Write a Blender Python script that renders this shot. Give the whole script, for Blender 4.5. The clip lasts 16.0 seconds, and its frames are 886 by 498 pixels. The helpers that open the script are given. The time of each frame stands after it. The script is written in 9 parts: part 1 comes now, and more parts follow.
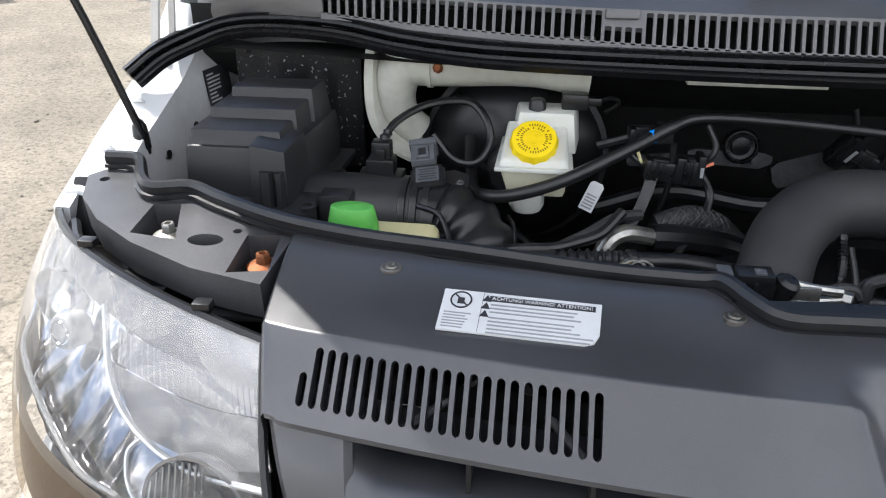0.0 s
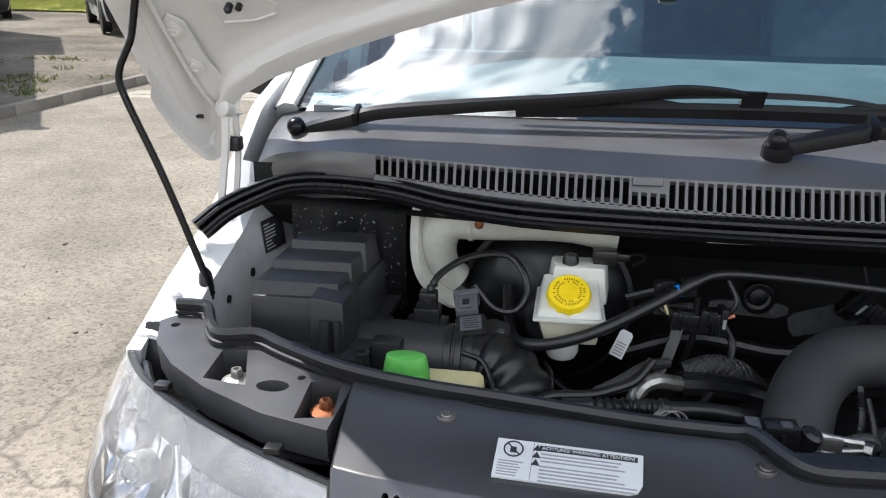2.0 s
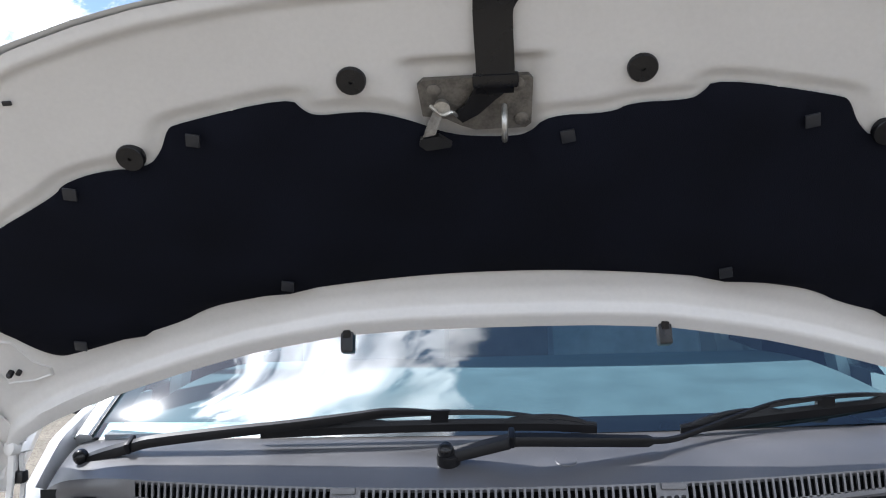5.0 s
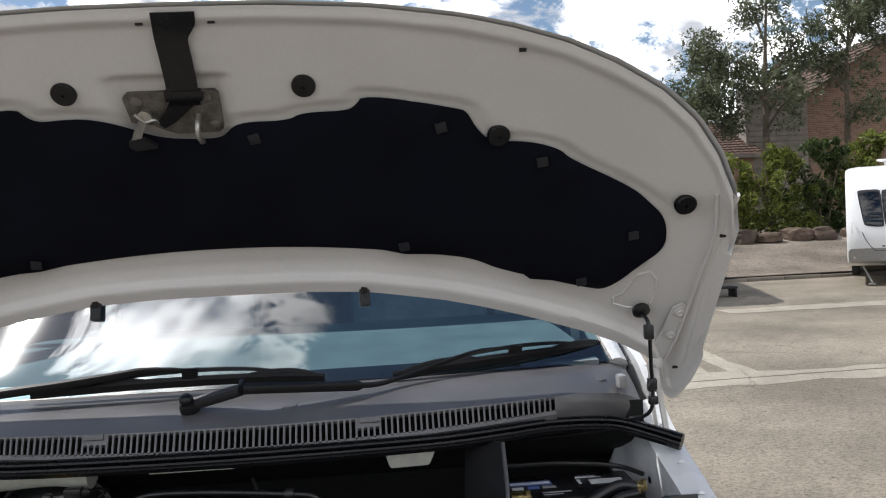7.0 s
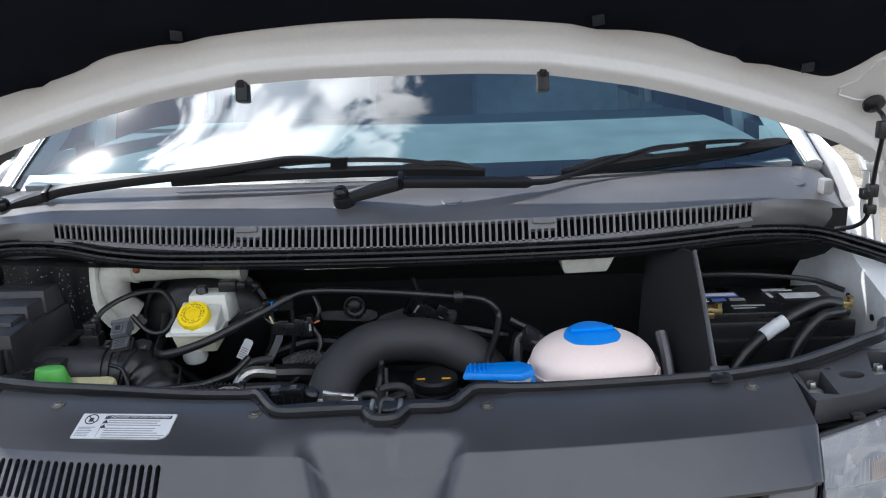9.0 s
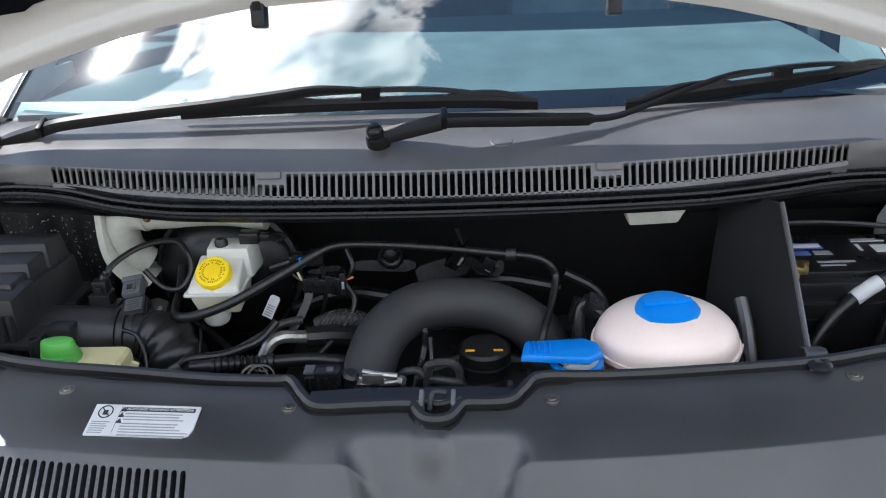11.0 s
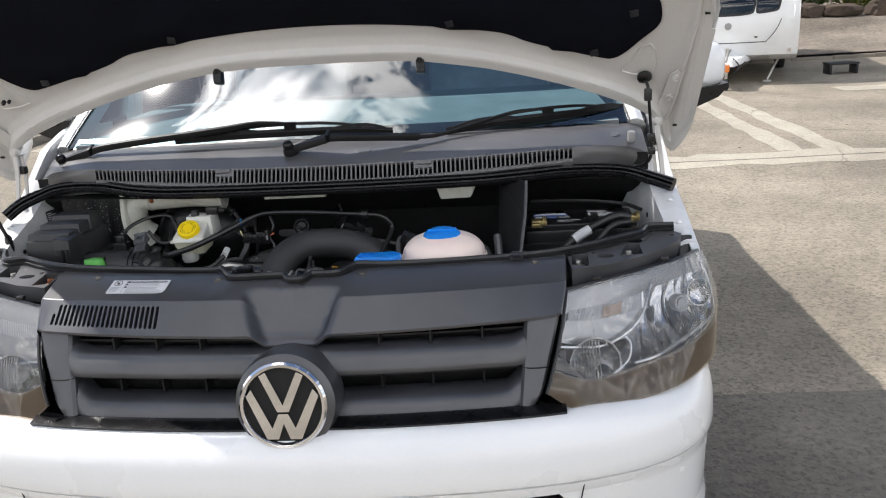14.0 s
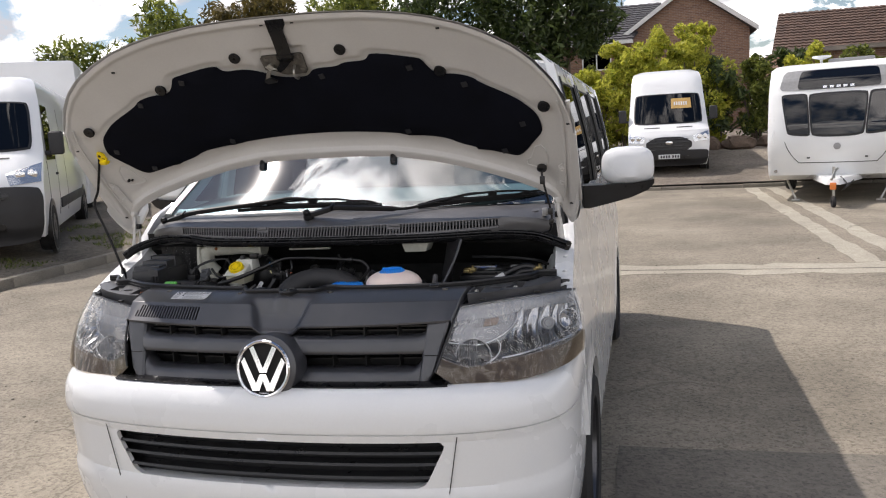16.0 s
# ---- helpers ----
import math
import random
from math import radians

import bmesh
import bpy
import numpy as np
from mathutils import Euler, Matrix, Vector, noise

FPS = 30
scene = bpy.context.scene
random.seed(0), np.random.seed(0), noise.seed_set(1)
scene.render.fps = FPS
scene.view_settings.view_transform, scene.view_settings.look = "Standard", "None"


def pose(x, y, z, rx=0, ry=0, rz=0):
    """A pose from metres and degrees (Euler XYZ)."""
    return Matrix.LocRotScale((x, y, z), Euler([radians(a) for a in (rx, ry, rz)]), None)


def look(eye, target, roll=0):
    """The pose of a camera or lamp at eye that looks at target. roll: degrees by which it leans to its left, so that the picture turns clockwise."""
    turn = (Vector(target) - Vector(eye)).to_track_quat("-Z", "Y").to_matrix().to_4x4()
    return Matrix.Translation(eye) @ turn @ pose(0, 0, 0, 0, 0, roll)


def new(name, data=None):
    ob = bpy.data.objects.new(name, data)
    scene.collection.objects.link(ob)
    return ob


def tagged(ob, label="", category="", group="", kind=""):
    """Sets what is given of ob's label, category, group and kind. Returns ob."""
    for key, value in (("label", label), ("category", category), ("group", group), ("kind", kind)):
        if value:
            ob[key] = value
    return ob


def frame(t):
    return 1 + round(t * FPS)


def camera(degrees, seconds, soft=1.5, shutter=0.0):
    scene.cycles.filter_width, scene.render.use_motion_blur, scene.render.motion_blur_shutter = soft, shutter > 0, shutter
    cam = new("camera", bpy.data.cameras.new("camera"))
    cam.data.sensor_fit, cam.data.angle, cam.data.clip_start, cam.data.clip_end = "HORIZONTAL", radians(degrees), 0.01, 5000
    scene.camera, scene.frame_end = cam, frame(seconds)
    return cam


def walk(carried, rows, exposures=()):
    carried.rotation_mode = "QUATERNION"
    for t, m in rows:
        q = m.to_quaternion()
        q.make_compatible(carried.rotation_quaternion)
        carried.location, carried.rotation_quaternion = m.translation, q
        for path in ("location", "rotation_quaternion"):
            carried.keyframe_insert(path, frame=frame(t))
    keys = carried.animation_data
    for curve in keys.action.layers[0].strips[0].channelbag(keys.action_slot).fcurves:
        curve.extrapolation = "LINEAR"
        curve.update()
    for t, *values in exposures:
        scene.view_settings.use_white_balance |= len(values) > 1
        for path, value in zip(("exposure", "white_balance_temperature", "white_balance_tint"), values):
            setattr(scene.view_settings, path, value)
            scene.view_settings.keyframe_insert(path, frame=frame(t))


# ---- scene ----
cam = camera(57.8, 16.0, soft=1.1)
PATH = [
    (0, (-0.354, -0.357, 1.486), (-0.593, 1.406, 0.573), 0.1),
    (0.5, (-0.377, -0.362, 1.491), (-0.63, 1.416, 0.61), 0.1),
    (1, (-0.395, -0.377, 1.504), (-0.664, 1.428, 0.685), 0.1),
    (1.5, (-0.402, -0.405, 1.529), (-0.66, 1.434, 0.785), 0.6),
    (2, (-0.392, -0.425, 1.553), (-0.665, 1.45, 0.911), 0.5),
    (2.5, (-0.373, -0.441, 1.567), (-0.665, 1.456, 1.005), 0.4),
    (2.8, (-0.354, -0.456, 1.578), (-0.649, 1.462, 1.094), 0.5),
    (3, (-0.324, -0.467, 1.596), (-0.629, 1.457, 1.144), 0.5),
    (3.5, (-0.256, -0.491, 1.625), (-0.556, 1.457, 1.286), 0.5),
    (4, (-0.194, -0.526, 1.654), (-0.461, 1.442, 1.416), 0.3),
    (4.5, (-0.107, -0.577, 1.671), (-0.315, 1.411, 1.599), -0.4),
    (5, (-0.021, -0.692, 1.691), (-0.136, 1.304, 1.7), -1.9),
    (5.2, (0.018, -0.744, 1.711), (-0.041, 1.255, 1.733), -2.5),
    (7.3, (0.323, -0.995, 1.663), (0.481, 0.997, 1.564), -2.3),
    (7.5, (0.298, -1.001, 1.648), (0.46, 0.988, 1.507), -1.9),
    (8, (0.279, -0.962, 1.619), (0.328, 1.017, 1.334), -1.6),
    (8.5, (0.212, -0.88, 1.624), (0.188, 1.074, 1.199), -1.8),
    (9, (0.113, -0.779, 1.649), (0.068, 1.146, 1.107), -2.1),
    (9.2, (0.083, -0.744, 1.665), (0.021, 1.168, 1.085), -2.3),
    (11.3, (0.054, -0.573, 1.73), (-0.034, 1.23, 0.868), -2.6),
    (11.5, (0.089, -0.583, 1.739), (0.007, 1.213, 0.864), -3.0),
    (12, (0.164, -0.671, 1.739), (0.093, 1.138, 0.889), -3.8),
    (12.5, (0.243, -0.844, 1.726), (0.165, 0.971, 0.888), -3.6),
    (13, (0.309, -1.03, 1.715), (0.196, 0.835, 1.0), -3.9),
    (13.5, (0.36, -1.223, 1.686), (0.241, 0.673, 1.061), -3.5),
    (14, (0.465, -1.436, 1.691), (0.311, 0.471, 1.109), -3.5),
    (14.5, (0.677, -1.646, 1.654), (0.472, 0.271, 1.123), -2.4),
    (15, (0.848, -1.867, 1.637), (0.569, 0.074, 1.247), -2.7),
    (15.2, (0.921, -1.954, 1.675), (0.6, -0.02, 1.282), -2.1),
    (15.5, (0.98, -2.09, 1.644), (0.62, -0.147, 1.335), -3.1),
    (16, (1.173, -2.219, 1.629), (0.684, -0.301, 1.345), -3.2),
]
walk(cam, [(t, look(eye, target, roll)) for t, eye, target, roll in PATH],
     [(0, .72, 6300, 11), (2, .45, 6250, 11), (4, .42, 5900, 11), (5.2, .48, 5900, 12), (7.3, -.24, 6350, 12), (7.7, -.16, 6200, 11), (8.5, .30, 6000, 11), (9.2, .45, 6050, 11), (11.3, .55, 6150, 10), (12.5, .46, 6350, 12), (14, .22, 6450, 12), (15, .08, 6500, 13), (16, -.22, 6600, 15)])

# ---- light ----
SUN = Vector((-0.676, 0.326, 1.0)).normalized()
elev, azim = math.asin(SUN.z), math.atan2(SUN.x, SUN.y)
world = bpy.data.worlds.new("sky")
scene.world = world
world.use_nodes = True
wn, wl = world.node_tree.nodes, world.node_tree.links
wn.clear()
w_out, w_bg = wn.new("ShaderNodeOutputWorld"), wn.new("ShaderNodeBackground")
w_sky = wn.new("ShaderNodeTexSky")
w_sky.sky_type = "NISHITA"
w_sky.sun_disc, w_sky.sun_elevation, w_sky.sun_rotation = False, elev, azim
w_sky.air_density, w_sky.dust_density, w_sky.ozone_density = 1.1, 0.4, 1.6
# broken fair-weather cloud all round the sky
w_tc, w_map = wn.new("ShaderNodeTexCoord"), wn.new("ShaderNodeMapping")
w_map.inputs["Scale"].default_value = (0.80, 1.9, 1.9)
w_map.inputs["Location"].default_value = (0.35, 0.1, 0.0)
w_noise, w_ramp, w_mix = wn.new("ShaderNodeTexNoise"), wn.new("ShaderNodeValToRGB"), wn.new("ShaderNodeMix")
w_noise.inputs["Scale"].default_value, w_noise.inputs["Detail"].default_value = 7.4, 12.0
w_noise.inputs["Roughness"].default_value, w_noise.inputs["Distortion"].default_value = 0.66, 0.3
w_ramp.color_ramp.elements[0].position, w_ramp.color_ramp.elements[1].position = 0.50, 0.57
w_mix.data_type = "RGBA"
# cloud tops bright, undersides grey
w_tone, w_shade = wn.new("ShaderNodeTexNoise"), wn.new("ShaderNodeValToRGB")
w_tone.inputs["Scale"].default_value, w_tone.inputs["Detail"].default_value = 9.5, 9.0
w_shade.color_ramp.elements[0].position, w_shade.color_ramp.elements[1].position = 0.40, 0.60
w_shade.color_ramp.elements[0].color, w_shade.color_ramp.elements[1].color = (9.5, 9.9, 10.5, 1), (37.0, 36.5, 35.5, 1)
# cloud glows where it stands before the sun
w_sun, w_halo, w_lit = wn.new("ShaderNodeVectorMath"), wn.new("ShaderNodeMapRange"), wn.new("ShaderNodeVectorMath")
w_sun.operation, w_lit.operation = "DOT_PRODUCT", "SCALE"
w_sun.inputs[1].default_value = SUN
w_halo.interpolation_type = "SMOOTHSTEP"
w_halo.inputs["From Min"].default_value, w_halo.inputs["From Max"].default_value = 0.88, 1.0
w_halo.inputs["To Min"].default_value, w_halo.inputs["To Max"].default_value = 1.0, 3.4
wl.new(w_tc.outputs["Generated"], w_sun.inputs[0])
wl.new(w_sun.outputs["Value"], w_halo.inputs["Value"])
wl.new(w_shade.outputs["Color"], w_lit.inputs[0])
wl.new(w_halo.outputs["Result"], w_lit.inputs["Scale"])
wl.new(w_lit.outputs["Vector"], w_mix.inputs[7])
wl.new(w_tc.outputs["Generated"], w_map.inputs["Vector"])
wl.new(w_map.outputs["Vector"], w_noise.inputs["Vector"])
wl.new(w_map.outputs["Vector"], w_tone.inputs["Vector"])
wl.new(w_tone.outputs["Fac"], w_shade.inputs["Fac"])
# a bank of cumulus stands a little to the west of the zenith, in front of the sun; more cloud lies along the horizon
w_dot, w_rise, w_sum = wn.new("ShaderNodeVectorMath"), wn.new("ShaderNodeMapRange"), wn.new("ShaderNodeMath")
w_dot.operation = "DOT_PRODUCT"
w_dot.inputs[1].default_value = Vector((-.25, .20, .95)).normalized()
w_rise.inputs["From Min"].default_value, w_rise.inputs["From Max"].default_value = 0.953, 0.988
w_rise.inputs["To Min"].default_value, w_rise.inputs["To Max"].default_value = -0.20, 0.15
w_xyz, w_low, w_max = wn.new("ShaderNodeSeparateXYZ"), wn.new("ShaderNodeMapRange"), wn.new("ShaderNodeMath")
w_low.inputs["From Min"].default_value, w_low.inputs["From Max"].default_value = 0.30, 0.62
w_low.inputs["To Min"].default_value, w_low.inputs["To Max"].default_value = 0.06, -0.22
w_sum.operation, w_max.operation = "ADD", "MAXIMUM"
wl.new(w_tc.outputs["Generated"], w_dot.inputs[0])
wl.new(w_tc.outputs["Generated"], w_xyz.inputs[0])
wl.new(w_xyz.outputs["Z"], w_low.inputs["Value"])
wl.new(w_dot.outputs["Value"], w_rise.inputs["Value"])
wl.new(w_rise.outputs["Result"], w_max.inputs[0])
wl.new(w_low.outputs["Result"], w_max.inputs[1])
# unseen broad cloud added over the half of the sky that the van faces, to fill its front with light
w_fill, w_max2 = wn.new("ShaderNodeMapRange"), wn.new("ShaderNodeMath")
w_fill.inputs["From Min"].default_value, w_fill.inputs["From Max"].default_value = -0.35, 0.10
w_fill.inputs["To Min"].default_value, w_fill.inputs["To Max"].default_value = 0.055, -0.22
w_max2.operation = "MAXIMUM"
wl.new(w_xyz.outputs["Y"], w_fill.inputs["Value"])
wl.new(w_max.outputs["Value"], w_max2.inputs[0])
wl.new(w_fill.outputs["Result"], w_max2.inputs[1])
wl.new(w_max2.outputs["Value"], w_sum.inputs[0])
wl.new(w_noise.outputs["Fac"], w_sum.inputs[1])
wl.new(w_sum.outputs["Value"], w_ramp.inputs["Fac"])
wl.new(w_ramp.outputs["Color"], w_mix.inputs[0])
w_gain = wn.new("ShaderNodeVectorMath")
w_gain.operation = "MULTIPLY"
w_gain.inputs[1].default_value = (1.42, 1.42, 1.42)
wl.new(w_sky.outputs["Color"], w_gain.inputs[0])
wl.new(w_gain.outputs["Vector"], w_mix.inputs[6])
wl.new(w_mix.outputs[2], w_bg.inputs["Color"])
w_bg.inputs["Strength"].default_value = 0.080
wl.new(w_bg.outputs["Background"], w_out.inputs["Surface"])
sun_data = bpy.data.lights.new("sun", "SUN")
sun_data.energy, sun_data.angle, sun_data.color = 5.0, radians(0.53), (1.0, 0.955, 0.88)
sun = new("sun", sun_data)
sun.matrix_basis = look(SUN * 40, (0, 0, 0))

# ---- materials ----


def material(name, col, rough=0.5, metal=0.0, var=0.12, scale=6.0, fine=140.0, bump=0.0, rvar=0.12, coat=0.0, col2=None, spec=0.5, patch=0.5, trans=0.0, ior=1.45):
    """A principled surface with colour, gloss and relief varied at two scales."""
    m = bpy.data.materials.new(name)
    m.use_nodes = True
    n, l = m.node_tree.nodes, m.node_tree.links
    b = n["Principled BSDF"]
    tc = n.new("ShaderNodeTexCoord")
    big, small = n.new("ShaderNodeTexNoise"), n.new("ShaderNodeTexNoise")
    big.inputs["Scale"].default_value, big.inputs["Detail"].default_value = scale, 5.0
    small.inputs["Scale"].default_value, small.inputs["Detail"].default_value = fine, 3.0
    for t in (big, small):
        l.new(tc.outputs["Object"], t.inputs["Vector"])
    add = n.new("ShaderNodeMix")
    add.data_type, add.inputs[0].default_value = "FLOAT", 0.35
    l.new(big.outputs["Fac"], add.inputs[2])
    l.new(small.outputs["Fac"], add.inputs[3])
    ramp = n.new("ShaderNodeValToRGB")
    c2 = col2 or [c * (1 + var) for c in col]
    c1 = col if col2 else [c * (1 - var) for c in col]
    e = ramp.color_ramp.elements
    e[0].position, e[1].position = 0.5 - 0.28 * patch, 0.5 + 0.28 * patch
    e[0].color, e[1].color = (*c1, 1), (*c2, 1)
    l.new(add.outputs[0], ramp.inputs["Fac"])
    l.new(ramp.outputs["Color"], b.inputs["Base Color"])
    mr = n.new("ShaderNodeMapRange")
    mr.inputs["From Min"].default_value, mr.inputs["From Max"].default_value = 0.3, 0.7
    mr.inputs["To Min"].default_value, mr.inputs["To Max"].default_value = max(0.02, rough - rvar * rough), min(1, rough + rvar * rough)
    l.new(big.outputs["Fac"], mr.inputs["Value"])
    l.new(mr.outputs["Result"], b.inputs["Roughness"])
    b.inputs["Metallic"].default_value = metal
    b.inputs["Specular IOR Level"].default_value = spec
    b.inputs["Coat Weight"].default_value = coat
    b.inputs["Coat Roughness"].default_value = 0.04
    b.inputs["Transmission Weight"].default_value = trans
    b.inputs["IOR"].default_value = ior
    if bump:
        bp = n.new("ShaderNodeBump")
        bp.inputs["Strength"].default_value, bp.inputs["Distance"].default_value = bump, 0.002
        l.new(small.outputs["Fac"], bp.inputs["Height"])
        l.new(bp.outputs["Normal"], b.inputs["Normal"])
    return m


def glass(name, col=(1, 1, 1), rough=0.0, ior=1.45, haze=0.0, bloom=0.0, worn=None):
    """A thin pane: part clear, part mirror by Fresnel; haze: milky white share; worn: heights between which it grows,
    and to what; bloom: share of a wider gloss, added to spread the sun's glare.
    """
    m = bpy.data.materials.new(name)
    m.use_nodes = True
    n, l = m.node_tree.nodes, m.node_tree.links
    n.clear()
    out, mix = n.new("ShaderNodeOutputMaterial"), n.new("ShaderNodeMixShader")
    tr, gl, fr = n.new("ShaderNodeBsdfTransparent"), n.new("ShaderNodeBsdfGlossy"), n.new("ShaderNodeFresnel")
    tr.inputs["Color"].default_value = (*col, 1)
    gl.inputs["Roughness"].default_value = rough
    fr.inputs["IOR"].default_value = ior
    l.new(fr.outputs["Fac"], mix.inputs["Fac"])
    l.new(tr.outputs["BSDF"], mix.inputs[1])
    l.new(gl.outputs["BSDF"], mix.inputs[2])
    last = mix
    if haze:
        hz, df, ns, mr, tc = (n.new(k) for k in ("ShaderNodeMixShader", "ShaderNodeBsdfDiffuse", "ShaderNodeTexNoise", "ShaderNodeMapRange", "ShaderNodeTexCoord"))
        ns.inputs["Scale"].default_value, ns.inputs["Detail"].default_value = 14.0, 5.0
        mr.inputs["To Min"].default_value, mr.inputs["To Max"].default_value = haze * 0.4, haze * 1.6
        df.inputs["Color"].default_value = (0.8, 0.8, 0.8, 1)
        l.new(tc.outputs["Object"], ns.inputs["Vector"])
        l.new(ns.outputs["Fac"], mr.inputs["Value"])
        if worn:
            ge, sx, up, ml = (n.new(k) for k in ("ShaderNodeNewGeometry", "ShaderNodeSeparateXYZ", "ShaderNodeMapRange", "ShaderNodeMath"))
            up.inputs["From Min"].default_value, up.inputs["From Max"].default_value = worn[0], worn[1]
            up.inputs["To Min"].default_value, up.inputs["To Max"].default_value = 1.0, worn[2]
            ml.operation = "MULTIPLY"
            l.new(ge.outputs["Position"], sx.inputs[0])
            l.new(sx.outputs["Z"], up.inputs["Value"])
            l.new(up.outputs["Result"], ml.inputs[0])
            l.new(mr.outputs["Result"], ml.inputs[1])
            l.new(ml.outputs["Value"], hz.inputs["Fac"])
        else:
            l.new(mr.outputs["Result"], hz.inputs["Fac"])
        l.new(last.outputs["Shader"], hz.inputs[1])
        l.new(df.outputs["BSDF"], hz.inputs[2])
        last = hz
    if bloom:
        bl, g2 = n.new("ShaderNodeMixShader"), n.new("ShaderNodeBsdfGlossy")
        g2.inputs["Roughness"].default_value = 0.065
        bl.inputs["Fac"].default_value = bloom
        l.new(last.outputs["Shader"], bl.inputs[1])
        l.new(g2.outputs["BSDF"], bl.inputs[2])
        last = bl
    l.new(last.outputs["Shader"], out.inputs["Surface"])
    return m


WHITE = material("white_car_paint", (0.72, 0.73, 0.74), 0.28, var=0.02, scale=3, coat=0.7)
UNDER = material("bonnet_primer", (0.585, 0.57, 0.548), 0.40, var=0.04, scale=5, coat=0.25)
INNER = material("engine_bay_paint", (0.62, 0.63, 0.64), 0.4, var=0.10, scale=14, fine=60)
PLASTIC = material("grey_black_plastic", (0.040, 0.041, 0.047), 0.32, var=0.2, scale=9, fine=900, bump=0.05, spec=1.0)
BLACK = material("black_plastic", (0.011, 0.011, 0.012), 0.30, var=0.2, scale=20, fine=700, bump=0.08, spec=0.55)
# near-black for backings and hollows, with their deep shade in the colour
DARK = material("near_black", (0.005, 0.005, 0.005), 0.75, var=0.4, scale=25, fine=160, bump=0.3)
AIRBOX = material("moulded_dark_plastic", (0.023, 0.023, 0.025), 0.36, var=0.18, scale=12, fine=800, bump=0.15)
RUBBER = material("black_rubber", (0.010, 0.010, 0.011), 0.32, var=0.25, scale=30, fine=300, bump=0.08, spec=0.6)
FELT = material("black_felt", (0.0055, 0.0062, 0.0105), 0.95, var=0.25, scale=7, fine=900, bump=0.5, spec=0.1)
SCUTTLE = material("scuttle_plastic", (0.084, 0.083, 0.087), 0.38, var=0.24, scale=6, fine=600, bump=0.07, spec=1.0)
CHROME = material("chrome", (0.75, 0.75, 0.76), 0.09, metal=1.0, var=0.05, scale=8)
STEEL = material("zinc_steel", (0.45, 0.44, 0.41), 0.38, metal=0.9, var=0.25, scale=60, fine=300, bump=0.2)
RUST = material("rusted_steel", (0.28, 0.10, 0.04), 0.6, metal=0.5, var=0.4, scale=80, fine=400, bump=0.4)
YELLOW = material("yellow_plastic", (0.84, 0.62, 0.004), 0.4, var=0.06, scale=20)
GREEN = material("green_plastic", (0.10, 0.42, 0.07), 0.42, var=0.08, scale=20)
BLUE = material("blue_plastic", (0.004, 0.22, 0.74), 0.36, var=0.06, scale=20)
CREAM = material("cream_plastic", (0.66, 0.60, 0.33), 0.4, var=0.06, scale=16)
MILKY = material("milky_plastic", (0.56, 0.57, 0.53), 0.38, var=0.05, scale=12, coat=0.2)
MILKLOW = material("fluid_filled_plastic", (0.52, 0.50, 0.38), 0.38, var=0.06, scale=14)
PINK = material("tank_plastic", (0.84, 0.70, 0.64), 0.38, var=0.03, scale=8, coat=0.2)
SMOKE = material("dull_engine_alloy", (0.055, 0.055, 0.057), 0.5, metal=0.4, var=0.3, scale=40, fine=200, bump=0.2)
CORAL = material("coolant_tinted_plastic", (0.72, 0.22, 0.13), 0.4, var=0.15, scale=20)
DUCT = material("duct_plastic", (0.52, 0.52, 0.46), 0.5, var=0.12, scale=10, fine=90)
CARRIER = material("carrier_plastic", (0.062, 0.062, 0.066), 0.40, var=0.3, scale=12, fine=500, bump=0.08)
WIPER = material("satin_black_paint", (0.006, 0.006, 0.007), 0.36, var=0.2, scale=20, spec=0.25)
GLOSS = material("glossy_black", (0.006, 0.006, 0.007), 0.27, var=0.2, scale=20, spec=0.4)
LOCKSTEEL = material("greased_lock_steel", (0.16, 0.15, 0.135), 0.42, metal=0.75, var=0.35, scale=50, fine=260, bump=0.3)
HOSE = material("intake_hose_plastic", (0.028, 0.028, 0.030), 0.55, var=0.15, scale=14, fine=1200, bump=0.25)
PAPER = material("label_paper", (0.62, 0.63, 0.64), 0.45, var=0.04, scale=20)
INK = material("label_ink", (0.03, 0.03, 0.035), 0.5, var=0.1, scale=40)
GREYINK = material("label_grey_ink", (0.28, 0.29, 0.30), 0.5, var=0.1, scale=40)
COPPER = material("orange_mark", (0.75, 0.38, 0.03), 0.45, var=0.1, scale=40)
BLUEINK = material("blue_label", (0.10, 0.16, 0.42), 0.4, var=0.1, scale=40)
AMBER = material("amber_lamp", (0.75, 0.22, 0.05), 0.25, var=0.1, scale=40)
LAMPSILVER = material("lamp_silver", (0.72, 0.73, 0.74), 0.22, metal=0.85, var=0.06, scale=14)
LAMPDECK = material("lamp_deck_silver", (0.30, 0.30, 0.31), 0.26, metal=0.7, var=0.05, scale=10)
REFLECTOR = material("lamp_reflector", (0.52, 0.52, 0.53), 0.11, metal=1.0, var=0.08, scale=14)
PLUGDARK = material("liner_clip_plastic", (0.016, 0.017, 0.021), 0.5, var=0.1, scale=30)
PLUGGREY = material("grey_plug_plastic", (0.09, 0.095, 0.105), 0.45, var=0.1, scale=30)
LAMPGREY = material("lamp_housing_grey", (0.30, 0.30, 0.30), 0.35, metal=0.3, var=0.1, scale=20)
TYRE = material("tyre_rubber", (0.018, 0.018, 0.019), 0.8, var=0.3, scale=30, fine=200, bump=0.3)
ALLOY = material("alloy_wheel", (0.10, 0.10, 0.105), 0.3, metal=0.8, var=0.1, scale=20)
TRIM = material("interior_grey", (0.20, 0.22, 0.23), 0.75, var=0.15, scale=10)
SEAT = material("seat_cloth", (0.28, 0.30, 0.33), 0.9, var=0.15, scale=20, bump=0.3)
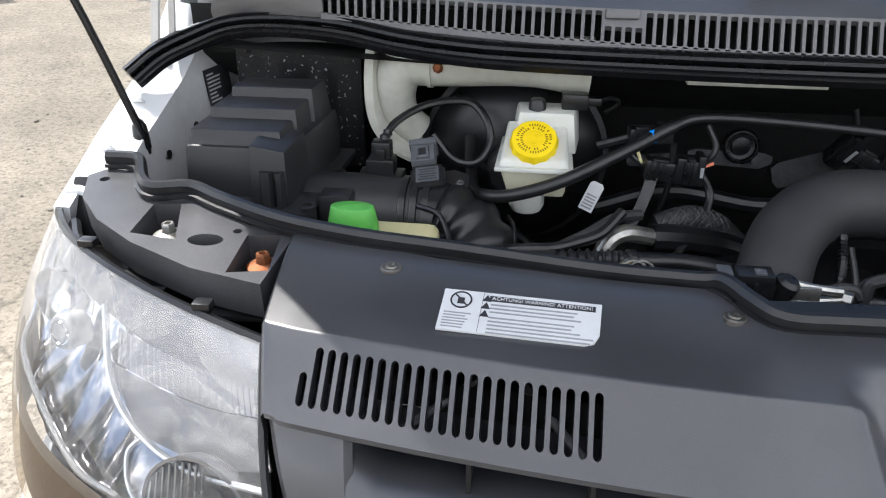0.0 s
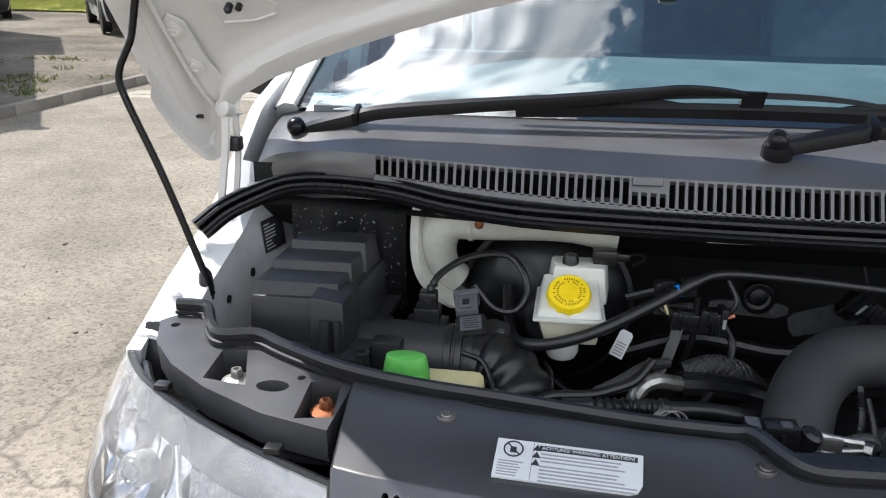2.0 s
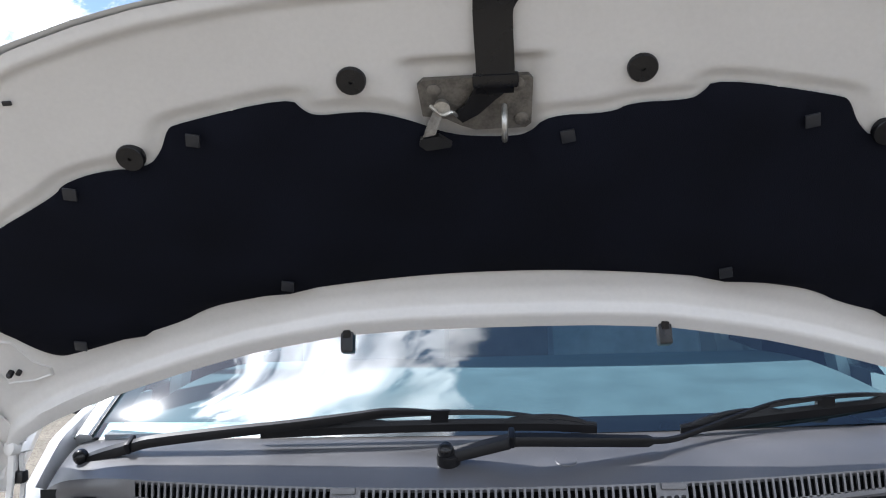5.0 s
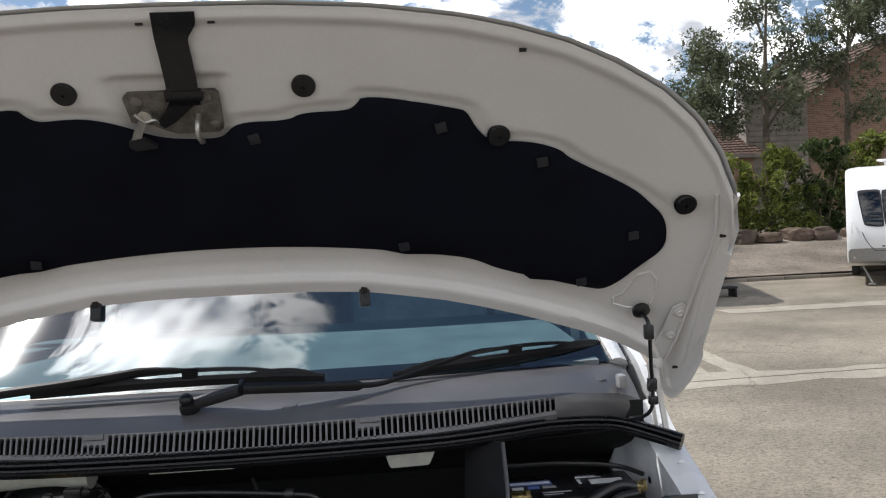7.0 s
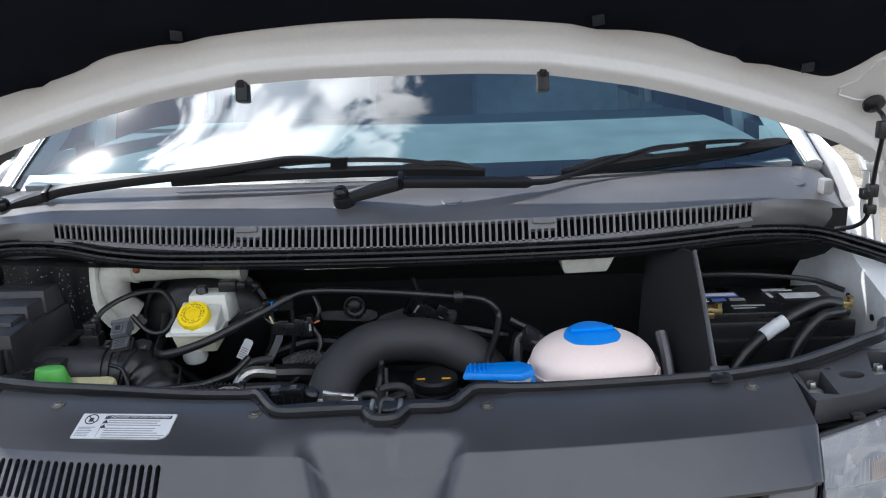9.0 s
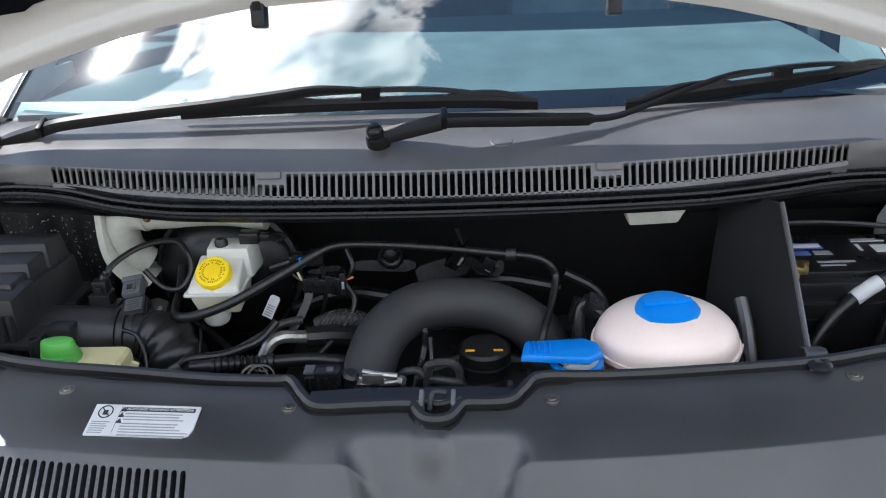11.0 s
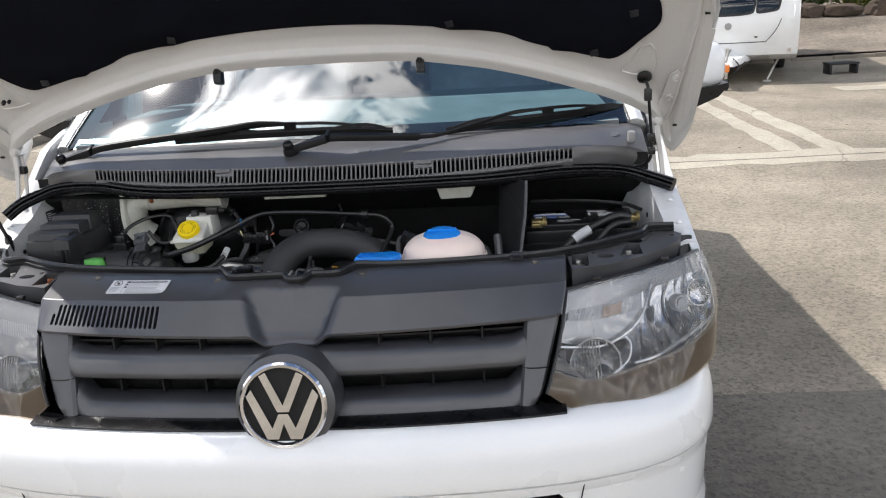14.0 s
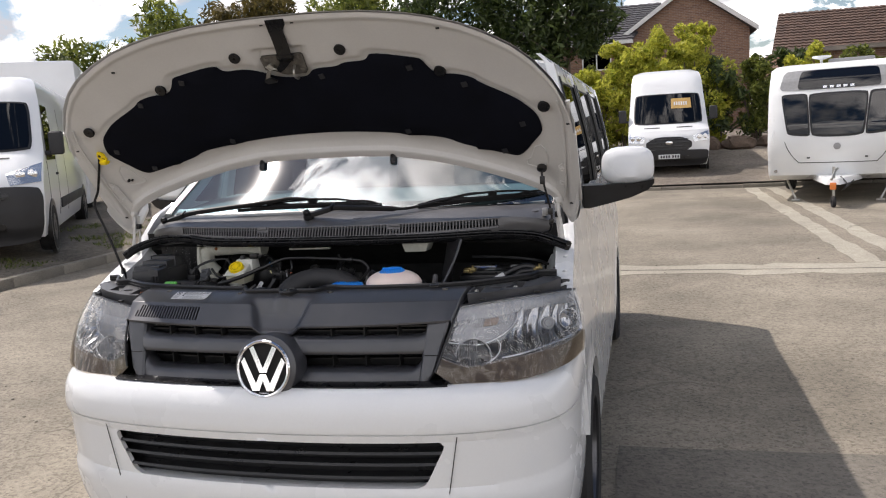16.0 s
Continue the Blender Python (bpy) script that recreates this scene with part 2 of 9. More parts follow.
# bloom spreads the mirrored sun into a wide camera-like glare
SCREEN = glass("windscreen_glass", (0.44, 0.71, 0.79), rough=0.008, ior=2.25, bloom=0.016)
SIDEGLASS = glass("side_glass", (0.55, 0.62, 0.62), ior=1.7)
# milky share of the lens rises sixfold towards its top edge
LENS = glass("headlight_lens", (0.93, 0.94, 0.95), ior=1.48, haze=0.030, worn=(0.985, 1.06, 6.0))
LENSLOW = glass("tinted_lens", (0.66, 0.58, 0.48), ior=1.6, haze=0.012)
SMOKEBROWN = material("smoky_lamp_trim", (0.120, 0.098, 0.076), 0.4, var=0.15, scale=12)

# ---- mesh helpers ----


def part(name, bm, mat, parent, label="", sharp=35, mats=None):
    """Links a bmesh as one mesh object under a thing or a part."""
    bmesh.ops.remove_doubles(bm, verts=bm.verts, dist=1e-5)
    bmesh.ops.recalc_face_normals(bm, faces=bm.faces)
    me = bpy.data.meshes.new(name)
    bm.to_mesh(me)
    bm.free()
    for m in mats or [mat]:
        me.materials.append(m)
    me.shade_smooth()
    me.set_sharp_from_angle(angle=radians(sharp))
    ob = new(name, me)
    if parent is not None:
        ob.parent = parent
        if parent.type == "EMPTY" and parent.parent is None:
            ob.matrix_parent_inverse = parent.matrix_basis.inverted()
    if label:
        tagged(ob, label)
    return ob


def thing(name, base, label, category, group="", kind=""):
    ob = new(name)
    ob.empty_display_size = 0.05
    ob.matrix_basis = Matrix.Translation(base)
    return tagged(ob, label, category, group, kind)


def solo(name, bm, mat, label, category, group="", kind="", sharp=35):
    return tagged(part(name, bm, mat, None, "", sharp), label, category, group, kind)


def loft(bm, rings, closed=True, caps=True):
    vs = [[bm.verts.new(p) for p in r] for r in rings]
    n = len(vs[0])
    for a, b in zip(vs, vs[1:]):
        for i in range(n if closed else n - 1):
            j = (i + 1) % n
            bm.faces.new((a[i], a[j], b[j], b[i]))
    if caps and closed:
        bm.faces.new(vs[0][::-1])
        bm.faces.new(vs[-1])
    return vs


def spline(pts, steps=6):
    """Catmull-Rom through the points."""
    p = [Vector(q) for q in pts]
    p = [p[0] * 2 - p[1]] + p + [p[-1] * 2 - p[-2]]
    out = []
    for i in range(1, len(p) - 2):
        a, b, c, d = p[i - 1:i + 3]
        for k in range(steps):
            t = k / steps
            out.append(0.5 * ((2 * b) + (c - a) * t + (2 * a - 5 * b + 4 * c - d) * t * t + (3 * b - a - 3 * c + d) * t ** 3))
    out.append(p[-2])
    return out


def lerp_table(tab, x):
    if x <= tab[0][0]:
        return tab[0][1]
    for (a, fa), (b, fb) in zip(tab, tab[1:]):
        if x <= b:
            t = (x - a) / (b - a)
            return fa + (fb - fa) * t
    return tab[-1][1]


def tube(bm, pts, r, seg=10, steps=6, radii=None):
    path = spline(pts, steps) if steps > 1 else [Vector(q) for q in pts]
    up = Vector((0.13, 0.27, 0.95))
    rings = []
    for i, p in enumerate(path):
        d = (path[min(i + 1, len(path) - 1)] - path[max(i - 1, 0)]).normalized()
        a = d.cross(up)
        if a.length < 0.2:
            a = d.cross(Vector((1, 0, 0)))
        a.normalize()
        b = d.cross(a)
        up = -b if up.dot(b) < 0 else b
        rr = radii(i / (len(path) - 1)) if radii else r
        rings.append([p + (a * math.cos(t) + b * math.sin(t)) * rr for t in (2 * math.pi * k / seg for k in range(seg))])
        # keep the frame from flipping
        up = a.cross(d) if a.cross(d).dot(up) > 0 else -a.cross(d)
    loft(bm, rings)


def box(bm, c, s, bevel=0.0, rot=None, seg=2):
    m = Matrix.Translation(c) @ (rot or Matrix.Identity(4)) @ Matrix.Diagonal((*s, 1))
    g = bmesh.ops.create_cube(bm, size=1.0, matrix=m)
    if bevel:
        es = list({e for v in g["verts"] for e in v.link_edges})
        bmesh.ops.bevel(bm, geom=es, offset=bevel, segments=seg, affect="EDGES", profile=0.6)


def lathe(bm, prof, m=None, seg=32):
    m = m or Matrix.Identity(4)
    ring = prof[0][0] > .0015 and prof[-1][0] > .0015
    prof = list(prof) + [prof[0]] if ring else prof
    loft(bm, [[m @ Vector((r * math.cos(2 * math.pi * k / seg), r * math.sin(2 * math.pi * k / seg), z)) for k in range(seg)] for r, z in prof], caps=not ring)


def sheet(bm, f, nu, nv, thick=None):
    """A grid f(u, v), u and v from 0 to 1; thick: a vector function or vector for the other side."""
    P = [[Vector(f(i / nu, j / nv)) for j in range(nv + 1)] for i in range(nu + 1)]
    V = [[bm.verts.new(p) for p in r] for r in P]
    for i in range(nu):
        for j in range(nv):
            bm.faces.new((V[i][j], V[i + 1][j], V[i + 1][j + 1], V[i][j + 1]))
    if thick is not None:
        T = Vector(thick)
        W = [[bm.verts.new(p + T) for p in r] for r in P]
        for i in range(nu):
            for j in range(nv):
                bm.faces.new((W[i][j], W[i][j + 1], W[i + 1][j + 1], W[i + 1][j]))
        rim = [(i, 0) for i in range(nu)] + [(nu, j) for j in range(nv)] + [(i, nv) for i in range(nu, 0, -1)] + [(0, j) for j in range(nv, 0, -1)]
        for a, b in zip(rim, rim[1:] + rim[:1]):
            bm.faces.new((V[a[0]][a[1]], W[a[0]][a[1]], W[b[0]][b[1]], V[b[0]][b[1]]))


def plate(bm, outer, holes, f, thick):
    """A flat outline with holes, lifted by f(x, y) -> point, with walls down by the vector thick."""
    T = Vector(thick)
    tmp = bmesh.new()
    loops = []
    for loop in [outer] + list(holes):
        vs = [tmp.verts.new((p[0], p[1], 0)) for p in loop]
        for a, b in zip(vs, vs[1:] + vs[:1]):
            tmp.edges.new((a, b))
        loops.append([tuple(v.co[:2]) for v in vs])
    bmesh.ops.triangle_fill(tmp, use_beauty=True, use_dissolve=False, edges=tmp.edges[:])
    bmesh.ops.subdivide_edges(tmp, edges=[e for e in tmp.edges if not e.is_boundary and e.calc_length() > 0.15], cuts=1)
    bmesh.ops.triangulate(tmp, faces=tmp.faces[:])
    top = {v: bm.verts.new(f(v.co.x, v.co.y)) for v in tmp.verts}
    low = {v: bm.verts.new(Vector(f(v.co.x, v.co.y)) + T) for v in tmp.verts}
    for fc in tmp.faces:
        bm.faces.new([top[v] for v in fc.verts])
        bm.faces.new([low[v] for v in reversed(fc.verts)])
    for e in tmp.edges:
        if len(e.link_faces) == 1:
            a, b = e.verts
            bm.faces.new((top[a], low[a], low[b], top[b]))
    tmp.free()


def slotted(bm, f, n, lo, hi, wide, depth, first=None, short=(), end=0.07):
    """A band f(u, v) of n cells, each with one round-ended slot from v = lo to hi, as wide as that part of its cell; its walls go in by depth."""
    D = Vector(depth)
    for k in range(n):
        u0, u1 = k / n, (k + 1) / n
        um, h = (u0 + u1) / 2, (u1 - u0) / 2 * wide
        a, b = (first if first and k == 0 else (lo, .5 if any(p < um < q for p, q in short) else hi))
        e = min(end, (b - a) * 0.25)
        inner = [(um - h, a + e), (um - h * 0.7, a + e * 0.3), (um, a), (um + h * 0.7, a + e * 0.3), (um + h, a + e), (um + h, b - e), (um + h * 0.7, b - e * 0.3), (um, b), (um - h * 0.7, b - e * 0.3), (um - h, b - e)]
        outer = [(u0, a + e), (u0, 0), (um, 0), (u1, 0), (u1, a + e), (u1, b - e), (u1, 1), (um, 1), (u0, 1), (u0, b - e)]
        vi = [bm.verts.new(f(*p)) for p in inner]
        vo = [bm.verts.new(f(*p)) for p in outer]
        vd = [bm.verts.new(Vector(f(*p)) + D) for p in inner]
        for i in range(10):
            j = (i + 1) % 10
            bm.faces.new((vo[i], vo[j], vi[j], vi[i]))
            bm.faces.new((vi[i], vi[j], vd[j], vd[i]))


def ring_pts(c, r, n=16, sx=1.0, sy=1.0):
    return [(c[0] + r * sx * math.cos(2 * math.pi * k / n), c[1] + r * sy * math.sin(2 * math.pi * k / n)) for k in range(n)]


def words(name, text, size, m, mat, parent=None, label="", depth=0.0002):
    cu = bpy.data.curves.new(name, "FONT")
    cu.body, cu.size, cu.extrude, cu.align_x, cu.align_y = text, size, depth, "CENTER", "CENTER"
    tmp = bpy.data.objects.new(name, cu)
    me = bpy.data.meshes.new_from_object(tmp)
    bpy.data.objects.remove(tmp)
    me.transform(m)
    me.materials.clear()
    me.materials.append(mat)
    ob = new(name, me)
    if parent is not None:
        ob.parent = parent
        if parent.type == "EMPTY" and parent.parent is None:
            ob.matrix_parent_inverse = parent.matrix_basis.inverted()
    if label:
        tagged(ob, label)
    return ob

# ---- campervan body ----
van = thing("campervan", (0, 2.4, 0), "white panel campervan with its bonnet propped open on the concrete yard", "van")
PLAN = [(0, -.035), (.15, -.033), (.3, -.024), (.45, -.008), (.56, .010), (.66, .036), (.75, .070), (.83, .12), (.89, .185), (.93, .27), (.95, .37), (.957, .47), (.958, .56)]


def plan_curve(n=6):
    half = [Vector((x, y, 0)) for x, y in PLAN]
    full = [Vector((-p.x, p.y, 0)) for p in half[:0:-1]] + half
    return spline(full, n)


FRONT = plan_curve(5)


def front_point(p, z, d):
    return (p.x * (1 - 0.55 * d), p.y + d, z)


UPPER = [(.866, .075), (.867, .052), (.860, .036), (.849, .024), (.834, .013), (.815, .005), (.79, 0), (.765, -.002), (.742, -.003), (.737, -.001), (.7355, .009), (.7315, .009), (.730, .003), (.720, .005), (.705, .010)]
LOWER = [(.555, .018), (.53, .010), (.50, .010), (.42, .022), (.33, .045), (.25, .075), (.21, .11), (.20, .16)]
bm = bmesh.new()
loft(bm, [[front_point(p, z, d) for p in FRONT] for z, d in UPPER], closed=False)
loft(bm, [[front_point(p, z, d) for p in FRONT] for z, d in LOWER], closed=False)


def intake_edge(z):
    t = (z - .555) / .15
    x = .508 + .075 * t
    e = min(t, 1 - t)
    return x - .022 * (1 - min(1, e / .14)) ** 2


HALF = [p for p in FRONT if p.x >= 0]


def y_at(x):
    return lerp_table([(p.x, p.y) for p in HALF], x)


for s in (-1, 1):
    rings = []
    for k in range(13):
        z = .705 - .15 * k / 12
        d = .010 + .008 * k / 12
        xe = intake_edge(z)
        xs = [xe + (.72 - xe) * i / 6 for i in range(7)]
        ring = [(s * (xe - .004), y_at(xe) + d + .018, z), (s * (xe - .002), y_at(xe) + d + .006, z)] + [(s * x * (1 - .55 * d), y_at(x) + d, z) for x in xs]
        ring += [(s * p.x * (1 - .55 * d), p.y + d, z) for p in HALF if p.x > .73 or p.y > .3]
        rings.append(ring)
    loft(bm, rings, closed=False)
for z, d in ((.705, .010), (.555, .018)):
    e = intake_edge(.63) - .0
    loft(bm, [[(p.x, p.y + d + q, z) for p in FRONT if abs(p.x) < .60] for q in (0, .05)], closed=False)
bumper = part("front_bumper", bm, WHITE, van, "white painted front bumper with a long black intake", sharp=28)
# black intake with slats
bm = bmesh.new()
loft(bm, [[(p.x, p.y + .065, z) for p in FRONT if abs(p.x) < .66] for z in (.72, .54)], closed=False)
part("intake_backing", bm, BLACK, bumper)
for i, z in enumerate((.668, .632, .590)):
    bm = bmesh.new()
    w = intake_edge(z) - .004
    xs = [-w + 2 * w * k / 24 for k in range(25)]
    loft(bm, [[(x, y_at(abs(x)) + .022, z + .004), (x, y_at(abs(x)) + .018, z - .004), (x, y_at(abs(x)) + .055, z - .008), (x, y_at(abs(x)) + .06, z + .004)] for x in xs])
    part("intake_slat", bm, BLACK, bumper)
# vertical seams beside the intake
for s in (-1, 1):
    bm = bmesh.new()
    pts = [(s * (.612 - .05 * k / 8), y_at(.612 - .05 * k / 8) + lerp_table([(0, .0075), (1, .020)], k / 8) - .0015, .728 - .278 * k / 8) for k in range(9)]
    tube(bm, pts, .0016, 6, 1)
    part("panel_seam", bm, BLACK, bumper)
# seal between bumper and grille
bm = bmesh.new()
loft(bm, [[(p.x, p.y + d, z) for p in FRONT if abs(p.x) < .60] for d, z in ((.052, .864), (.048, .872), (.08, .878), (.12, .87))], closed=False)
part("bumper_top_trim", bm, GLOSS, bumper)


def side_x(z):
    return .958 - .100 * max(0, z - .85) - .02 * max(0, .45 - z)


def wing_top(y):
    return lerp_table([(.44, 1.088), (.5, 1.115), (.56, 1.145), (.62, 1.169), (.68, 1.194), (.74, 1.232), (.80, 1.286), (.87, 1.346), (1.0, 1.386), (1.42, 1.36)], y)


def arch(y, yc):
    r = .385
    return max(.26, .33 + math.sqrt(max(0, r * r - (y - yc) ** 2))) if abs(y - yc) < r else .26


for s in (-1, 1):
    bm = bmesh.new()

    def wing(u, v):
        y = .45 + .97 * u
        lo, hi = arch(y, .90), wing_top(y)
        if y < .56:
            lo = max(lo, .88)
        z = lo + (hi - lo) * v
        flare = .012 * max(0, 1 - abs(math.hypot(y - .9, z - .33) - .39) / .05)
        return (s * (side_x(z) + flare), y, z)
    sheet(bm, wing, 40, 16, (-s * .02, 0, 0))
    part("front_wing", bm, WHITE, van)
    # rear side, with sills
    bm = bmesh.new()

    def flank(u, v):
        y = 1.428 + 3.42 * u
        lo, hi = arch(y, 3.9), 1.32
        z = lo + (hi - lo) * v
        flare = .012 * max(0, 1 - abs(math.hypot(y - 3.9, z - .33) - .39) / .05)
        groove = -.008 if 2.50 < y < 2.52 else 0
        tail = -.10 * max(0, (y - 4.6) / .25) ** 2
        return (s * (side_x(z) + flare + groove + tail), y, z)
    sheet(bm, flank, 80, 16, (-s * .02, 0, 0))
    part("side_panel", bm, WHITE, van)
    # pillars of the window band
    for y0, y1, lean in ((1.40, 1.47, .12), (2.46, 2.56, .0), (3.55, 3.65, 0), (4.55, 4.84, 0)):
        bm = bmesh.new()
        loft(bm, [[(s * (o - .115 * t ** 1.4), y + lean * t, 1.32 + .60 * t) for y, o in ((y0, .899), (y1, .899), (y1, .86), (y0, .86))] for t in (0, .25, .5, .75, 1)])
        part("window_pillar", bm, WHITE, van)
    for y0, y1 in ((1.47, 2.46), (2.56, 3.55), (3.65, 4.55)):
        bm = bmesh.new()
        sheet(bm, lambda u, v: (s * (.893 - .105 * v ** 1.4), y0 + (y1 - y0) * u + .12 * v * (y0 < 2) * (1 - u), 1.32 + .54 * v), 4, 6, (-s * .004, 0, 0))
        w = part("side_window", bm, SIDEGLASS, van, "dark tinted side window")
        w.visible_shadow = False
        for e in (0, 1):
            bm = bmesh.new()
            tube(bm, [(s * (.899 - .105 * (k / 6) ** 1.4), y0 + .01 + (y1 - y0 - .02) * e + .12 * k / 6 * (y0 < 2) * (1 - e), 1.32 + .54 * k / 6) for k in range(7)], .012, 6, 1)
            part("window_seal", bm, BLACK, w)
    # cant rail over the windows
    bm = bmesh.new()
    sheet(bm, lambda u, v: (s * (lerp_table([(0, .800), (.35, .786), (.7, .760), (1, .722)], v)), 1.56 + 3.24 * u, 1.845 + .125 * v), 20, 6, (-s * .02, 0, 0))
    part("cant_rail", bm, WHITE, van)
    # quarter glass triangle by the mirror
    bm = bmesh.new()
    loft(bm, [[(s * .895, .98, 1.375), (s * .888, 1.42, 1.37), (s * .838, 1.50, 1.66), (s * .842, 1.40, 1.66)], [(s * .89, .98, 1.375), (s * .883, 1.42, 1.37), (s * .833, 1.50, 1.66), (s * .837, 1.40, 1.66)]])
    part("quarter_window", bm, SIDEGLASS, van, "dark triangular quarter window").visible_shadow = False
    # wheels
    for yc in (.90, 3.90):
        bm = bmesh.new()
        m = Matrix.Translation((s * .865, yc, .33)) @ pose(0, 0, 0, 0, s * 90, 0)
        lathe(bm, [(.225, -.10), (.30, -.105), (.325, -.085), (.33, -.05), (.33, .05), (.325, .085), (.30, .105), (.225, .10), (.215, .07), (.215, -.07)], m, 40)
        tyre = part("wheel", bm, TYRE, van)
        bm = bmesh.new()
        lathe(bm, [(.222, -.08), (.224, .085), (.212, .09), (.205, .06), (.20, -.06)], m, 40)
        for k in range(5):
            a = 2 * math.pi * k / 5
            box(bm, m @ Vector((.115 * math.cos(a), .115 * math.sin(a), .055)), (.19, .045, .02), .006, m.to_quaternion().to_matrix().to_4x4() @ pose(0, 0, 0, 0, 0, math.degrees(a)))
        lathe(bm, [(.045, .03), (.045, .075), (.03, .08), (.001, .08)], m, 20)
        part("rim", bm, ALLOY, tyre, "dark alloy rim with five spokes")
    # door mirror
    bm = bmesh.new()
    rings = []
    for k in range(9):
        t = k / 8
        f = (1 - abs(2 * t - 1) ** 4) ** .35 if 0 < k < 8 else .55
        f = max(f, .55)
        cx, cz, rx, rz = 1.105, 1.440, .112 * f, .092 * f
        ring = []
        for i in range(28):
            a = 2 * math.pi * i / 28
            c, q = math.cos(a), math.sin(a)
            ring.append((s * (cx + rx * math.copysign(abs(c) ** .62, c)), 1.30 + .14 * t, cz + (rz if q > 0 else .070 * f) * math.copysign(abs(q) ** .62, q)))
        rings.append(ring)
    loft(bm, rings)
    mir = part("door_mirror", bm, WHITE, van, "white door mirror with a black base")
    bm = bmesh.new()
    loft(bm, [[(s * x, 1.31, b), (s * x, 1.44, b), (s * x, 1.44, z), (s * x, 1.30, z)] for x, b, z in ((.885, 1.275, 1.372), (.94, 1.272, 1.372), (1.02, 1.290, 1.372), (1.12, 1.315, 1.375), (1.19, 1.345, 1.385), (1.215, 1.372, 1.392))])
    box(bm, (s * .905, 1.34, 1.30), (.02, .16, .14), .008)
    part("mirror_base", bm, BLACK, mir)
# roof with a small crown
bm = bmesh.new()


def roof(u, v):
    x = -1 + 2 * u
    half = .735
    y = 1.545 + 3.255 * v + .09 * x * x * (1 - v)
    return (x * half, y, 1.998 - .040 * abs(x) ** 3.5 - .030 * (1 - min(1, v * 9)) ** 2 - .03 * max(0, v * 8 - 7) ** 2)


sheet(bm, roof, 24, 30, (0, 0, -.03))
part("roof", bm, WHITE, van)
bm = bmesh.new()
loft(bm, [[(-.93, 4.82, .3), (.93, 4.82, .3), (.93, 4.87, .3), (-.93, 4.87, .3)], [(-.89, 4.80, 1.3), (.89, 4.80, 1.3), (.89, 4.85, 1.3), (-.89, 4.85, 1.3)], [(-.76, 4.74, 1.95), (.76, 4.74, 1.95), (.76, 4.79, 1.95), (-.76, 4.79, 1.95)]])
part("tailgate", bm, WHITE, van)
bm = bmesh.new()
box(bm, (0, 2.7, .24), (1.70, 4.2, .05), .01)
part("underbody", bm, DARK, van)


def smooth(t):
    t = max(0, min(1, t))
    return t * t * (3 - 2 * t)


# windscreen
def screen(u, v):
    x = -1 + 2 * u
    X = x * (.835 - .145 * v)
    y = .80 + (.115 + .045 * smooth(v * 4)) * X * X + v * (.80 - .01 * x * x)
    z = 1.350 - .01 * X * X + v * (.606 - .04 * x * x) + .006 * math.sin(math.pi * v)
    return (X, y, z)


bm = bmesh.new()
sheet(bm, screen, 40, 24)
windscreen = part("windscreen", bm, SCREEN, van, "raked windscreen mirroring broken cloud", sharp=80)
windscreen.visible_shadow = False
# black frit band round the glass
bm = bmesh.new()
sheet(bm, lambda u, v: Vector(screen(u, .045 * v)) + Vector((0, .004, -.006)), 40, 4)
part("frit_band", bm, BLACK, van, sharp=80)
for s in (-1, 1):
    # windscreen pillar outside the edge of the glass, with its shut line
    bm = bmesh.new()
    rings, gap = [], []
    for k in range(13):
        p = Vector(screen((s + 1) / 2, k / 12))
        rings.append([p + Vector((s * a * (1 + .9 * k / 12), b, c)) for a, b, c in ((-.004, -.002, .001), (.002, -.006, .007), (.018, -.004, .008), (.038, .012, -.002), (.052, .045, -.022), (.05, .07, -.045), (.0, .04, -.04))])
        gap.append(p + Vector((s * .042 * (1 + .9 * k / 12), .020, -.006)))
    loft(bm, rings)
    pl_ = part("windscreen_pillar", bm, WHITE, van)
    bm = bmesh.new()
    tube(bm, gap, .0035, 6, 2)
    part("shut_line", bm, BLACK, pl_)
    bm = bmesh.new()
    tube(bm, [Vector(screen((s + 1) / 2, k / 12)) + Vector((-s * .002, -.001, .002)) for k in range(13)], .004, 6, 1)
    part("glass_seal", bm, BLACK, pl_)
# cabin seen through the glass
bm = bmesh.new()
sheet(bm, lambda u, v: ((-1 + 2 * u) * (.80 - .05 * v), .87 + .88 * v, 1.350 + .040 * math.sin(v * 2.6)), 20, 16, (0, 0, -.15))
part("dashboard", bm, TRIM, van)
for x0, x1 in ((-.62, -.12), (.16, .60)):
    bm = bmesh.new()
    loft(bm, [[(x, 1.42 + o + .04 * x * x, 1.372 + h) for o, h in ((-.05, 0), (-.03, .005), (.03, .007), (.05, 0))] for x in [x0 + (x1 - x0) * k / 10 for k in range(11)]])
    part("dashboard_binnacle", bm, TRIM, van)
for y, z, w, mt in ((1.05, 1.352, 1.16, BLACK), (1.16, 1.366, 1.40, TRIM)):
    bm = bmesh.new()
    loft(bm, [[(x, y + .06 * x * x + o, z + h) for o, h in ((-.006, 0), (-.004, .006), (.004, .006), (.006, 0))] for x in [(-.5 + k / 16) * w for k in range(17)]])
    part("dashboard_vent" if mt is BLACK else "dashboard_ridge", bm, mt, van)
for x in (-.42, .42):
    bm = bmesh.new()
    box(bm, (x, 2.05, 1.28), (.50, .16, .70), .05, pose(0, 0, 0, -12, 0, 0))
    seat = part("seat", bm, SEAT, van)
    bm = bmesh.new()
    box(bm, (x, 2.16, 1.70), (.27, .09, .17), .04)
    part("headrest", bm, SEAT, seat)
bm = bmesh.new()
sheet(bm, lambda u, v: ((-1 + 2 * u) * (.80 - .22 * v), 2.75, .5 + 1.4 * v), 4, 8)
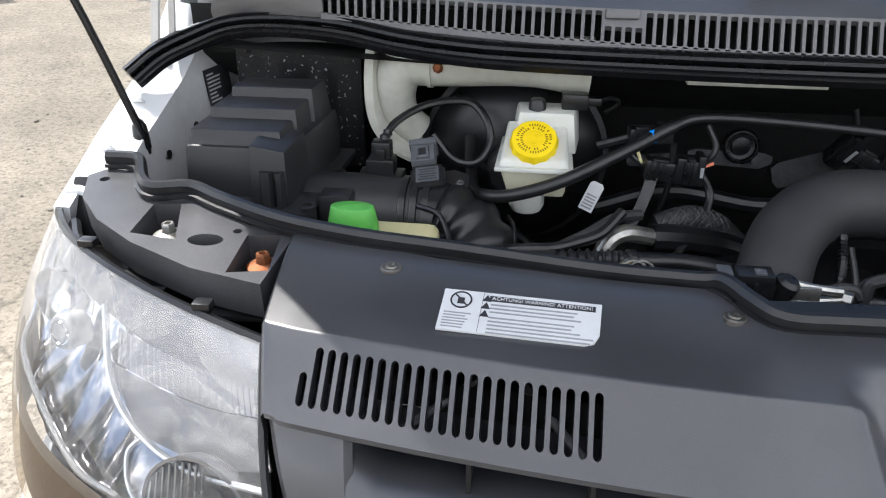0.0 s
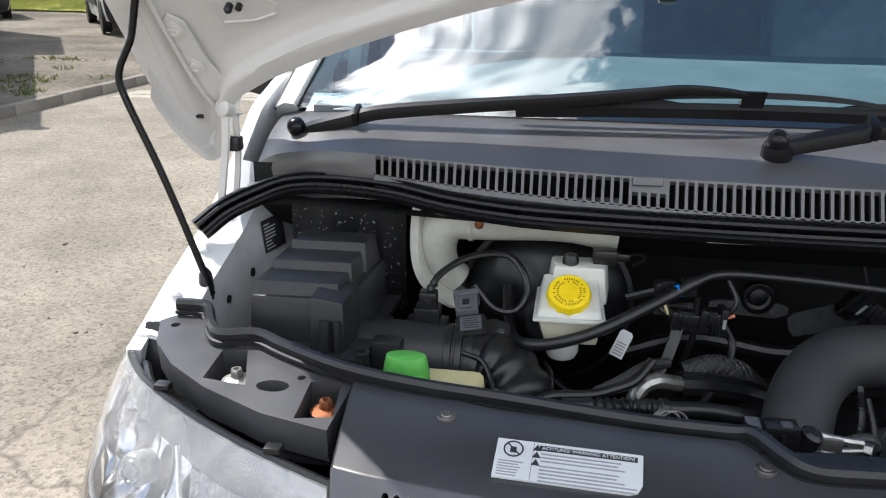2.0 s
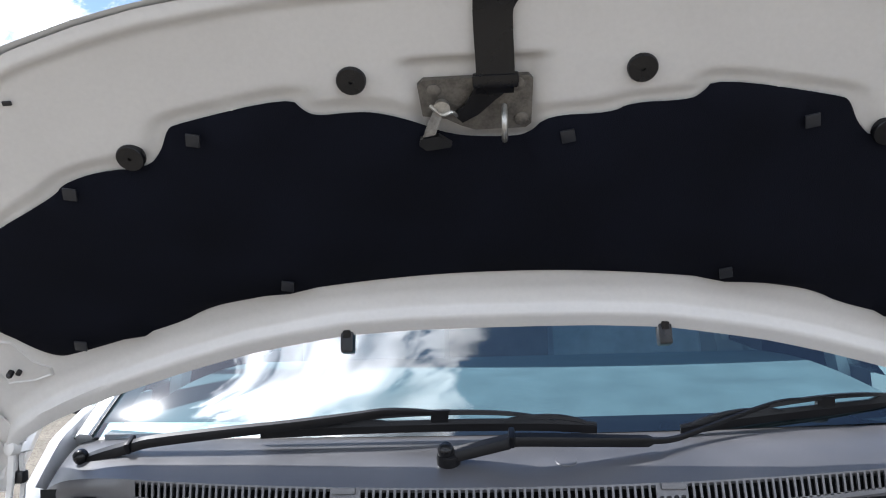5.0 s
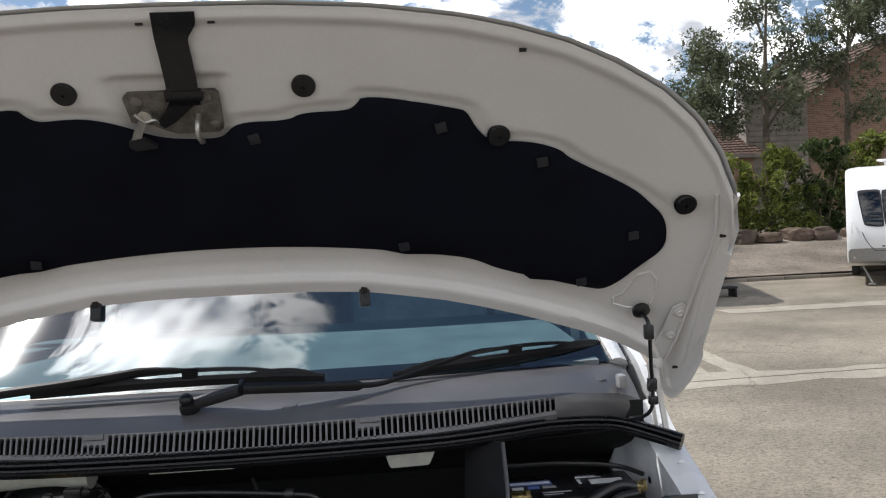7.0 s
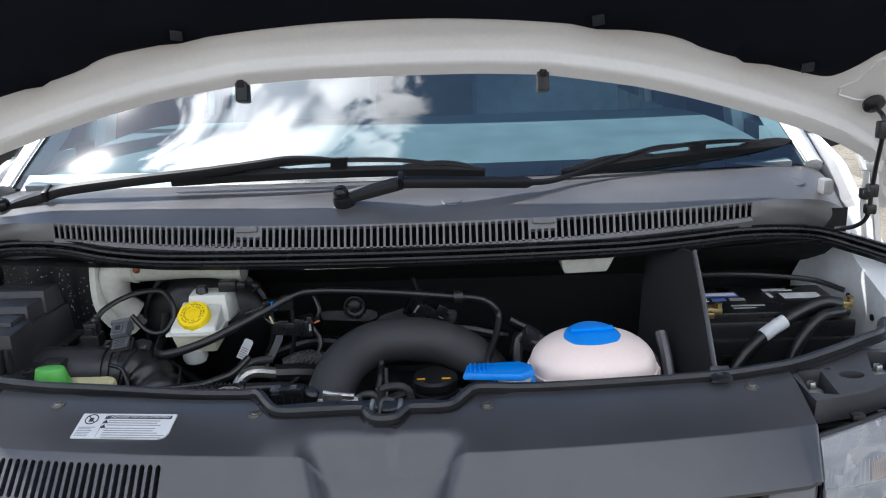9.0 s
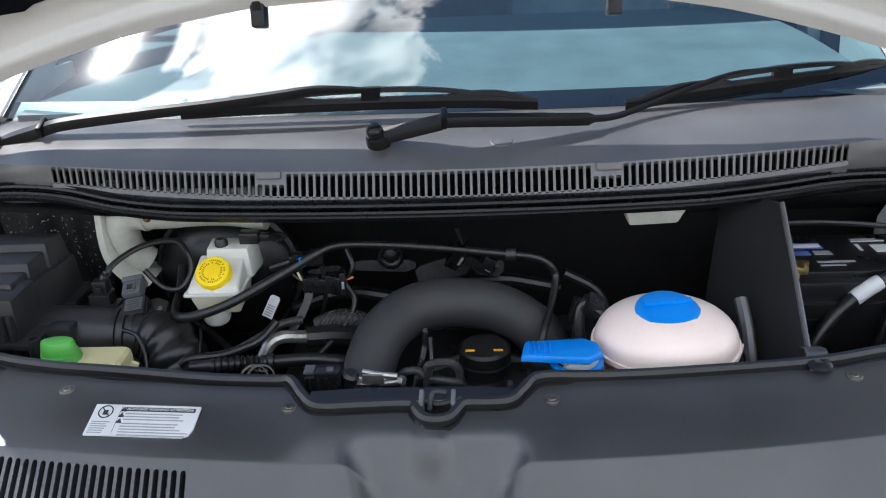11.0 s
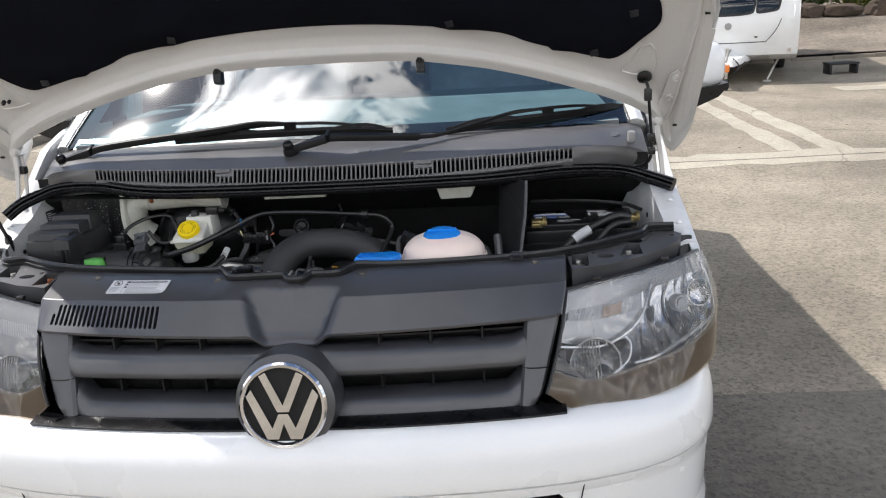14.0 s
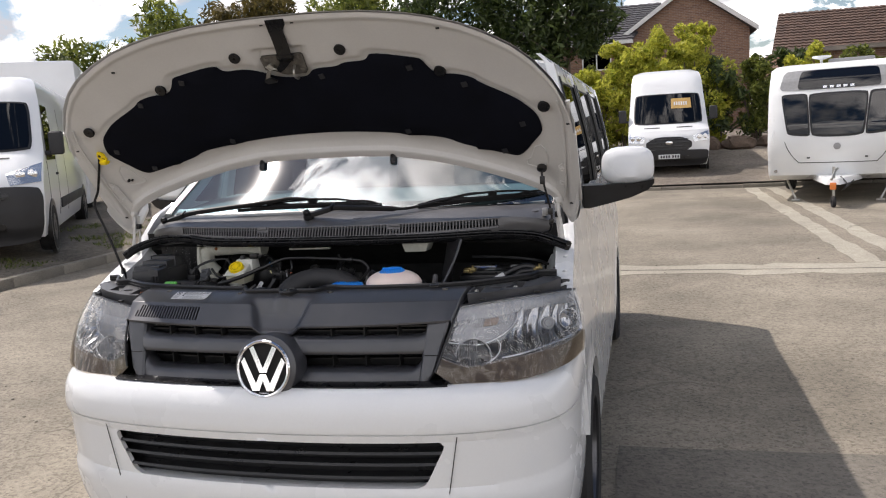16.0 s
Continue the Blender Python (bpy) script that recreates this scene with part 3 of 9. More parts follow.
part("cabin_lining", bm, TRIM, van)

# ---- grille ----
grille = thing("grille", (0, .1, .87), "grey-black plastic front grille panel with two wide slots", "grille")


def g_rear(x):
    if x > 0:
        x = x * 1.0 if x > .3 else (x + .058 if x > .05 else x * 2.16)
    return lerp_table([(0, .212), (.022, .216), (.032, .236), (.13, .234), (.150, .236), (.172, .262), (.195, .292), (.30, .298), (.45, .318), (.61, .355)], abs(x))


def g_profile(x):
    """Rear edge, crease and lower edge of the top panel at x."""
    c = x * x
    return (g_rear(x), 1.126), (.164 + .155 * c, 1.103), (.112 + .12 * c, 1.040 + .04 * c)


def g_panel(x, v):
    """v 0 at the rear edge, 0.5 at the crease, 1 at the lower edge; the middle is scooped."""
    a, b, c = g_profile(x)
    if v <= .5:
        t = v * 2
        y, z = a[0] + (b[0] - a[0]) * t, a[1] + (b[1] - a[1]) * t ** 1.5
    else:
        t = v * 2 - 1
        y, z = b[0] + (c[0] - b[0]) * t, b[1] + (c[1] - b[1]) * t
    x -= math.copysign(lerp_table([(0, 0), (.5, .011), (1, .027)], v) * smooth((abs(x) - .555) / .048), x)
    w = .110 - .045 * max(0, v - .4)
    scoop = smooth((w + .006 - abs(x)) / .040) * smooth((v - .22) / .34)
    z -= .038 * scoop * (1 - .35 * smooth((v - .75) / .25))
    y += .006 * scoop
    return (x, y, z)


GX = .603
VX0, VX1 = -.552, -.294
bm = bmesh.new()
cols = sorted(set([-GX + 2 * GX * k / 150 for k in range(151)] + [VX0, VX1]))
rows = [0, .04, .1, .16, .2, .24, .28, .32, .36, .4, .44, .47, .49, .50, .51, .53, .56, .60, .66, .72, .78, .84, .88, .92, .96, 1.0]
VR = (.56, .92)
grid = [[bm.verts.new(g_panel(x, v)) for v in rows] for x in cols]
for i in range(len(cols) - 1):
    for j in range(len(rows) - 1):
        if VX0 - 1e-6 <= cols[i] and cols[i + 1] <= VX1 + 1e-6 and VR[0] - 1e-6 <= rows[j] and rows[j + 1] <= VR[1] + 1e-6:
            continue
        bm.faces.new((grid[i][j], grid[i + 1][j], grid[i + 1][j + 1], grid[i][j + 1]))
slotted(bm, lambda u, v: g_panel(VX0 + (VX1 - VX0) * u, VR[0] + (VR[1] - VR[0]) * v), 23, .04, .96, .62, (0, .012, -.010), first=(.45, .96))
# turned-down front, side and rear lips
loft(bm, [[Vector(g_panel(x, 1.0)) + Vector(o) for x in cols] for o in ((0, 0, 0), (0, .001, -.006), (0, .012, -.010), (0, .06, -.006))], closed=False)
loft(bm, [[Vector(g_panel(x, 0)) + Vector(o) for x in cols] for o in ((0, 0, 0), (0, .004, -.03))], closed=False)
for s in (-1, 1):
    loft(bm, [[Vector(g_panel(s * GX, v)) + Vector(o) for v in rows] for o in ((0, 0, 0), (s * .003, 0, -.004), (s * .003, .004, -.03))], closed=False)
top_cover = part("top_cover", bm, PLASTIC, grille, "matt grey-black cover with a slotted vent", sharp=45)
# struts behind the vent
for a, b in (((-.52, .215, 1.045), (-.30, .17, 1.02)), ((-.47, .16, 1.035), (-.40, .22, 1.06)), ((-.36, .215, 1.06), (-.30, .15, 1.03))):
    bm = bmesh.new()
    tube(bm, [a, b], .004, 6, 1)
    part("strut", bm, LAMPGREY, grille)


def g_front(x):
    return .080 + .115 * x * x


def bar(z_top, z1, half, depth, back, rise):
    """A rounded horizontal bar between two slots, its ends sweeping up into the surround."""
    bm = bmesh.new()
    xs = [-half + 2 * half * k / 60 for k in range(61)]
    rings = []
    for x in xs:
        f = smooth((abs(x) - (half - .055)) / .055)
        y, z0 = g_front(x) + depth + .014 * f, z_top + rise * f
        h = z0 - z1
        rings.append([(x, y + back, z0 - .002), (x, y + .044, z0), (x, y + .028, z0 - .09 * h), (x, y + .014, z0 - .26 * h), (x, y + .006, z0 - .48 * h), (x, y + .001, z0 - .74 * h), (x, y, z1 + .12 * h), (x, y + .002, z1 + .04 * h), (x, y + .008, z1), (x, y + back, z1 + .004)])
    loft(bm, rings)
    return bm


part("grille_bar", bar(1.006, .953, .530, .004, .07, .030), PLASTIC, grille)
part("grille_bar", bar(.906, .862, .512, -.022, .08, .046), PLASTIC, grille)
for s in (-1, 1):
    bm = bmesh.new()
    rings = []
    for t in [k / 14 for k in range(15)]:
        z = 1.050 - .195 * t
        xo = lerp_table([(0, .575), (.76, .534), (1, .498)], t)
        xi = .502 - .020 * t
        y = .155 - .078 * t - .006 * smooth(t * 5)
        rings.append([(s * xi, y + .07, z), (s * xi, y + .010, z), (s * (xi + .006), y + .002, z), (s * (xi + .018), y - .001, z), (s * (xo - .006), y + .002, z), (s * xo, y + .008, z), (s * xo, y + .07, z)])
    loft(bm, rings)
    ge = part("grille_end", bm, PLASTIC, grille)
    bm = bmesh.new()
    tube(bm, [(s * x, y, .951) for x, y in ((.492, .118), (.505, .1085), (.525, .108), (.545, .112))], .0016, 6, 1)
    part("split_line", bm, DARK, ge)
# near-black sheet in place of the shaded void behind the slots, with core ribs and vanes
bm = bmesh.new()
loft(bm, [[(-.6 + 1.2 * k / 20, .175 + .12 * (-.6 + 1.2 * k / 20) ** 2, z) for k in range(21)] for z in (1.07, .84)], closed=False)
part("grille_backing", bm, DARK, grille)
for z in (1.030, 1.018, .94, .925, .85):
    bm = bmesh.new()
    xs = [-.5 + k / 20 for k in range(21)]
    loft(bm, [[(x, .145 + .115 * x * x, z + .002), (x, .145 + .115 * x * x, z - .002), (x, .17 + .115 * x * x, z - .002), (x, .17 + .115 * x * x, z + .002)] for x in xs])
    part("core_rib", bm, BLACK, grille)
for x in (-.40, -.30, -.20, .19, .30, .41):
    for z0, z1 in ((1.035, 1.004), (.955, .904), (.866, .85)):
        bm = bmesh.new()
        box(bm, (x, .140 + .115 * x * x, (z0 + z1) / 2), (.004, .04, z0 - z1), .0)
        part("vane", bm, DARK, grille)
# collar and badge in the middle
bm = bmesh.new()
BM = Matrix.Translation((.004, .006, .931)) @ pose(0, 0, 0, 90 - 10, 0, 0)
lathe(bm, [(.108, -.09), (.108, -.035), (.104, -.014), (.092, -.006), (.001, -.006)], BM, 48)
part("badge_boss", bm, PLASTIC, grille)
bm = bmesh.new()
lathe(bm, [(.0790, -.006), (.0790, -.0035), (.001, -.0035)], BM, 48)
part("badge_ground", bm, DARK, grille)
bm = bmesh.new()
lathe(bm, [(.0785, -.004), (.0785, .004), (.0815, .0085), (.087, .009), (.0915, .004), (.0915, -.006)], BM, 64)
badge = part("badge", bm, CHROME, grille, "round chrome badge on a black ground")
bm = bmesh.new()
for pts in ([(-.046, .064), (-.012, -.012), (.012, -.012), (.046, .064), (.032, .071), (0, .002), (-.032, .071)], [(-.075, .021), (-.036, -.069), (-.012, -.069), (0, -.036), (.012, -.069), (.036, -.069), (.075, .021), (.064, .036), (.024, -.046), (.010, -.016), (-.010, -.016), (-.024, -.046), (-.064, .036)]):
    vs = [[bm.verts.new(BM @ Vector((x, y, z))) for x, y in pts] for z in (-.004, .006)]
    bm.faces.new(vs[1])
    for i in range(len(pts)):
        j = (i + 1) % len(pts)
        bm.faces.new((vs[0][i], vs[0][j], vs[1][j], vs[1][i]))
part("emblem", bm, CHROME, badge)
# clips on the cover
for k, (x, y) in enumerate(((-.492, .298), (-.186, .251), (.143, .260), (.53, .300))):
    bm = bmesh.new()
    lathe(bm, [(.0105, -.004), (.0105, .0010), (.0090, .0022), (.0062, .0020), (.0055, .0035), (.003, .004), (.001, .0030)], Matrix.Translation((x, y, g_panel(x, .15)[2] + .001)), 24)
    part("clip", bm, LOCKSTEEL, grille, "round dark push clip")

# ---- warning label ----
LC, LN = Vector((-.366, .236, 1.1175)), None
lab_u = Vector((.139, -.010, .0)).normalized()
lab_v = Vector((.0, .042, .0135)).normalized()
lab_n = lab_u.cross(lab_v).normalized()
LM = Matrix((lab_u, lab_n.cross(lab_u), lab_n)).transposed().to_4x4()
LM.translation = Vector((-.368, .2335, 1.1195))
bm = bmesh.new()
LW, LH = .138, .046
corner = [(-LW / 2, -LH / 2), (LW / 2 - .012, -LH / 2), (LW / 2 - .004, -LH / 2 + .003), (LW / 2, -LH / 2 + .012), (LW / 2, LH / 2), (-LW / 2, LH / 2)]
loft(bm, [[LM @ Vector((x, y, z)) for x, y in corner] for z in (-.002, .0006)])
label = solo("warning_label", bm, PAPER, "white warning sticker with black pictograms on the grille cover", "label")


def bars(parent, items, mat, name="print_bar", z=.0008):
    bm = bmesh.new()
    for x, y, w, h in items:
        loft(bm, [[LM @ Vector((x + a * w / 2, y + b * h / 2, q)) for a, b in ((-1, -1), (1, -1), (1, 1), (-1, 1))] for q in (z - .0004, z)])
    return part(name, bm, mat, parent)


bars(label, [(.018, .0165, .092, .0062)], INK, "heading_bar")
words("heading_text", "ACHTUNG! WARNING! ATTENTION!", .0052, LM @ Matrix.Translation((.018, .0165, .0011)), PAPER, label)
bars(label, [(-.0335, .0, .0004, .044)], INK, "divider_line")
rnd = random.Random(4)
items = []
for k in range(8):
    w = rnd.uniform(.070, .092)
    items.append((-.026 + w / 2, .0095 - .0042 * k - (.002 if k > 2 else 0), w, .0017))
for k in range(6):
    w = rnd.uniform(.018, .026)
    items.append((-.0655 + w / 2, -.0035 - .0032 * k, w, .0014))
bars(label, items, GREYINK, "small_print")
bm = bmesh.new()
PM = LM @ Matrix.Translation((-.0525, .0115, .0009))
lathe(bm, [(.0082, 0), (.0082, .0003), (.0098, .0003), (.0098, 0)], PM, 28)
box(bm, PM @ Vector((0, 0, .0002)), (.018, .0014, .0004), 0, LM.to_quaternion().to_matrix().to_4x4() @ pose(0, 0, 0, 0, 0, -45))
box(bm, PM @ Vector((0, -.001, .0001)), (.006, .007, .0004), 0, LM.to_quaternion().to_matrix().to_4x4())
part("pictogram", bm, INK, label)
for y in (.0165, .008, -.001):
    bm = bmesh.new()
    loft(bm, [[LM @ Vector((-.030 + a * .0042, y + b * .0038, q)) for a, b in ((-1, -1), (1, -1), (0, 1))] for q in (.0004, .0009)])
    part("pictogram", bm, INK, label)

# ---- headlights ----


def lamp_top(t):
    return lerp3([(.594, .220, 1.082), (.68, .252, 1.090), (.77, .298, 1.096), (.86, .365, 1.096), (.915, .43, 1.091), (.938, .47, 1.085)], t)


def lamp_low(t):
    return lerp3([(.539, .082, .905), (.616, .098, .853), (.73, .125, .862), (.84, .185, .870), (.925, .285, .882), (.964, .40, .895)], t)


def lerp3(pts, t):
    q = spline(pts, 8)
    f = max(0, min(1, t)) * (len(q) - 1)
    i = min(int(f), len(q) - 2)
    return q[i].lerp(q[i + 1], f - i)


AMBERDULL = material("dull_amber", (0.30, 0.19, 0.13), 0.35, var=0.2, scale=60)


def lamp(s):
    head = thing("headlight", (s * .75, .22, .87), "clear-lensed headlight with chrome reflectors beside the black grille", "headlight", "front headlights")

    def lens(u, v, inset=0.0):
        a, b = lamp_low(u), lamp_top(u)
        p = a.lerp(b, v)
        out = Vector((.35 + .5 * u, -1 + .55 * u, .35 + .2 * v)).normalized()
        p = p + out * (.022 * math.sin(math.pi * min(1, v * .85 + .1)) - inset)
        return (s * p.x, p.y, p.z)

    def rim(u):
        return .20 + .11 * u
    bm = bmesh.new()
    sheet(bm, lambda u, v: lens(u, rim(u) + (1 - rim(u)) * v), 30, 16)
    part("lens", bm, LENS, head, "clear outer lens", sharp=80).visible_shadow = False
    bm = bmesh.new()
    sheet(bm, lambda u, v: lens(u, rim(u) * v), 30, 6)
    part("lower_lens", bm, LENSLOW, head, "smoky lower strip of the lens", sharp=80).visible_shadow = False
    # chrome cavity with upright facets
    bm = bmesh.new()
    sheet(bm, lambda u, v: lens(u, rim(u) - .01 + (1.01 - rim(u)) * v, .010 + (.055 + (.008 + .006 * math.sin(u * 61)) * abs(math.sin(u * 30 + 2 * v)) * smooth((u - .42) / .06)) * math.sin(math.pi * (.06 + .90 * v)) * min(1, 10 * u, 10 * (1 - u))), 150, 12)
    part("reflector", bm, REFLECTOR, head, "faceted chrome reflector cavity", sharp=25)
    bm = bmesh.new()
    sheet(bm, lambda u, v: lens(u, (rim(u) + .02) * v, .007), 30, 4)
    part("lower_trim", bm, SMOKEBROWN, head, "smoky brown lower trim")
    bm = bmesh.new()
    loft(bm, [[lens(u, v, d) for u, v in ((.0, .24), (.0, .36), (.06, .33), (.17, .24))] for d in (.008, .014)])
    part("corner_trim", bm, BLACK, head)

    def aim(u, v, deep):
        c, o = Vector(lens(u, v, deep)), Vector(lens(u, v, .012))
        d = ((o - c).normalized() + Vector((0, -1.4, .1))).normalized()
        return Matrix.Translation(c) @ d.to_track_quat("Z", "Y").to_matrix().to_4x4()
    # main bulb with its shield
    m = aim(.66, .63, .050)
    bm = bmesh.new()
    lathe(bm, [(.020, 0), (.021, .022), (.018, .027), (.001, .028)], m, 24)
    bulb = part("bulb_shield", bm, LAMPGREY, head, "round grey bulb shield")
    bm = bmesh.new()
    lathe(bm, [(.011, .0275), (.0125, .030), (.014, .0275)], m, 20)
    part("shield_ring", bm, CHROME, bulb)
    m2 = aim(.88, .60, .045)
    bm = bmesh.new()
    lathe(bm, [(.032, .020), (.029, .008), (.018, .0), (.004, -.002), (.004, -.004), (.020, -.004), (.032, .006), (.0335, .020)], m2, 28)
    part("dipped_bowl", bm, REFLECTOR, head, "chrome dipped-beam bowl")
    # round lower lamp with ribbed glass
    m3 = aim(.225, .375, .042) @ Matrix.Scale(1.16, 4)
    bm = bmesh.new()
    lathe(bm, [(.046, .028), (.040, .012), (.024, .002), (.006, 0), (.006, -.003), (.026, -.002), (.044, .010), (.049, .028)], m3, 32)
    rl = part("round_lamp", bm, LAMPDECK, head, "round lower lamp with silver bowl")
    bm = bmesh.new()
    lathe(bm, [(.010, .004), (.011, .018), (.007, .022), (.001, .023)], m3, 18)
    part("bulb", bm, LAMPGREY, rl)
    for k in range(9):
        x = -.040 + .006 * k
        hh = math.sqrt(max(0, .044 ** 2 - x * x))
        bm = bmesh.new()
        tube(bm, [m3 @ Vector((x, -hh, .027)), m3 @ Vector((x, 0, .031)), m3 @ Vector((x, hh, .027))], .0014, 5, 3)
        part("glass_rib", bm, LAMPDECK, rl)
    # silver deck above, ribbed indicator below it
    bm = bmesh.new()
    sheet(bm, lambda u, v: lens(.01 + .97 * u, (.80 - .04 * math.cos(u * 5)) * (1 - v) + .99 * v, .009 + .012 * (1 - v) ** 2), 30, 6)
    part("deck", bm, LAMPDECK, head, "smooth silver deck under the lens")
    bm = bmesh.new()
    sheet(bm, lambda u, v: lens(.03 + (.33 + .08 * v) * u, .49 + .20 * v, .030 - .012 * v), 24, 6)
    part("indicator_shelf", bm, LAMPDECK, head, "smooth silver shelf below the indicator")
    bm = bmesh.new()
    sheet(bm, lambda u, v: lens(.04 + .37 * u, .69 + .12 * v, .021 - .004 * v + .0008 * (math.sin(u * 150) > 0)), 190, 3)
    part("indicator_reflector", bm, LAMPDECK, head, "finely ribbed silver indicator reflector", sharp=20)
    if s > 0:
        bm = bmesh.new()
        sheet(bm, lambda u, v: lens(.22 + .09 * u, .70 + .09 * v, .0165 + .0003 * (math.sin(u * 70) > 0)), 90, 3)
        part("indicator", bm, AMBERDULL, head, "dull amber indicator bulb", sharp=20)
    # silver bezels
    bm = bmesh.new()
    tube(bm, [lens(.02, .44, .012), lens(.22, .48, .012), lens(.33, .53, .012), lens(.40, .64, .012), lens(.45, .86, .012)], .0034, 8, 6)
    part("bezel", bm, LAMPSILVER, head)
    bm = bmesh.new()
    tube(bm, [lens(.32, .52, .013), lens(.355, .44, .013), lens(.35, .32, .013), lens(.29, .235, .013)], .0026, 8, 6)
    part("bezel", bm, LAMPSILVER, head)
    bm = bmesh.new()
    tube(bm, [lens(.80, .92, .011), lens(.93, .82, .011), lens(.965, .60, .011), lens(.94, .42, .011), lens(.80, .345, .011), lens(.5, .30, .011), lens(.38, .285, .011)], .0036, 8, 6)
    part("bezel", bm, LAMPSILVER, head)
    # rim gasket round the lens
    bm = bmesh.new()
    tube(bm, [lens(t, 1.0, .004) for t in [k / 16 for k in range(17)]], .005, 6, 1)
    tube(bm, [lens(0, t, .002) for t in [k / 8 for k in range(9)]], .004, 6, 1)
    part("gasket", bm, BLACK, head)
    for t in (.16, .52):
        bm = bmesh.new()
        box(bm, Vector(lens(t, .99)) + Vector((0, .012, .008)), (.018, .014, .008), .002)
        part("lens_clip", bm, BLACK, head)
    return head


lamp(-1)
lamp(1)

# ---- bonnet ----
EV = Vector((0, -.62, .785)).normalized()
EW = Vector((0, -.785, -.62)).normalized()
BO = Vector((0, .702, 1.562))


def bon_w(u, v):
    return .13 * abs(u / .93) ** 2.4 + .02 * max(v / .6, 0) ** 3


def bon(u, v, w=0.0):
    """A point of the raised bonnet: across, up from the rear lip, and off its underside."""
    return BO + Vector((u, 0, 0)) + EV * v + EW * (bon_w(u, v) + w)


def bon_front(u):
    return lerp_table([(0, .632), (.15, .631), (.31, .625), (.45, .610), (.53, .595), (.62, .572), (.70, .540), (.78, .497), (.84, .447), (.89, .383), (.925, .315), (.95, .22)], abs(u))


def bon_rear(u):
    return lerp_table([(0, .012), (.15, .012), (.27, .008), (.43, -.014), (.52, -.032), (.62, -.055), (.73, -.082), (.80, -.104), (.85, -.128), (.872, -.150), (.888, -.192), (.902, -.232), (.912, -.243), (.922, -.232), (.933, -.207), (.943, -.165), (.95, -.115)], abs(u))


bonnet = part("bonnet", bmesh.new(), UNDER, van, "raised white bonnet, its underside padded with black felt")
bm = bmesh.new()
US = [-.95 * math.cos(math.pi * k / 80) for k in range(81)]
UI = [-.95 * math.sin(math.pi / 2 * (1 - k / 90)) for k in range(181)]
FELT_R = [(0, .380), (.040, .382), (.066, .412), (.155, .412), (.18, .428), (.256, .430), (.274, .440), (.288, .463), (.452, .436), (.466, .430), (.484, .394), (.510, .370), (.578, .374), (.634, .360), (.647, .343), (.765, .291), (.800, .262), (.832, .232), (.845, .186), (.842, .150), (.806, .104), (.780, .064), (.752, .035), (.725, .031), (.545, .062), (.490, .091), (.417, .099), (.27, .114), (.115, .124)]
out_pts = [(x, y) for x, y in FELT_R] + [(0, .126)] + [(-x, y) for x, y in FELT_R[:0:-1]]
for i, (x, y) in enumerate(out_pts):
    if abs(x + .040) < 1e-3 and y > .3:
        out_pts[i] = (-.070, .386)
    if abs(x + .066) < 1e-3 and y > .3:
        out_pts[i] = (-.125, .414)
    if abs(x + .155) < 1e-3 and y > .3:
        out_pts[i] = (-.178, .431)
    if abs(x + .18) < 1e-3 and y > .3:
        out_pts[i] = (-.215, .432)
for _ in range(2):
    cut = []
    for (x0, y0), (x1, y1) in zip(out_pts, out_pts[1:] + out_pts[:1]):
        cut += [(x0 * .75 + x1 * .25, y0 * .75 + y1 * .25), (x0 * .25 + x1 * .75, y0 * .25 + y1 * .75)]
    out_pts = cut
OUTLINE = np.array(out_pts)


def felt_gap(u, v):
    """Distance from the outline of the felt."""
    return float(np.sqrt(((OUTLINE - (u, v)) ** 2).sum(1).min()))




def ribs(u, v):
    """Pressed relief of the inner panel."""
    r = bon_rear(u)
    h = .014 * smooth((v - r) / .010) * smooth((r + .048 - v) / .008)
    h += .014 * (1 - smooth((v - r - .03) / .05))
    edge = bon_front(u) - v
    h += .010 * smooth((.035 - edge) / .02)
    h += .010 * smooth((abs(u) - .905) / .02)
    if .30 < v < .53 and -.26 < u < .22:
        pocket = smooth((.100 - abs(u + .033)) / .016) * smooth((.514 - v) / .016)
        h -= .012 * pocket
    if v > .24:
        h += .007 * smooth((v - .24) / .06) * smooth((felt_gap(u, v) - .006) / .022) * smooth(edge / .03)
    if v - r < .06:
        h += .0016 * smooth((math.sin(u * 46) - .82) / .15) * smooth((v - r - .03) / .01)
    return h


def inner(u, v):
    U = UI[int(round(u * 180))]
    lo, hi = bon_rear(U), bon_front(U)
    V = lo + (hi - lo) * v
    return bon(U, V, ribs(U, V))


sheet(bm, inner, 180, 120)
part("inner_panel", bm, UNDER, bonnet, "off-white painted inner panel", sharp=50)
bm = bmesh.new()


def outer(u, v):
    U = US[int(round(u * 80))]
    lo, hi = bon_rear(U) - .004, bon_front(U) + .008
    V = lo + (hi - lo) * v
    e = min(v * 4, 1 - v, (1 - abs(U) / .951) * 2)
    return bon(U * 1.008, V - .012 * smooth((.06 - v) / .03) * (v > 0), .010 - .038 * smooth(e / .08))


sheet(bm, outer, 80, 40)
part("outer_skin", bm, WHITE, bonnet, sharp=60)
# unseen flap added behind the lip, to cast its shadow on the scuttle
bm = bmesh.new()
loft(bm, [[bon(U * 1.004, bon_rear(U) + dv, w) for U in US] for dv, w in ((-.004, .0), (-.004, -.05), (.002, -.105), (.009, -.105), (.006, -.05), (.008, .0))], closed=False)
part("shadow_flap", bm, WHITE, bonnet, sharp=60)
for s in (-1, 1):
    bm = bmesh.new()
    loft(bm, [[bon(s * .93, v, .014 - .005), bon(s * .958, v, .012), bon(s * .958, v, -.006), bon(s * .93, v, -.006)] for v in [-.13 + .30 * k / 14 for k in range(15)]])
    part("side_flange", bm, UNDER, bonnet)
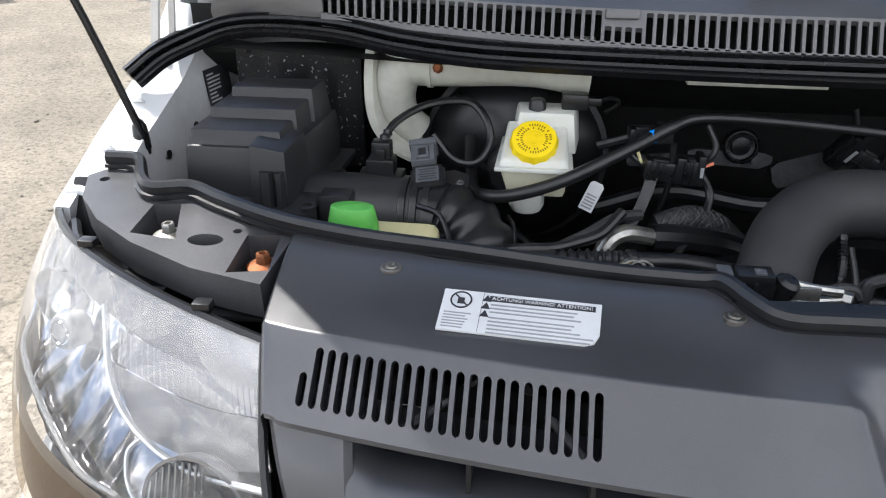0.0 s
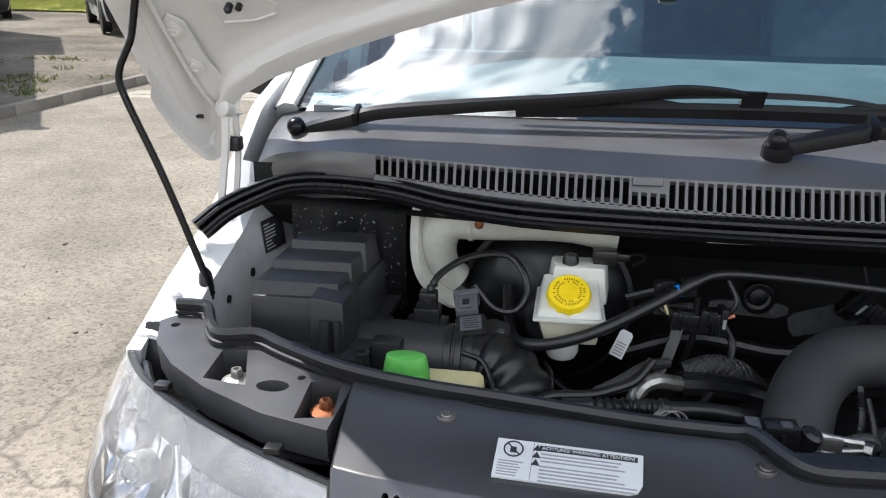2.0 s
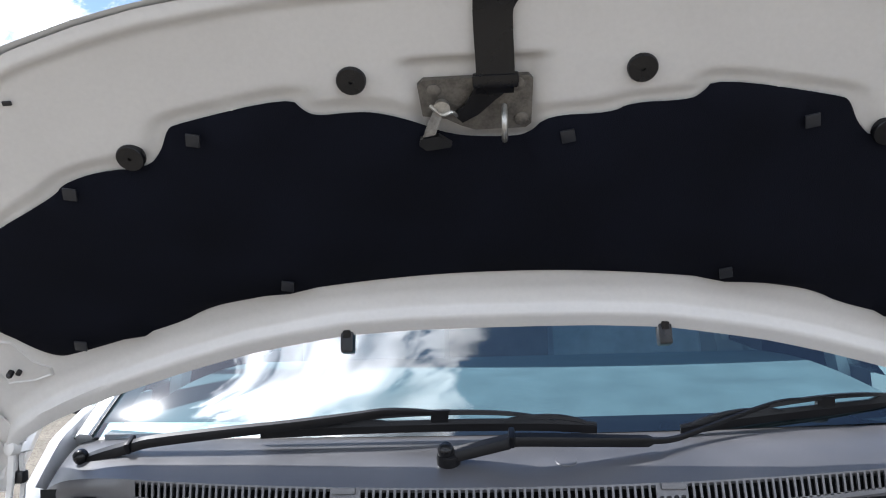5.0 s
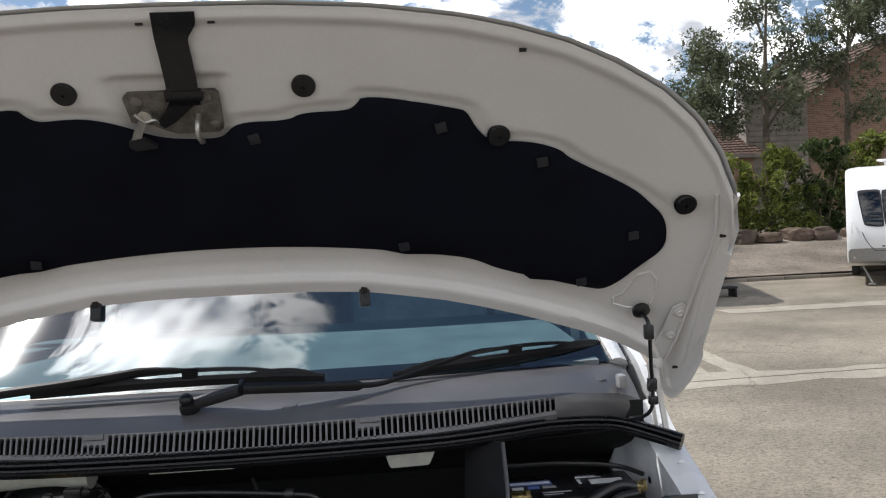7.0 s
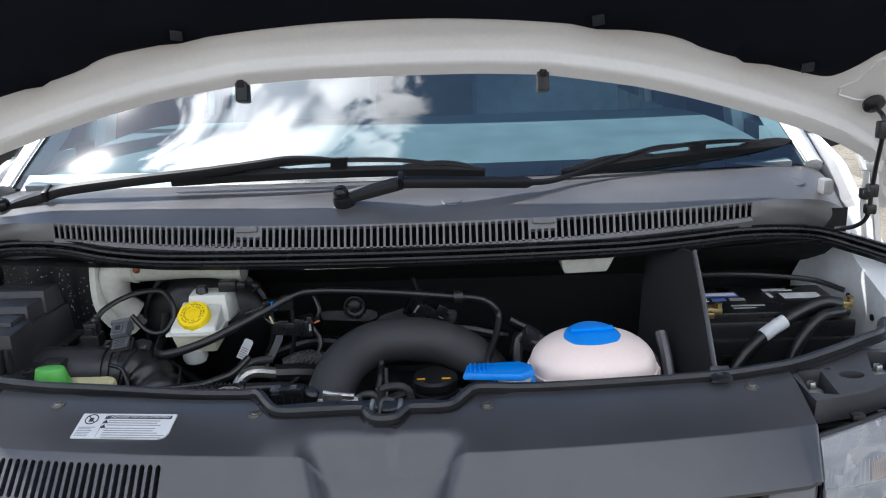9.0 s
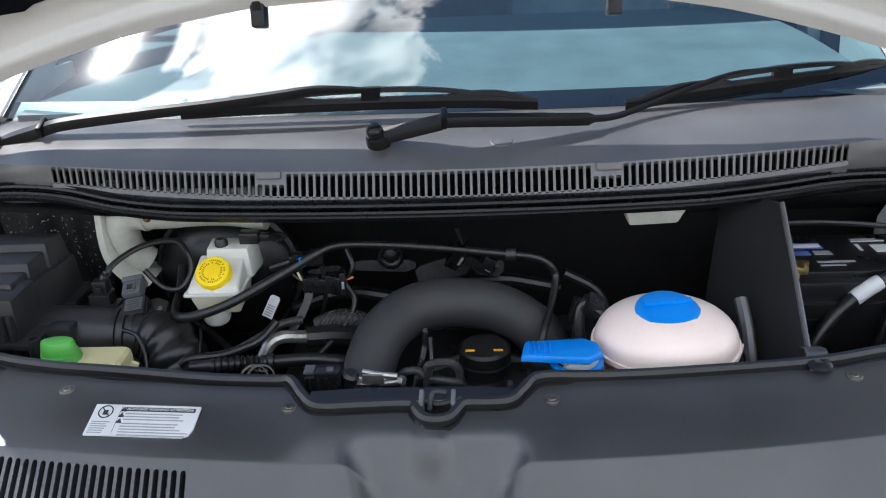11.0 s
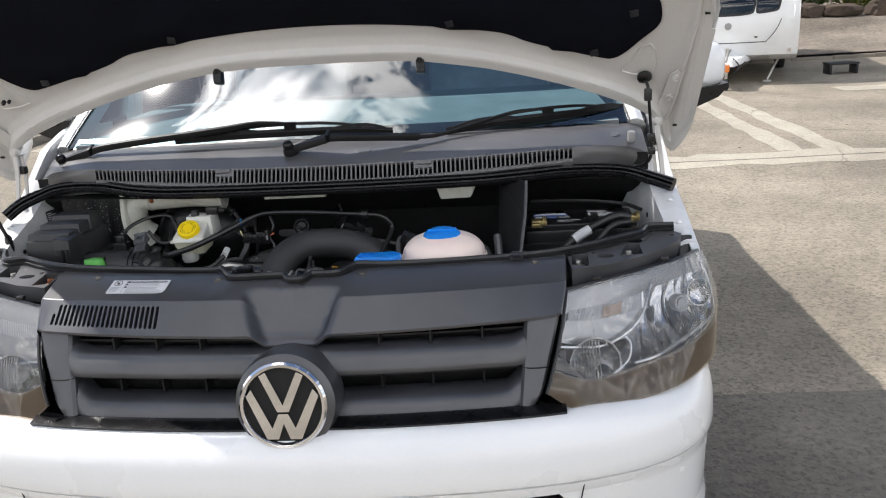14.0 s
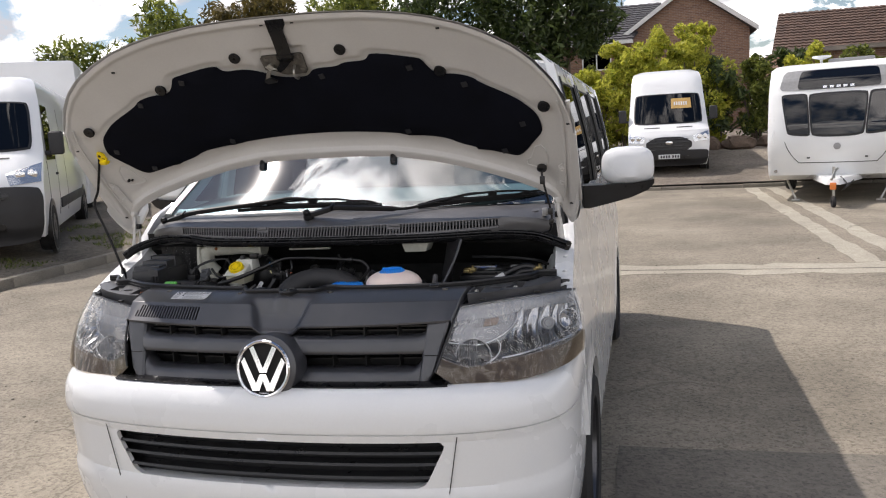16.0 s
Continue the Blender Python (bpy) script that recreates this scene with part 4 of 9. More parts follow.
# felt
bm = bmesh.new()
dense = []
for (x0, y0), (x1, y1) in zip(out_pts, out_pts[1:] + out_pts[:1]):
    n = max(1, int(math.hypot(x1 - x0, y1 - y0) / .03))
    dense += [(x0 + (x1 - x0) * k / n, y0 + (y1 - y0) * k / n) for k in range(n)]
tmp = bmesh.new()
vs = [tmp.verts.new((x, y, 0)) for x, y in dense]
tmp.faces.new(vs)
for k in range(-17, 18):
    bmesh.ops.bisect_plane(tmp, geom=tmp.verts[:] + tmp.edges[:] + tmp.faces[:], plane_co=(k * .05, 0, 0), plane_no=(1, 0, 0))
for k in range(1, 9):
    bmesh.ops.bisect_plane(tmp, geom=tmp.verts[:] + tmp.edges[:] + tmp.faces[:], plane_co=(0, k * .055, 0), plane_no=(0, 1, 0))
bmesh.ops.triangulate(tmp, faces=tmp.faces[:])
lay = {}
for v in tmp.verts:
    edge = any(e.is_boundary for e in v.link_edges)
    lay[v] = (bm.verts.new(bon(v.co.x, v.co.y, .004 if edge else .016 + .004 * noise.noise(Vector((v.co.x * 6, v.co.y * 6, 3))))))
for f in tmp.faces:
    bm.faces.new([lay[v] for v in f.verts])
tmp.free()
felt = part("felt_liner", bm, FELT, bonnet, "black felt sound liner with scalloped edge", sharp=80)
LR = Matrix((Vector((1, 0, 0)), EV, -EW)).transposed().to_4x4()
for u, v in ((-.62, .35), (-.43, .415), (.095, .385), (.42, .405), (.60, .34), (-.80, .17), (-.70, .06), (.70, .06), (.78, .19), (-.35, .13), (.35, .13)):
    bm = bmesh.new()
    box(bm, bon(u, v, .019), (.020, .020, .004), .0015, LR @ pose(0, 0, 0, 0, 0, 12 if u > 0 else -12))
    part("liner_clip", bm, PLUGDARK, bonnet)
# rubber buffers
for u, v in ((-.2, .484), (.19, .484), (-.525, .393), (.522, .386), (-.858, .277), (.860, .268)):
    bm = bmesh.new()
    lathe(bm, [(.0205, 0), (.0205, .008), (.0190, .0105), (.003, .0108), (.002, .008), (.001, .008)], Matrix.Translation(bon(u, v, .004)) @ EW.to_track_quat("Z", "Y").to_matrix().to_4x4(), 24)
    part("rubber_buffer", bm, GLOSS, bonnet, "round black rubber buffer")
# rear-lip hooks
for u in (-.267, .266):
    bm = bmesh.new()
    box(bm, bon(u, .006, .030), (.022, .030, .040), .004, pose(0, 0, 0, -14, 0, 0))
    box(bm, bon(u, .028, .022), (.014, .014, .03), .003)
    part("lip_hook", bm, GLOSS, bonnet, "black plastic hook on the rear lip")
# lock striker plate, catch and strap
bm = bmesh.new()
ob_pts = [(-.108, .420), (-.075, .414), (-.055, .402), (-.034, .394), (.036, .395), (.044, .402), (.046, .470), (.040, .477), (-.104, .476), (-.112, .468)]
loft(bm, [[bon(x, y, q) for x, y in ob_pts] for q in (-.004, .006)])
for u, v in ((-.09, .46), (.025, .465), (.030, .41), (-.045, .425)):
    lathe(bm, [(.011, 0), (.010, .0025), (.006, .004), (.001, .004)], Matrix.Translation(bon(u, v, .006)) @ EW.to_track_quat("Z", "Y").to_matrix().to_4x4(), 14)
latch = part("lock_plate", bm, LOCKSTEEL, bonnet, "bare steel lock plate with bolts")
bm = bmesh.new()
tube(bm, [bon(.006, .432, .006), bon(.006, .420, .030), bon(.006, .404, .034), bon(.006, .386, .022), bon(.006, .380, .012)], .0045, 8, 5)
part("striker", bm, STEEL, latch)
bm = bmesh.new()
loft(bm, [[bon(u - .009, v, w), bon(u + .009, v + .004, w), bon(u + .009, v + .004, w + .004), bon(u - .009, v, w + .004)] for u, v, w in ((-.080, .436, .008), (-.092, .416, .020), (-.099, .400, .028))])
lever = part("catch_lever", bm, LOCKSTEEL, latch, "greased steel catch lever")
bm = bmesh.new()
loft(bm, [[bon(u, v, q) for u, v in ((-.112, .398), (-.086, .402), (-.068, .388), (-.070, .383), (-.104, .379), (-.114, .388))] for q in (.024, .034)])
part("catch_tip", bm, BLACK, lever, "dark plastic catch tip")
bm = bmesh.new()
lathe(bm, [(.010, 0), (.010, .010), (.012, .011), (.012, .014), (.001, .015)], Matrix.Translation(bon(-.080, .437, .006)) @ EW.to_track_quat("Z", "Y").to_matrix().to_4x4(), 18)
tube(bm, [bon(-.096, .443, .018), bon(-.080, .430, .022), bon(-.066, .432, .020), bon(-.058, .420, .012)], .0028, 6, 5)
part("catch_spring", bm, STEEL, latch)
# strap: comes over the front edge, is folded through a holder and its tail lies over the plate
bm = bmesh.new()
sp = spline([bon(-.002, .625, .014), bon(-.006, .585, .012), bon(-.006, .545, .014), bon(-.005, .510, .020), bon(-.005, .485, .026), bon(-.006, .462, .024)], 5)
loft(bm, [[p + Vector((a + .016 * smooth((.25 - i / len(sp)) * 6) * (a > 0), 0, 0)) + EW * b for a, b in ((-.026, 0), (.025, 0), (.025, .003), (-.026, .003))] for i, p in enumerate(sp)])
strap = part("pull_strap", bm, GLOSS, bonnet, "black pull strap folded over the lock plate")
bm = bmesh.new()
loft(bm, [[bon(u, v, q) for u, v in ((-.030, .470), (.018, .466), (-.006, .446), (-.030, .424), (-.052, .412), (-.064, .424), (-.048, .440))] for q in (.010, .016)])
part("strap_tail", bm, GLOSS, strap)
bm = bmesh.new()
box(bm, bon(-.005, .482, .026), (.062, .020, .012), .004, LR)
part("strap_holder", bm, GLOSS, strap)
# hinge mounting plates and side ridges
for s in (-1, 1):
    bm = bmesh.new()
    loft(bm, [[bon(s * (u + (.893 - u) * o), v, q) for u, v in ((.912, .018), (.900, .030), (.884, .012), (.876, -.06), (.862, -.112), (.858, -.140), (.884, -.146), (.898, -.105), (.910, -.05))] for q, o in ((.006, 0), (.0092, 0), (.0098, .06))])
    part("hinge_plate", bm, UNDER, bonnet)
    bm = bmesh.new()
    tube(bm, [bon(s * u, v, .012) for u, v in ((.905, .30), (.918, .22), (.914, .10), (.908, .0), (.900, -.10), (.885, -.16))], .0032, 8, 5)
    part("side_ridge", bm, UNDER, bonnet)
    # folded hem of the outer skin along the side and round the rear corner
    bm = bmesh.new()
    hem = [(.930, .30), (.928, .20), (.926, .08), (.926, -.04), (.926, -.12), (.921, -.175), (.912, -.210)]
    q = spline([bon(s * u, v, .0) for u, v in hem], 5)
    loft(bm, [[p + Vector((s * a, 0, 0)) + EW * b for a, b in ((0, .002), (.004, .0125), (.010, .0130), (.016, .009), (.018, .0))] for p in q])
    part("hem", bm, UNDER, bonnet)
# small slots near the front edge
for u, v in ((-.65, .50), (-.05, .605), (.06, .605), (.55, .555), (.935, .21), (-.935, .21), (.918, -.155), (-.918, -.155)):
    bm = bmesh.new()
    box(bm, bon(u, v, .010), (.012, .006, .004), .001, LR)
    part("drain_slot", bm, BLACK, bonnet)
# yellow prop clip
CL = bon(-.862, .166, .018)
bm = bmesh.new()
cr = LR @ pose(0, 0, 0, 0, 0, -4) @ Matrix.Scale(.82, 4)
loft(bm, [[CL + cr @ Vector((x * f, y * f, z)) for x, y in ((-.020, .010), (-.012, .026), (.006, .026), (.020, .012), (.024, -.018), (-.016, -.018))] for z, f in ((.004, 1), (-.006, 1), (-.009, .86))])
box(bm, CL + cr @ Vector((.008, -.022, -.014)), (.034, .020, .024), .004, cr)
box(bm, CL + cr @ Vector((.026, -.026, -.010)), (.014, .010, .016), .002, cr)
clip = part("prop_clip", bm, YELLOW, bonnet, "bright yellow plastic prop clip")
bm = bmesh.new()
lathe(bm, [(.0055, 0), (.0055, .002), (.001, .002)], Matrix.Translation(CL + cr @ Vector((-.002, .010, -.009))) @ EW.to_track_quat("Z", "Y").to_matrix().to_4x4(), 16)
part("clip_hole", bm, BLACK, clip)
bm = bmesh.new()
box(bm, CL + cr @ Vector((.010, -.004, -.0094)), (.013, .0022, .001), 0, cr)
box(bm, CL + cr @ Vector((.0165, -.007, -.0094)), (.0022, .008, .001), 0, cr)
part("clip_mark", bm, BLACK, clip)
for s in (-1, 1):
    # hinge arms and bolts
    bm = bmesh.new()
    P = bon(s * .871, -.134, .026)
    q = spline([P, P + Vector((s * .002, -.004, -.05)), Vector((s * .878, .676, 1.295)), Vector((s * .886, .668, 1.225))], 5)
    loft(bm, [[p + Vector((a, b, 0)) for a, b in ((-.005, -.004), (.005, -.004), (.0065, 0), (.005, .004), (-.005, .004), (-.0065, 0))] for p in q])
    lathe(bm, [(.013, -.008), (.013, .008), (.009, .011), (.001, .012)], Matrix.Translation(P) @ pose(0, 0, 0, 80, 0, s * 20), 18)
    h = part("hinge_arm", bm, UNDER, bonnet, "white painted steel hinge arm")
    bm = bmesh.new()
    q = spline([P + Vector((-s * .012, .03, -.012)), Vector((s * .862, .690, 1.355)), Vector((s * .864, .694, 1.30)), Vector((s * .872, .690, 1.225))], 5)
    loft(bm, [[p + Vector((a, b, 0)) for a, b in ((-.004, -.003), (.004, -.003), (.005, 0), (.004, .003), (-.004, .003), (-.005, 0))] for p in q])
    part("rear_link", bm, UNDER, h)
    bm = bmesh.new()
    box(bm, (s * .866, .690, 1.318), (.020, .022, .022), .005)
    part("hinge_stop", bm, RUBBER, h)
    for u, v in ((.899, .004), (.893, -.062)):
        bm = bmesh.new()
        lathe(bm, [(.0135, 0), (.0130, .0015), (.0085, .002), (.0080, .0055), (.005, .006), (.004, .004), (.001, .004)], Matrix.Translation(bon(s * u, v, .0095)) @ EW.to_track_quat("Z", "Y").to_matrix().to_4x4(), 12)
        part("hinge_bolt", bm, UNDER, h)
    bm = bmesh.new()
    pts = [(s * .845, .075), (s * .830, .092), (s * .808, .080), (s * .790, .030), (s * .770, .012), (s * .772, -.006), (s * .800, -.012), (s * .842, -.006), (s * .850, .03)]
    loft(bm, [[bon(u * f + s * .81 * (1 - f), v * f + .035 * (1 - f), w) for u, v in pts] for f, w in ((1.04, .0), (1.0, .0032), (.96, .0034), (.92, .001))])
    part("pressed_boss", bm, UNDER, bonnet)
bm = bmesh.new()
lathe(bm, [(.0055, 0), (.0055, .010), (.003, .013), (.001, .013)], Matrix.Translation(bon(-.822, .026, .010)) @ EW.to_track_quat("Z", "Y").to_matrix().to_4x4(), 10)
lathe(bm, [(.0045, 0), (.0045, .008), (.001, .010)], Matrix.Translation(bon(-.810, .024, .010)) @ EW.to_track_quat("Z", "Y").to_matrix().to_4x4(), 10)
part("stud", bm, BLACK, bonnet)
# cable grommet with its lead down to the body
bm = bmesh.new()
lathe(bm, [(.018, -.002), (.018, .005), (.012, .010), (.001, .011)], Matrix.Translation(bon(.825, -.004, .012)) @ EW.to_track_quat("Z", "Y").to_matrix().to_4x4(), 20)
g = part("grommet", bm, RUBBER, bonnet, "black rubber grommet")
bm = bmesh.new()
tube(bm, [bon(.825, -.004, .02), Vector((.828, .585, 1.47)), Vector((.832, .59, 1.44)), Vector((.842, .62, 1.38)), Vector((.850, .64, 1.33)), Vector((.849, .645, 1.285)), Vector((.838, .665, 1.262)), Vector((.815, .69, 1.252))], .004, 8, 6)
part("cable", bm, RUBBER, g)
for p, z in (((.829, .587, 1.45), .03), ((.848, .636, 1.335), .024), ((.850, .64, 1.30), .018)):
    bm = bmesh.new()
    box(bm, p, (.018, .018, z), .004)
    part("cable_clamp", bm, BLACK, g)
# prop rod
bm = bmesh.new()
tube(bm, [(-.864, .566, 1.128), (-.872, .564, 1.16), (-.912, .558, 1.29), (-.945, .552, 1.382), (-.954, .551, 1.408), (-.957, .550, 1.424), (-.954, .550, 1.440), (-.944, .549, 1.458), (-.934, .547, 1.474), (-.928, .546, 1.492), (-.908, .534, 1.55), (-.888, .517, 1.597), (-.880, .509, 1.612)], .0049, 10, 4)
rod = part("prop_rod", bm, GLOSS, van, "black steel bonnet prop rod, cranked near the top")
bm = bmesh.new()
lathe(bm, [(.004, .03), (.009, .022), (.011, .0), (.010, -.016), (.001, -.02)], Matrix.Translation((-.873, .569, 1.135)), 14)
part("rod_boot", bm, RUBBER, rod)

# ---- scuttle panel and seal ----
scuttle = thing("scuttle_panel", (0, .7, 1.25), "grey-black plastic scuttle panel with slots below the windscreen", "scuttle panel")


def sc_top(x):
    c, a = x * x, max(0, abs(x) - SX)
    return Vector((x, .622 + .12 * c + .63 * a ** 1.6, 1.305 + .02 * c - .85 * a * a))


def sc_low(x):
    c, a = min(x * x, SX * SX), max(0, abs(x) - SX)
    return sc_top(x) + Vector((0, -.020 + .042 * c, -.039 + .022 * c - .05 * a))


def sc_glass(x):
    c = x * x
    return Vector((x, .812 + .115 * c, 1.347 - .012 * c))


SX, SE, CELLS = .652, .862, 110
TABS = (-.275, .263)
bm = bmesh.new()
slotted(bm, lambda u, v: sc_low(-SX + 2 * SX * u).lerp(sc_top(-SX + 2 * SX * u), v), CELLS, .05, .93, .66, (0, .004, -.006), end=.025, short=[((x - .024 + SX) / 2 / SX, (x + .024 + SX) / 2 / SX) for x in TABS])
loft(bm, [[sc_low(-SX + 2 * SX * k / CELLS) + Vector(o) for k in range(CELLS + 1)] for o in ((0, 0, 0), (0, -.004, -.006), (0, .0, -.02))], closed=False)
part("slot_band", bm, SCUTTLE, scuttle, "row of upright slots", sharp=40)


def sc_deck(u, v):
    x = (-1 + 2 * u) * SE
    p = sc_top(x).lerp(sc_glass(x), v)
    p.z += .010 * math.sin(math.pi * v) - .010 * max(0, (abs(x) - .80) / .062) ** 2
    return p


bm = bmesh.new()
sheet(bm, sc_deck, 140, 14)
part("deck", bm, SCUTTLE, scuttle, sharp=50)
# blind ends beyond the slots, with a skirt down behind the seal
for s in (-1, 1):
    bm = bmesh.new()

    def blind(u, v):
        x = s * (SX + (SE - SX) * u)
        hi = sc_deck(.5 + s * abs(x) / SE / 2, 0)
        lo = sc_low(x)
        if v < .25:
            return (lo + Vector((0, .012, -.040))).lerp(lo, v * 4)
        t = (v - .25) / .75
        return lo.lerp(hi, t) + Vector((0, -.004 * math.sin(math.pi * t) * smooth(u * 3), 0))
    sheet(bm, blind, 16, 12)
    part("blind_end", bm, SCUTTLE, scuttle, sharp=60)
    bm = bmesh.new()
    sheet(bm, lambda u, v: sc_deck(.5 + s * .5, u) + Vector((s * .010 * math.sin(v * math.pi / 2), 0, -.060 * v)), 12, 5)
    part("end_wall", bm, SCUTTLE, scuttle, sharp=60)
# moulded tabs, caps
for x in TABS:
    bm = bmesh.new()
    p = sc_top(x)
    box(bm, p + Vector((0, -.004, -.005)), (.040, .010, .012), .003, pose(0, 0, 0, -20, 0, 0))
    part("tab", bm, SCUTTLE, scuttle)
for x, y in ((.098, .69), (.768, .775)):
    bm = bmesh.new()
    lathe(bm, [(.019, -.006), (.019, -.0005), (.0175, .0008), (.001, .001)], Matrix.Translation((x, y, 1.329 - .002 * (x > .5))) @ pose(0, 0, 0, 14, 0, 0), 28)
    part("cap", bm, SCUTTLE, scuttle, "round blanking cap")
bm = bmesh.new()
box(bm, (.815, .745, 1.322), (.020, .030, .030), .006)
part("stop_block", bm, LAMPGREY, scuttle)

SEAL = [(-.905, .630, 1.200), (-.87, .662, 1.228), (-.82, .700, 1.247), (-.77, .708, 1.257), (-.70, .692, 1.263), (-.62, .668, 1.263), (-.54, .642, 1.255), (-.46, .622, 1.251), (-.38, .610, 1.250), (-.2, .597, 1.250), (0, .592, 1.250), (.2, .597, 1.250), (.38, .610, 1.250), (.46, .622, 1.251), (.54, .642, 1.252), (.62, .668, 1.252), (.70, .690, 1.247), (.77, .704, 1.239), (.82, .697, 1.230), (.87, .668, 1.218), (.908, .640, 1.208)]
seal = thing("bonnet_seal", (0, .6, 1.25), "black ribbed rubber weather seal along the scuttle panel", "rubber seal")


def strip(bm, path, prof):
    rings = []
    for i, p in enumerate(path):
        d = (path[min(i + 1, len(path) - 1)] - path[max(i - 1, 0)]).normalized()
        n = d.cross(Vector((0, .45, 1))).normalized()
        if n.y > 0:
            n = -n
        up = n.cross(d).normalized()
        if up.z < 0:
            up = -up
        rings.append([p + n * a + up * b for a, b in prof])
    loft(bm, rings)


q = spline(SEAL, 5)
bm = bmesh.new()
strip(bm, q, ((.009, .0155), (.0125, .0135), (.0105, .0115), (.0150, .0085), (.0152, .0045), (.0110, .0015), (-.012, .0005), (-.010, .013), (.002, .018)))
part("upper_bulb", bm, GLOSS, seal, sharp=45)
bm = bmesh.new()
strip(bm, q, ((.0105, .0003), (.0160, -.0025), (.0168, -.0065), (.0125, -.0085), (.0140, -.0125), (.008, -.018), (-.008, -.015), (-.012, .0003)))
part("lower_lip", bm, GLOSS, seal, sharp=45)
# ---- wipers ----


def wiper(name_pts, blade_pts, pivot, thick):
    w = thing("windscreen_wiper", pivot, "black windscreen wiper lying at the foot of the glass", "wiper", "windscreen wipers")
    bm = bmesh.new()
    lathe(bm, [(.020, -.03), (.021, .002), (.019, .008), (.013, .012), (.001, .013)], Matrix.Translation(pivot) @ pose(0, 0, 0, 20, 0, 0), 24)
    part("pivot_cap", bm, WIPER, w)
    bm = bmesh.new()
    lathe(bm, [(.0135, -.006), (.0145, .002), (.0125, .009), (.008, .013), (.001, .0145)], Matrix.Translation(Vector(name_pts[0]) + Vector((-.004, -.010, .010))) @ pose(0, 0, 0, 35, 0, 0), 20)
    part("nut_cover", bm, GLOSS, w, "round black nut cover")
    bm = bmesh.new()
    q = spline(name_pts, 6)
    n = len(q) - 1
    rings = []
    for i, p in enumerate(q):
        d = (q[min(i + 1, n)] - q[max(i - 1, 0)]).normalized()
        a = d.cross(Vector((0, -.45, .9))).normalized()
        up = a.cross(d)
        h = thick(i / n)
        f = min(1, h / .010)
        rings.append([p + a * x * h + up * z * f for x, z in ((-1, -.006), (1, -.006), (.8, .004), (.45, .009), (-.45, .009), (-.8, .004))])
    loft(bm, rings)
    part("arm", bm, WIPER, w, "satin black arm")
    bm = bmesh.new()
    k = q[int(n * .235)]
    box(bm, k + Vector((0, 0, .003)), (.010, .034, .022), .003, pose(0, 0, 0, 20, 0, 0))
    part("knuckle", bm, WIPER, w)
    bm = bmesh.new()
    tip = q[-1]
    q = spline(blade_pts, 8)
    n = len(q) - 1
    rings = []
    for i, p in enumerate(q):
        h = .0022 + .0018 * math.sin(math.pi * i / n) ** .5
        rings.append([p + Vector((0, a, b)) for a, b in ((-.006, -h), (-.004, h), (.004, h), (.006, -h))])
    loft(bm, rings)
    blade = part("blade", bm, WIPER, w, "black blade frame over its rubber")
    bm = bmesh.new()
    loft(bm, [[p + Vector((0, a, b)) for a, b in ((-.002, -.018), (.002, -.018), (.004, -.004), (-.004, -.004))] for p in q])
    part("rubber_strip", bm, WIPER, blade)
    # sprung bridges: one long bow over the middle, a short one at each end
    for lo, hi, rise in ((.20, .80, .017), (.04, .36, .009), (.64, .96, .009)):
        bm = bmesh.new()
        rings = []
        for k in range(15):
            t = lo + (hi - lo) * k / 14
            f = t * n
            p = q[int(f)].lerp(q[min(int(f) + 1, n)], f - int(f))
            b = rise * math.sin(math.pi * k / 14) ** .6
            g = .0018 + .0022 * math.sin(math.pi * k / 14)
            rings.append([p + Vector((0, a, b + c)) for a, c in ((-.0065, -g), (-.005, g), (.005, g), (.0065, -g))])
        loft(bm, rings)
        part("bridge", bm, WIPER, blade)
    # hook that takes the end of the arm
    bm = bmesh.new()
    near = min(q, key=lambda p: (p - tip).length)
    loft(bm, [[p + Vector((a, b, 0)) for a, b in ((-.016, -.007), (.016, -.007), (.016, .007), (-.016, .007))] for p in (near, near.lerp(tip, .5) + Vector((0, 0, .006)), tip + Vector((0, 0, .006)))])
    part("adaptor", bm, WIPER, blade)


wiper([(-.796, .786, 1.320), (-.755, .775, 1.335), (-.70, .768, 1.350), (-.655, .766, 1.360), (-.52, .762, 1.374), (-.40, .762, 1.384), (-.28, .765, 1.397), (-.22, .768, 1.404), (-.165, .774, 1.402), (-.12, .781, 1.396)],
      [(-.46, .790, 1.372), (-.30, .788, 1.377), (-.10, .788, 1.379), (.06, .791, 1.376), (.165, .796, 1.368)], (-.792, .788, 1.316), lambda t: .0150 if t < .22 else (.0135 - .010 * (t - .22) if t < .45 else .0110 - .0125 * (t - .45)))
wiper([(-.103, .690, 1.342), (-.05, .684, 1.355), (.0, .676, 1.368), (.02, .673, 1.371), (.13, .688, 1.364), (.24, .712, 1.355), (.285, .728, 1.353), (.325, .750, 1.358), (.42, .802, 1.376), (.50, .836, 1.391), (.55, .848, 1.394), (.60, .858, 1.391)],
      [(.315, .790, 1.362), (.45, .825, 1.372), (.60, .860, 1.378), (.75, .905, 1.380), (.85, .950, 1.376)], (-.103, .688, 1.338), lambda t: .016 if t < .22 else (.0135 - .014 * (t - .22) if t < .46 else .0078 - .0045 * t))
# ---- engine bay shell ----


def ledge_in(y):
    return Vector((lerp_table([(.44, .875), (.58, .864), (.66, .858), (.78, .848)], y), y, wing_top(y) - .004))


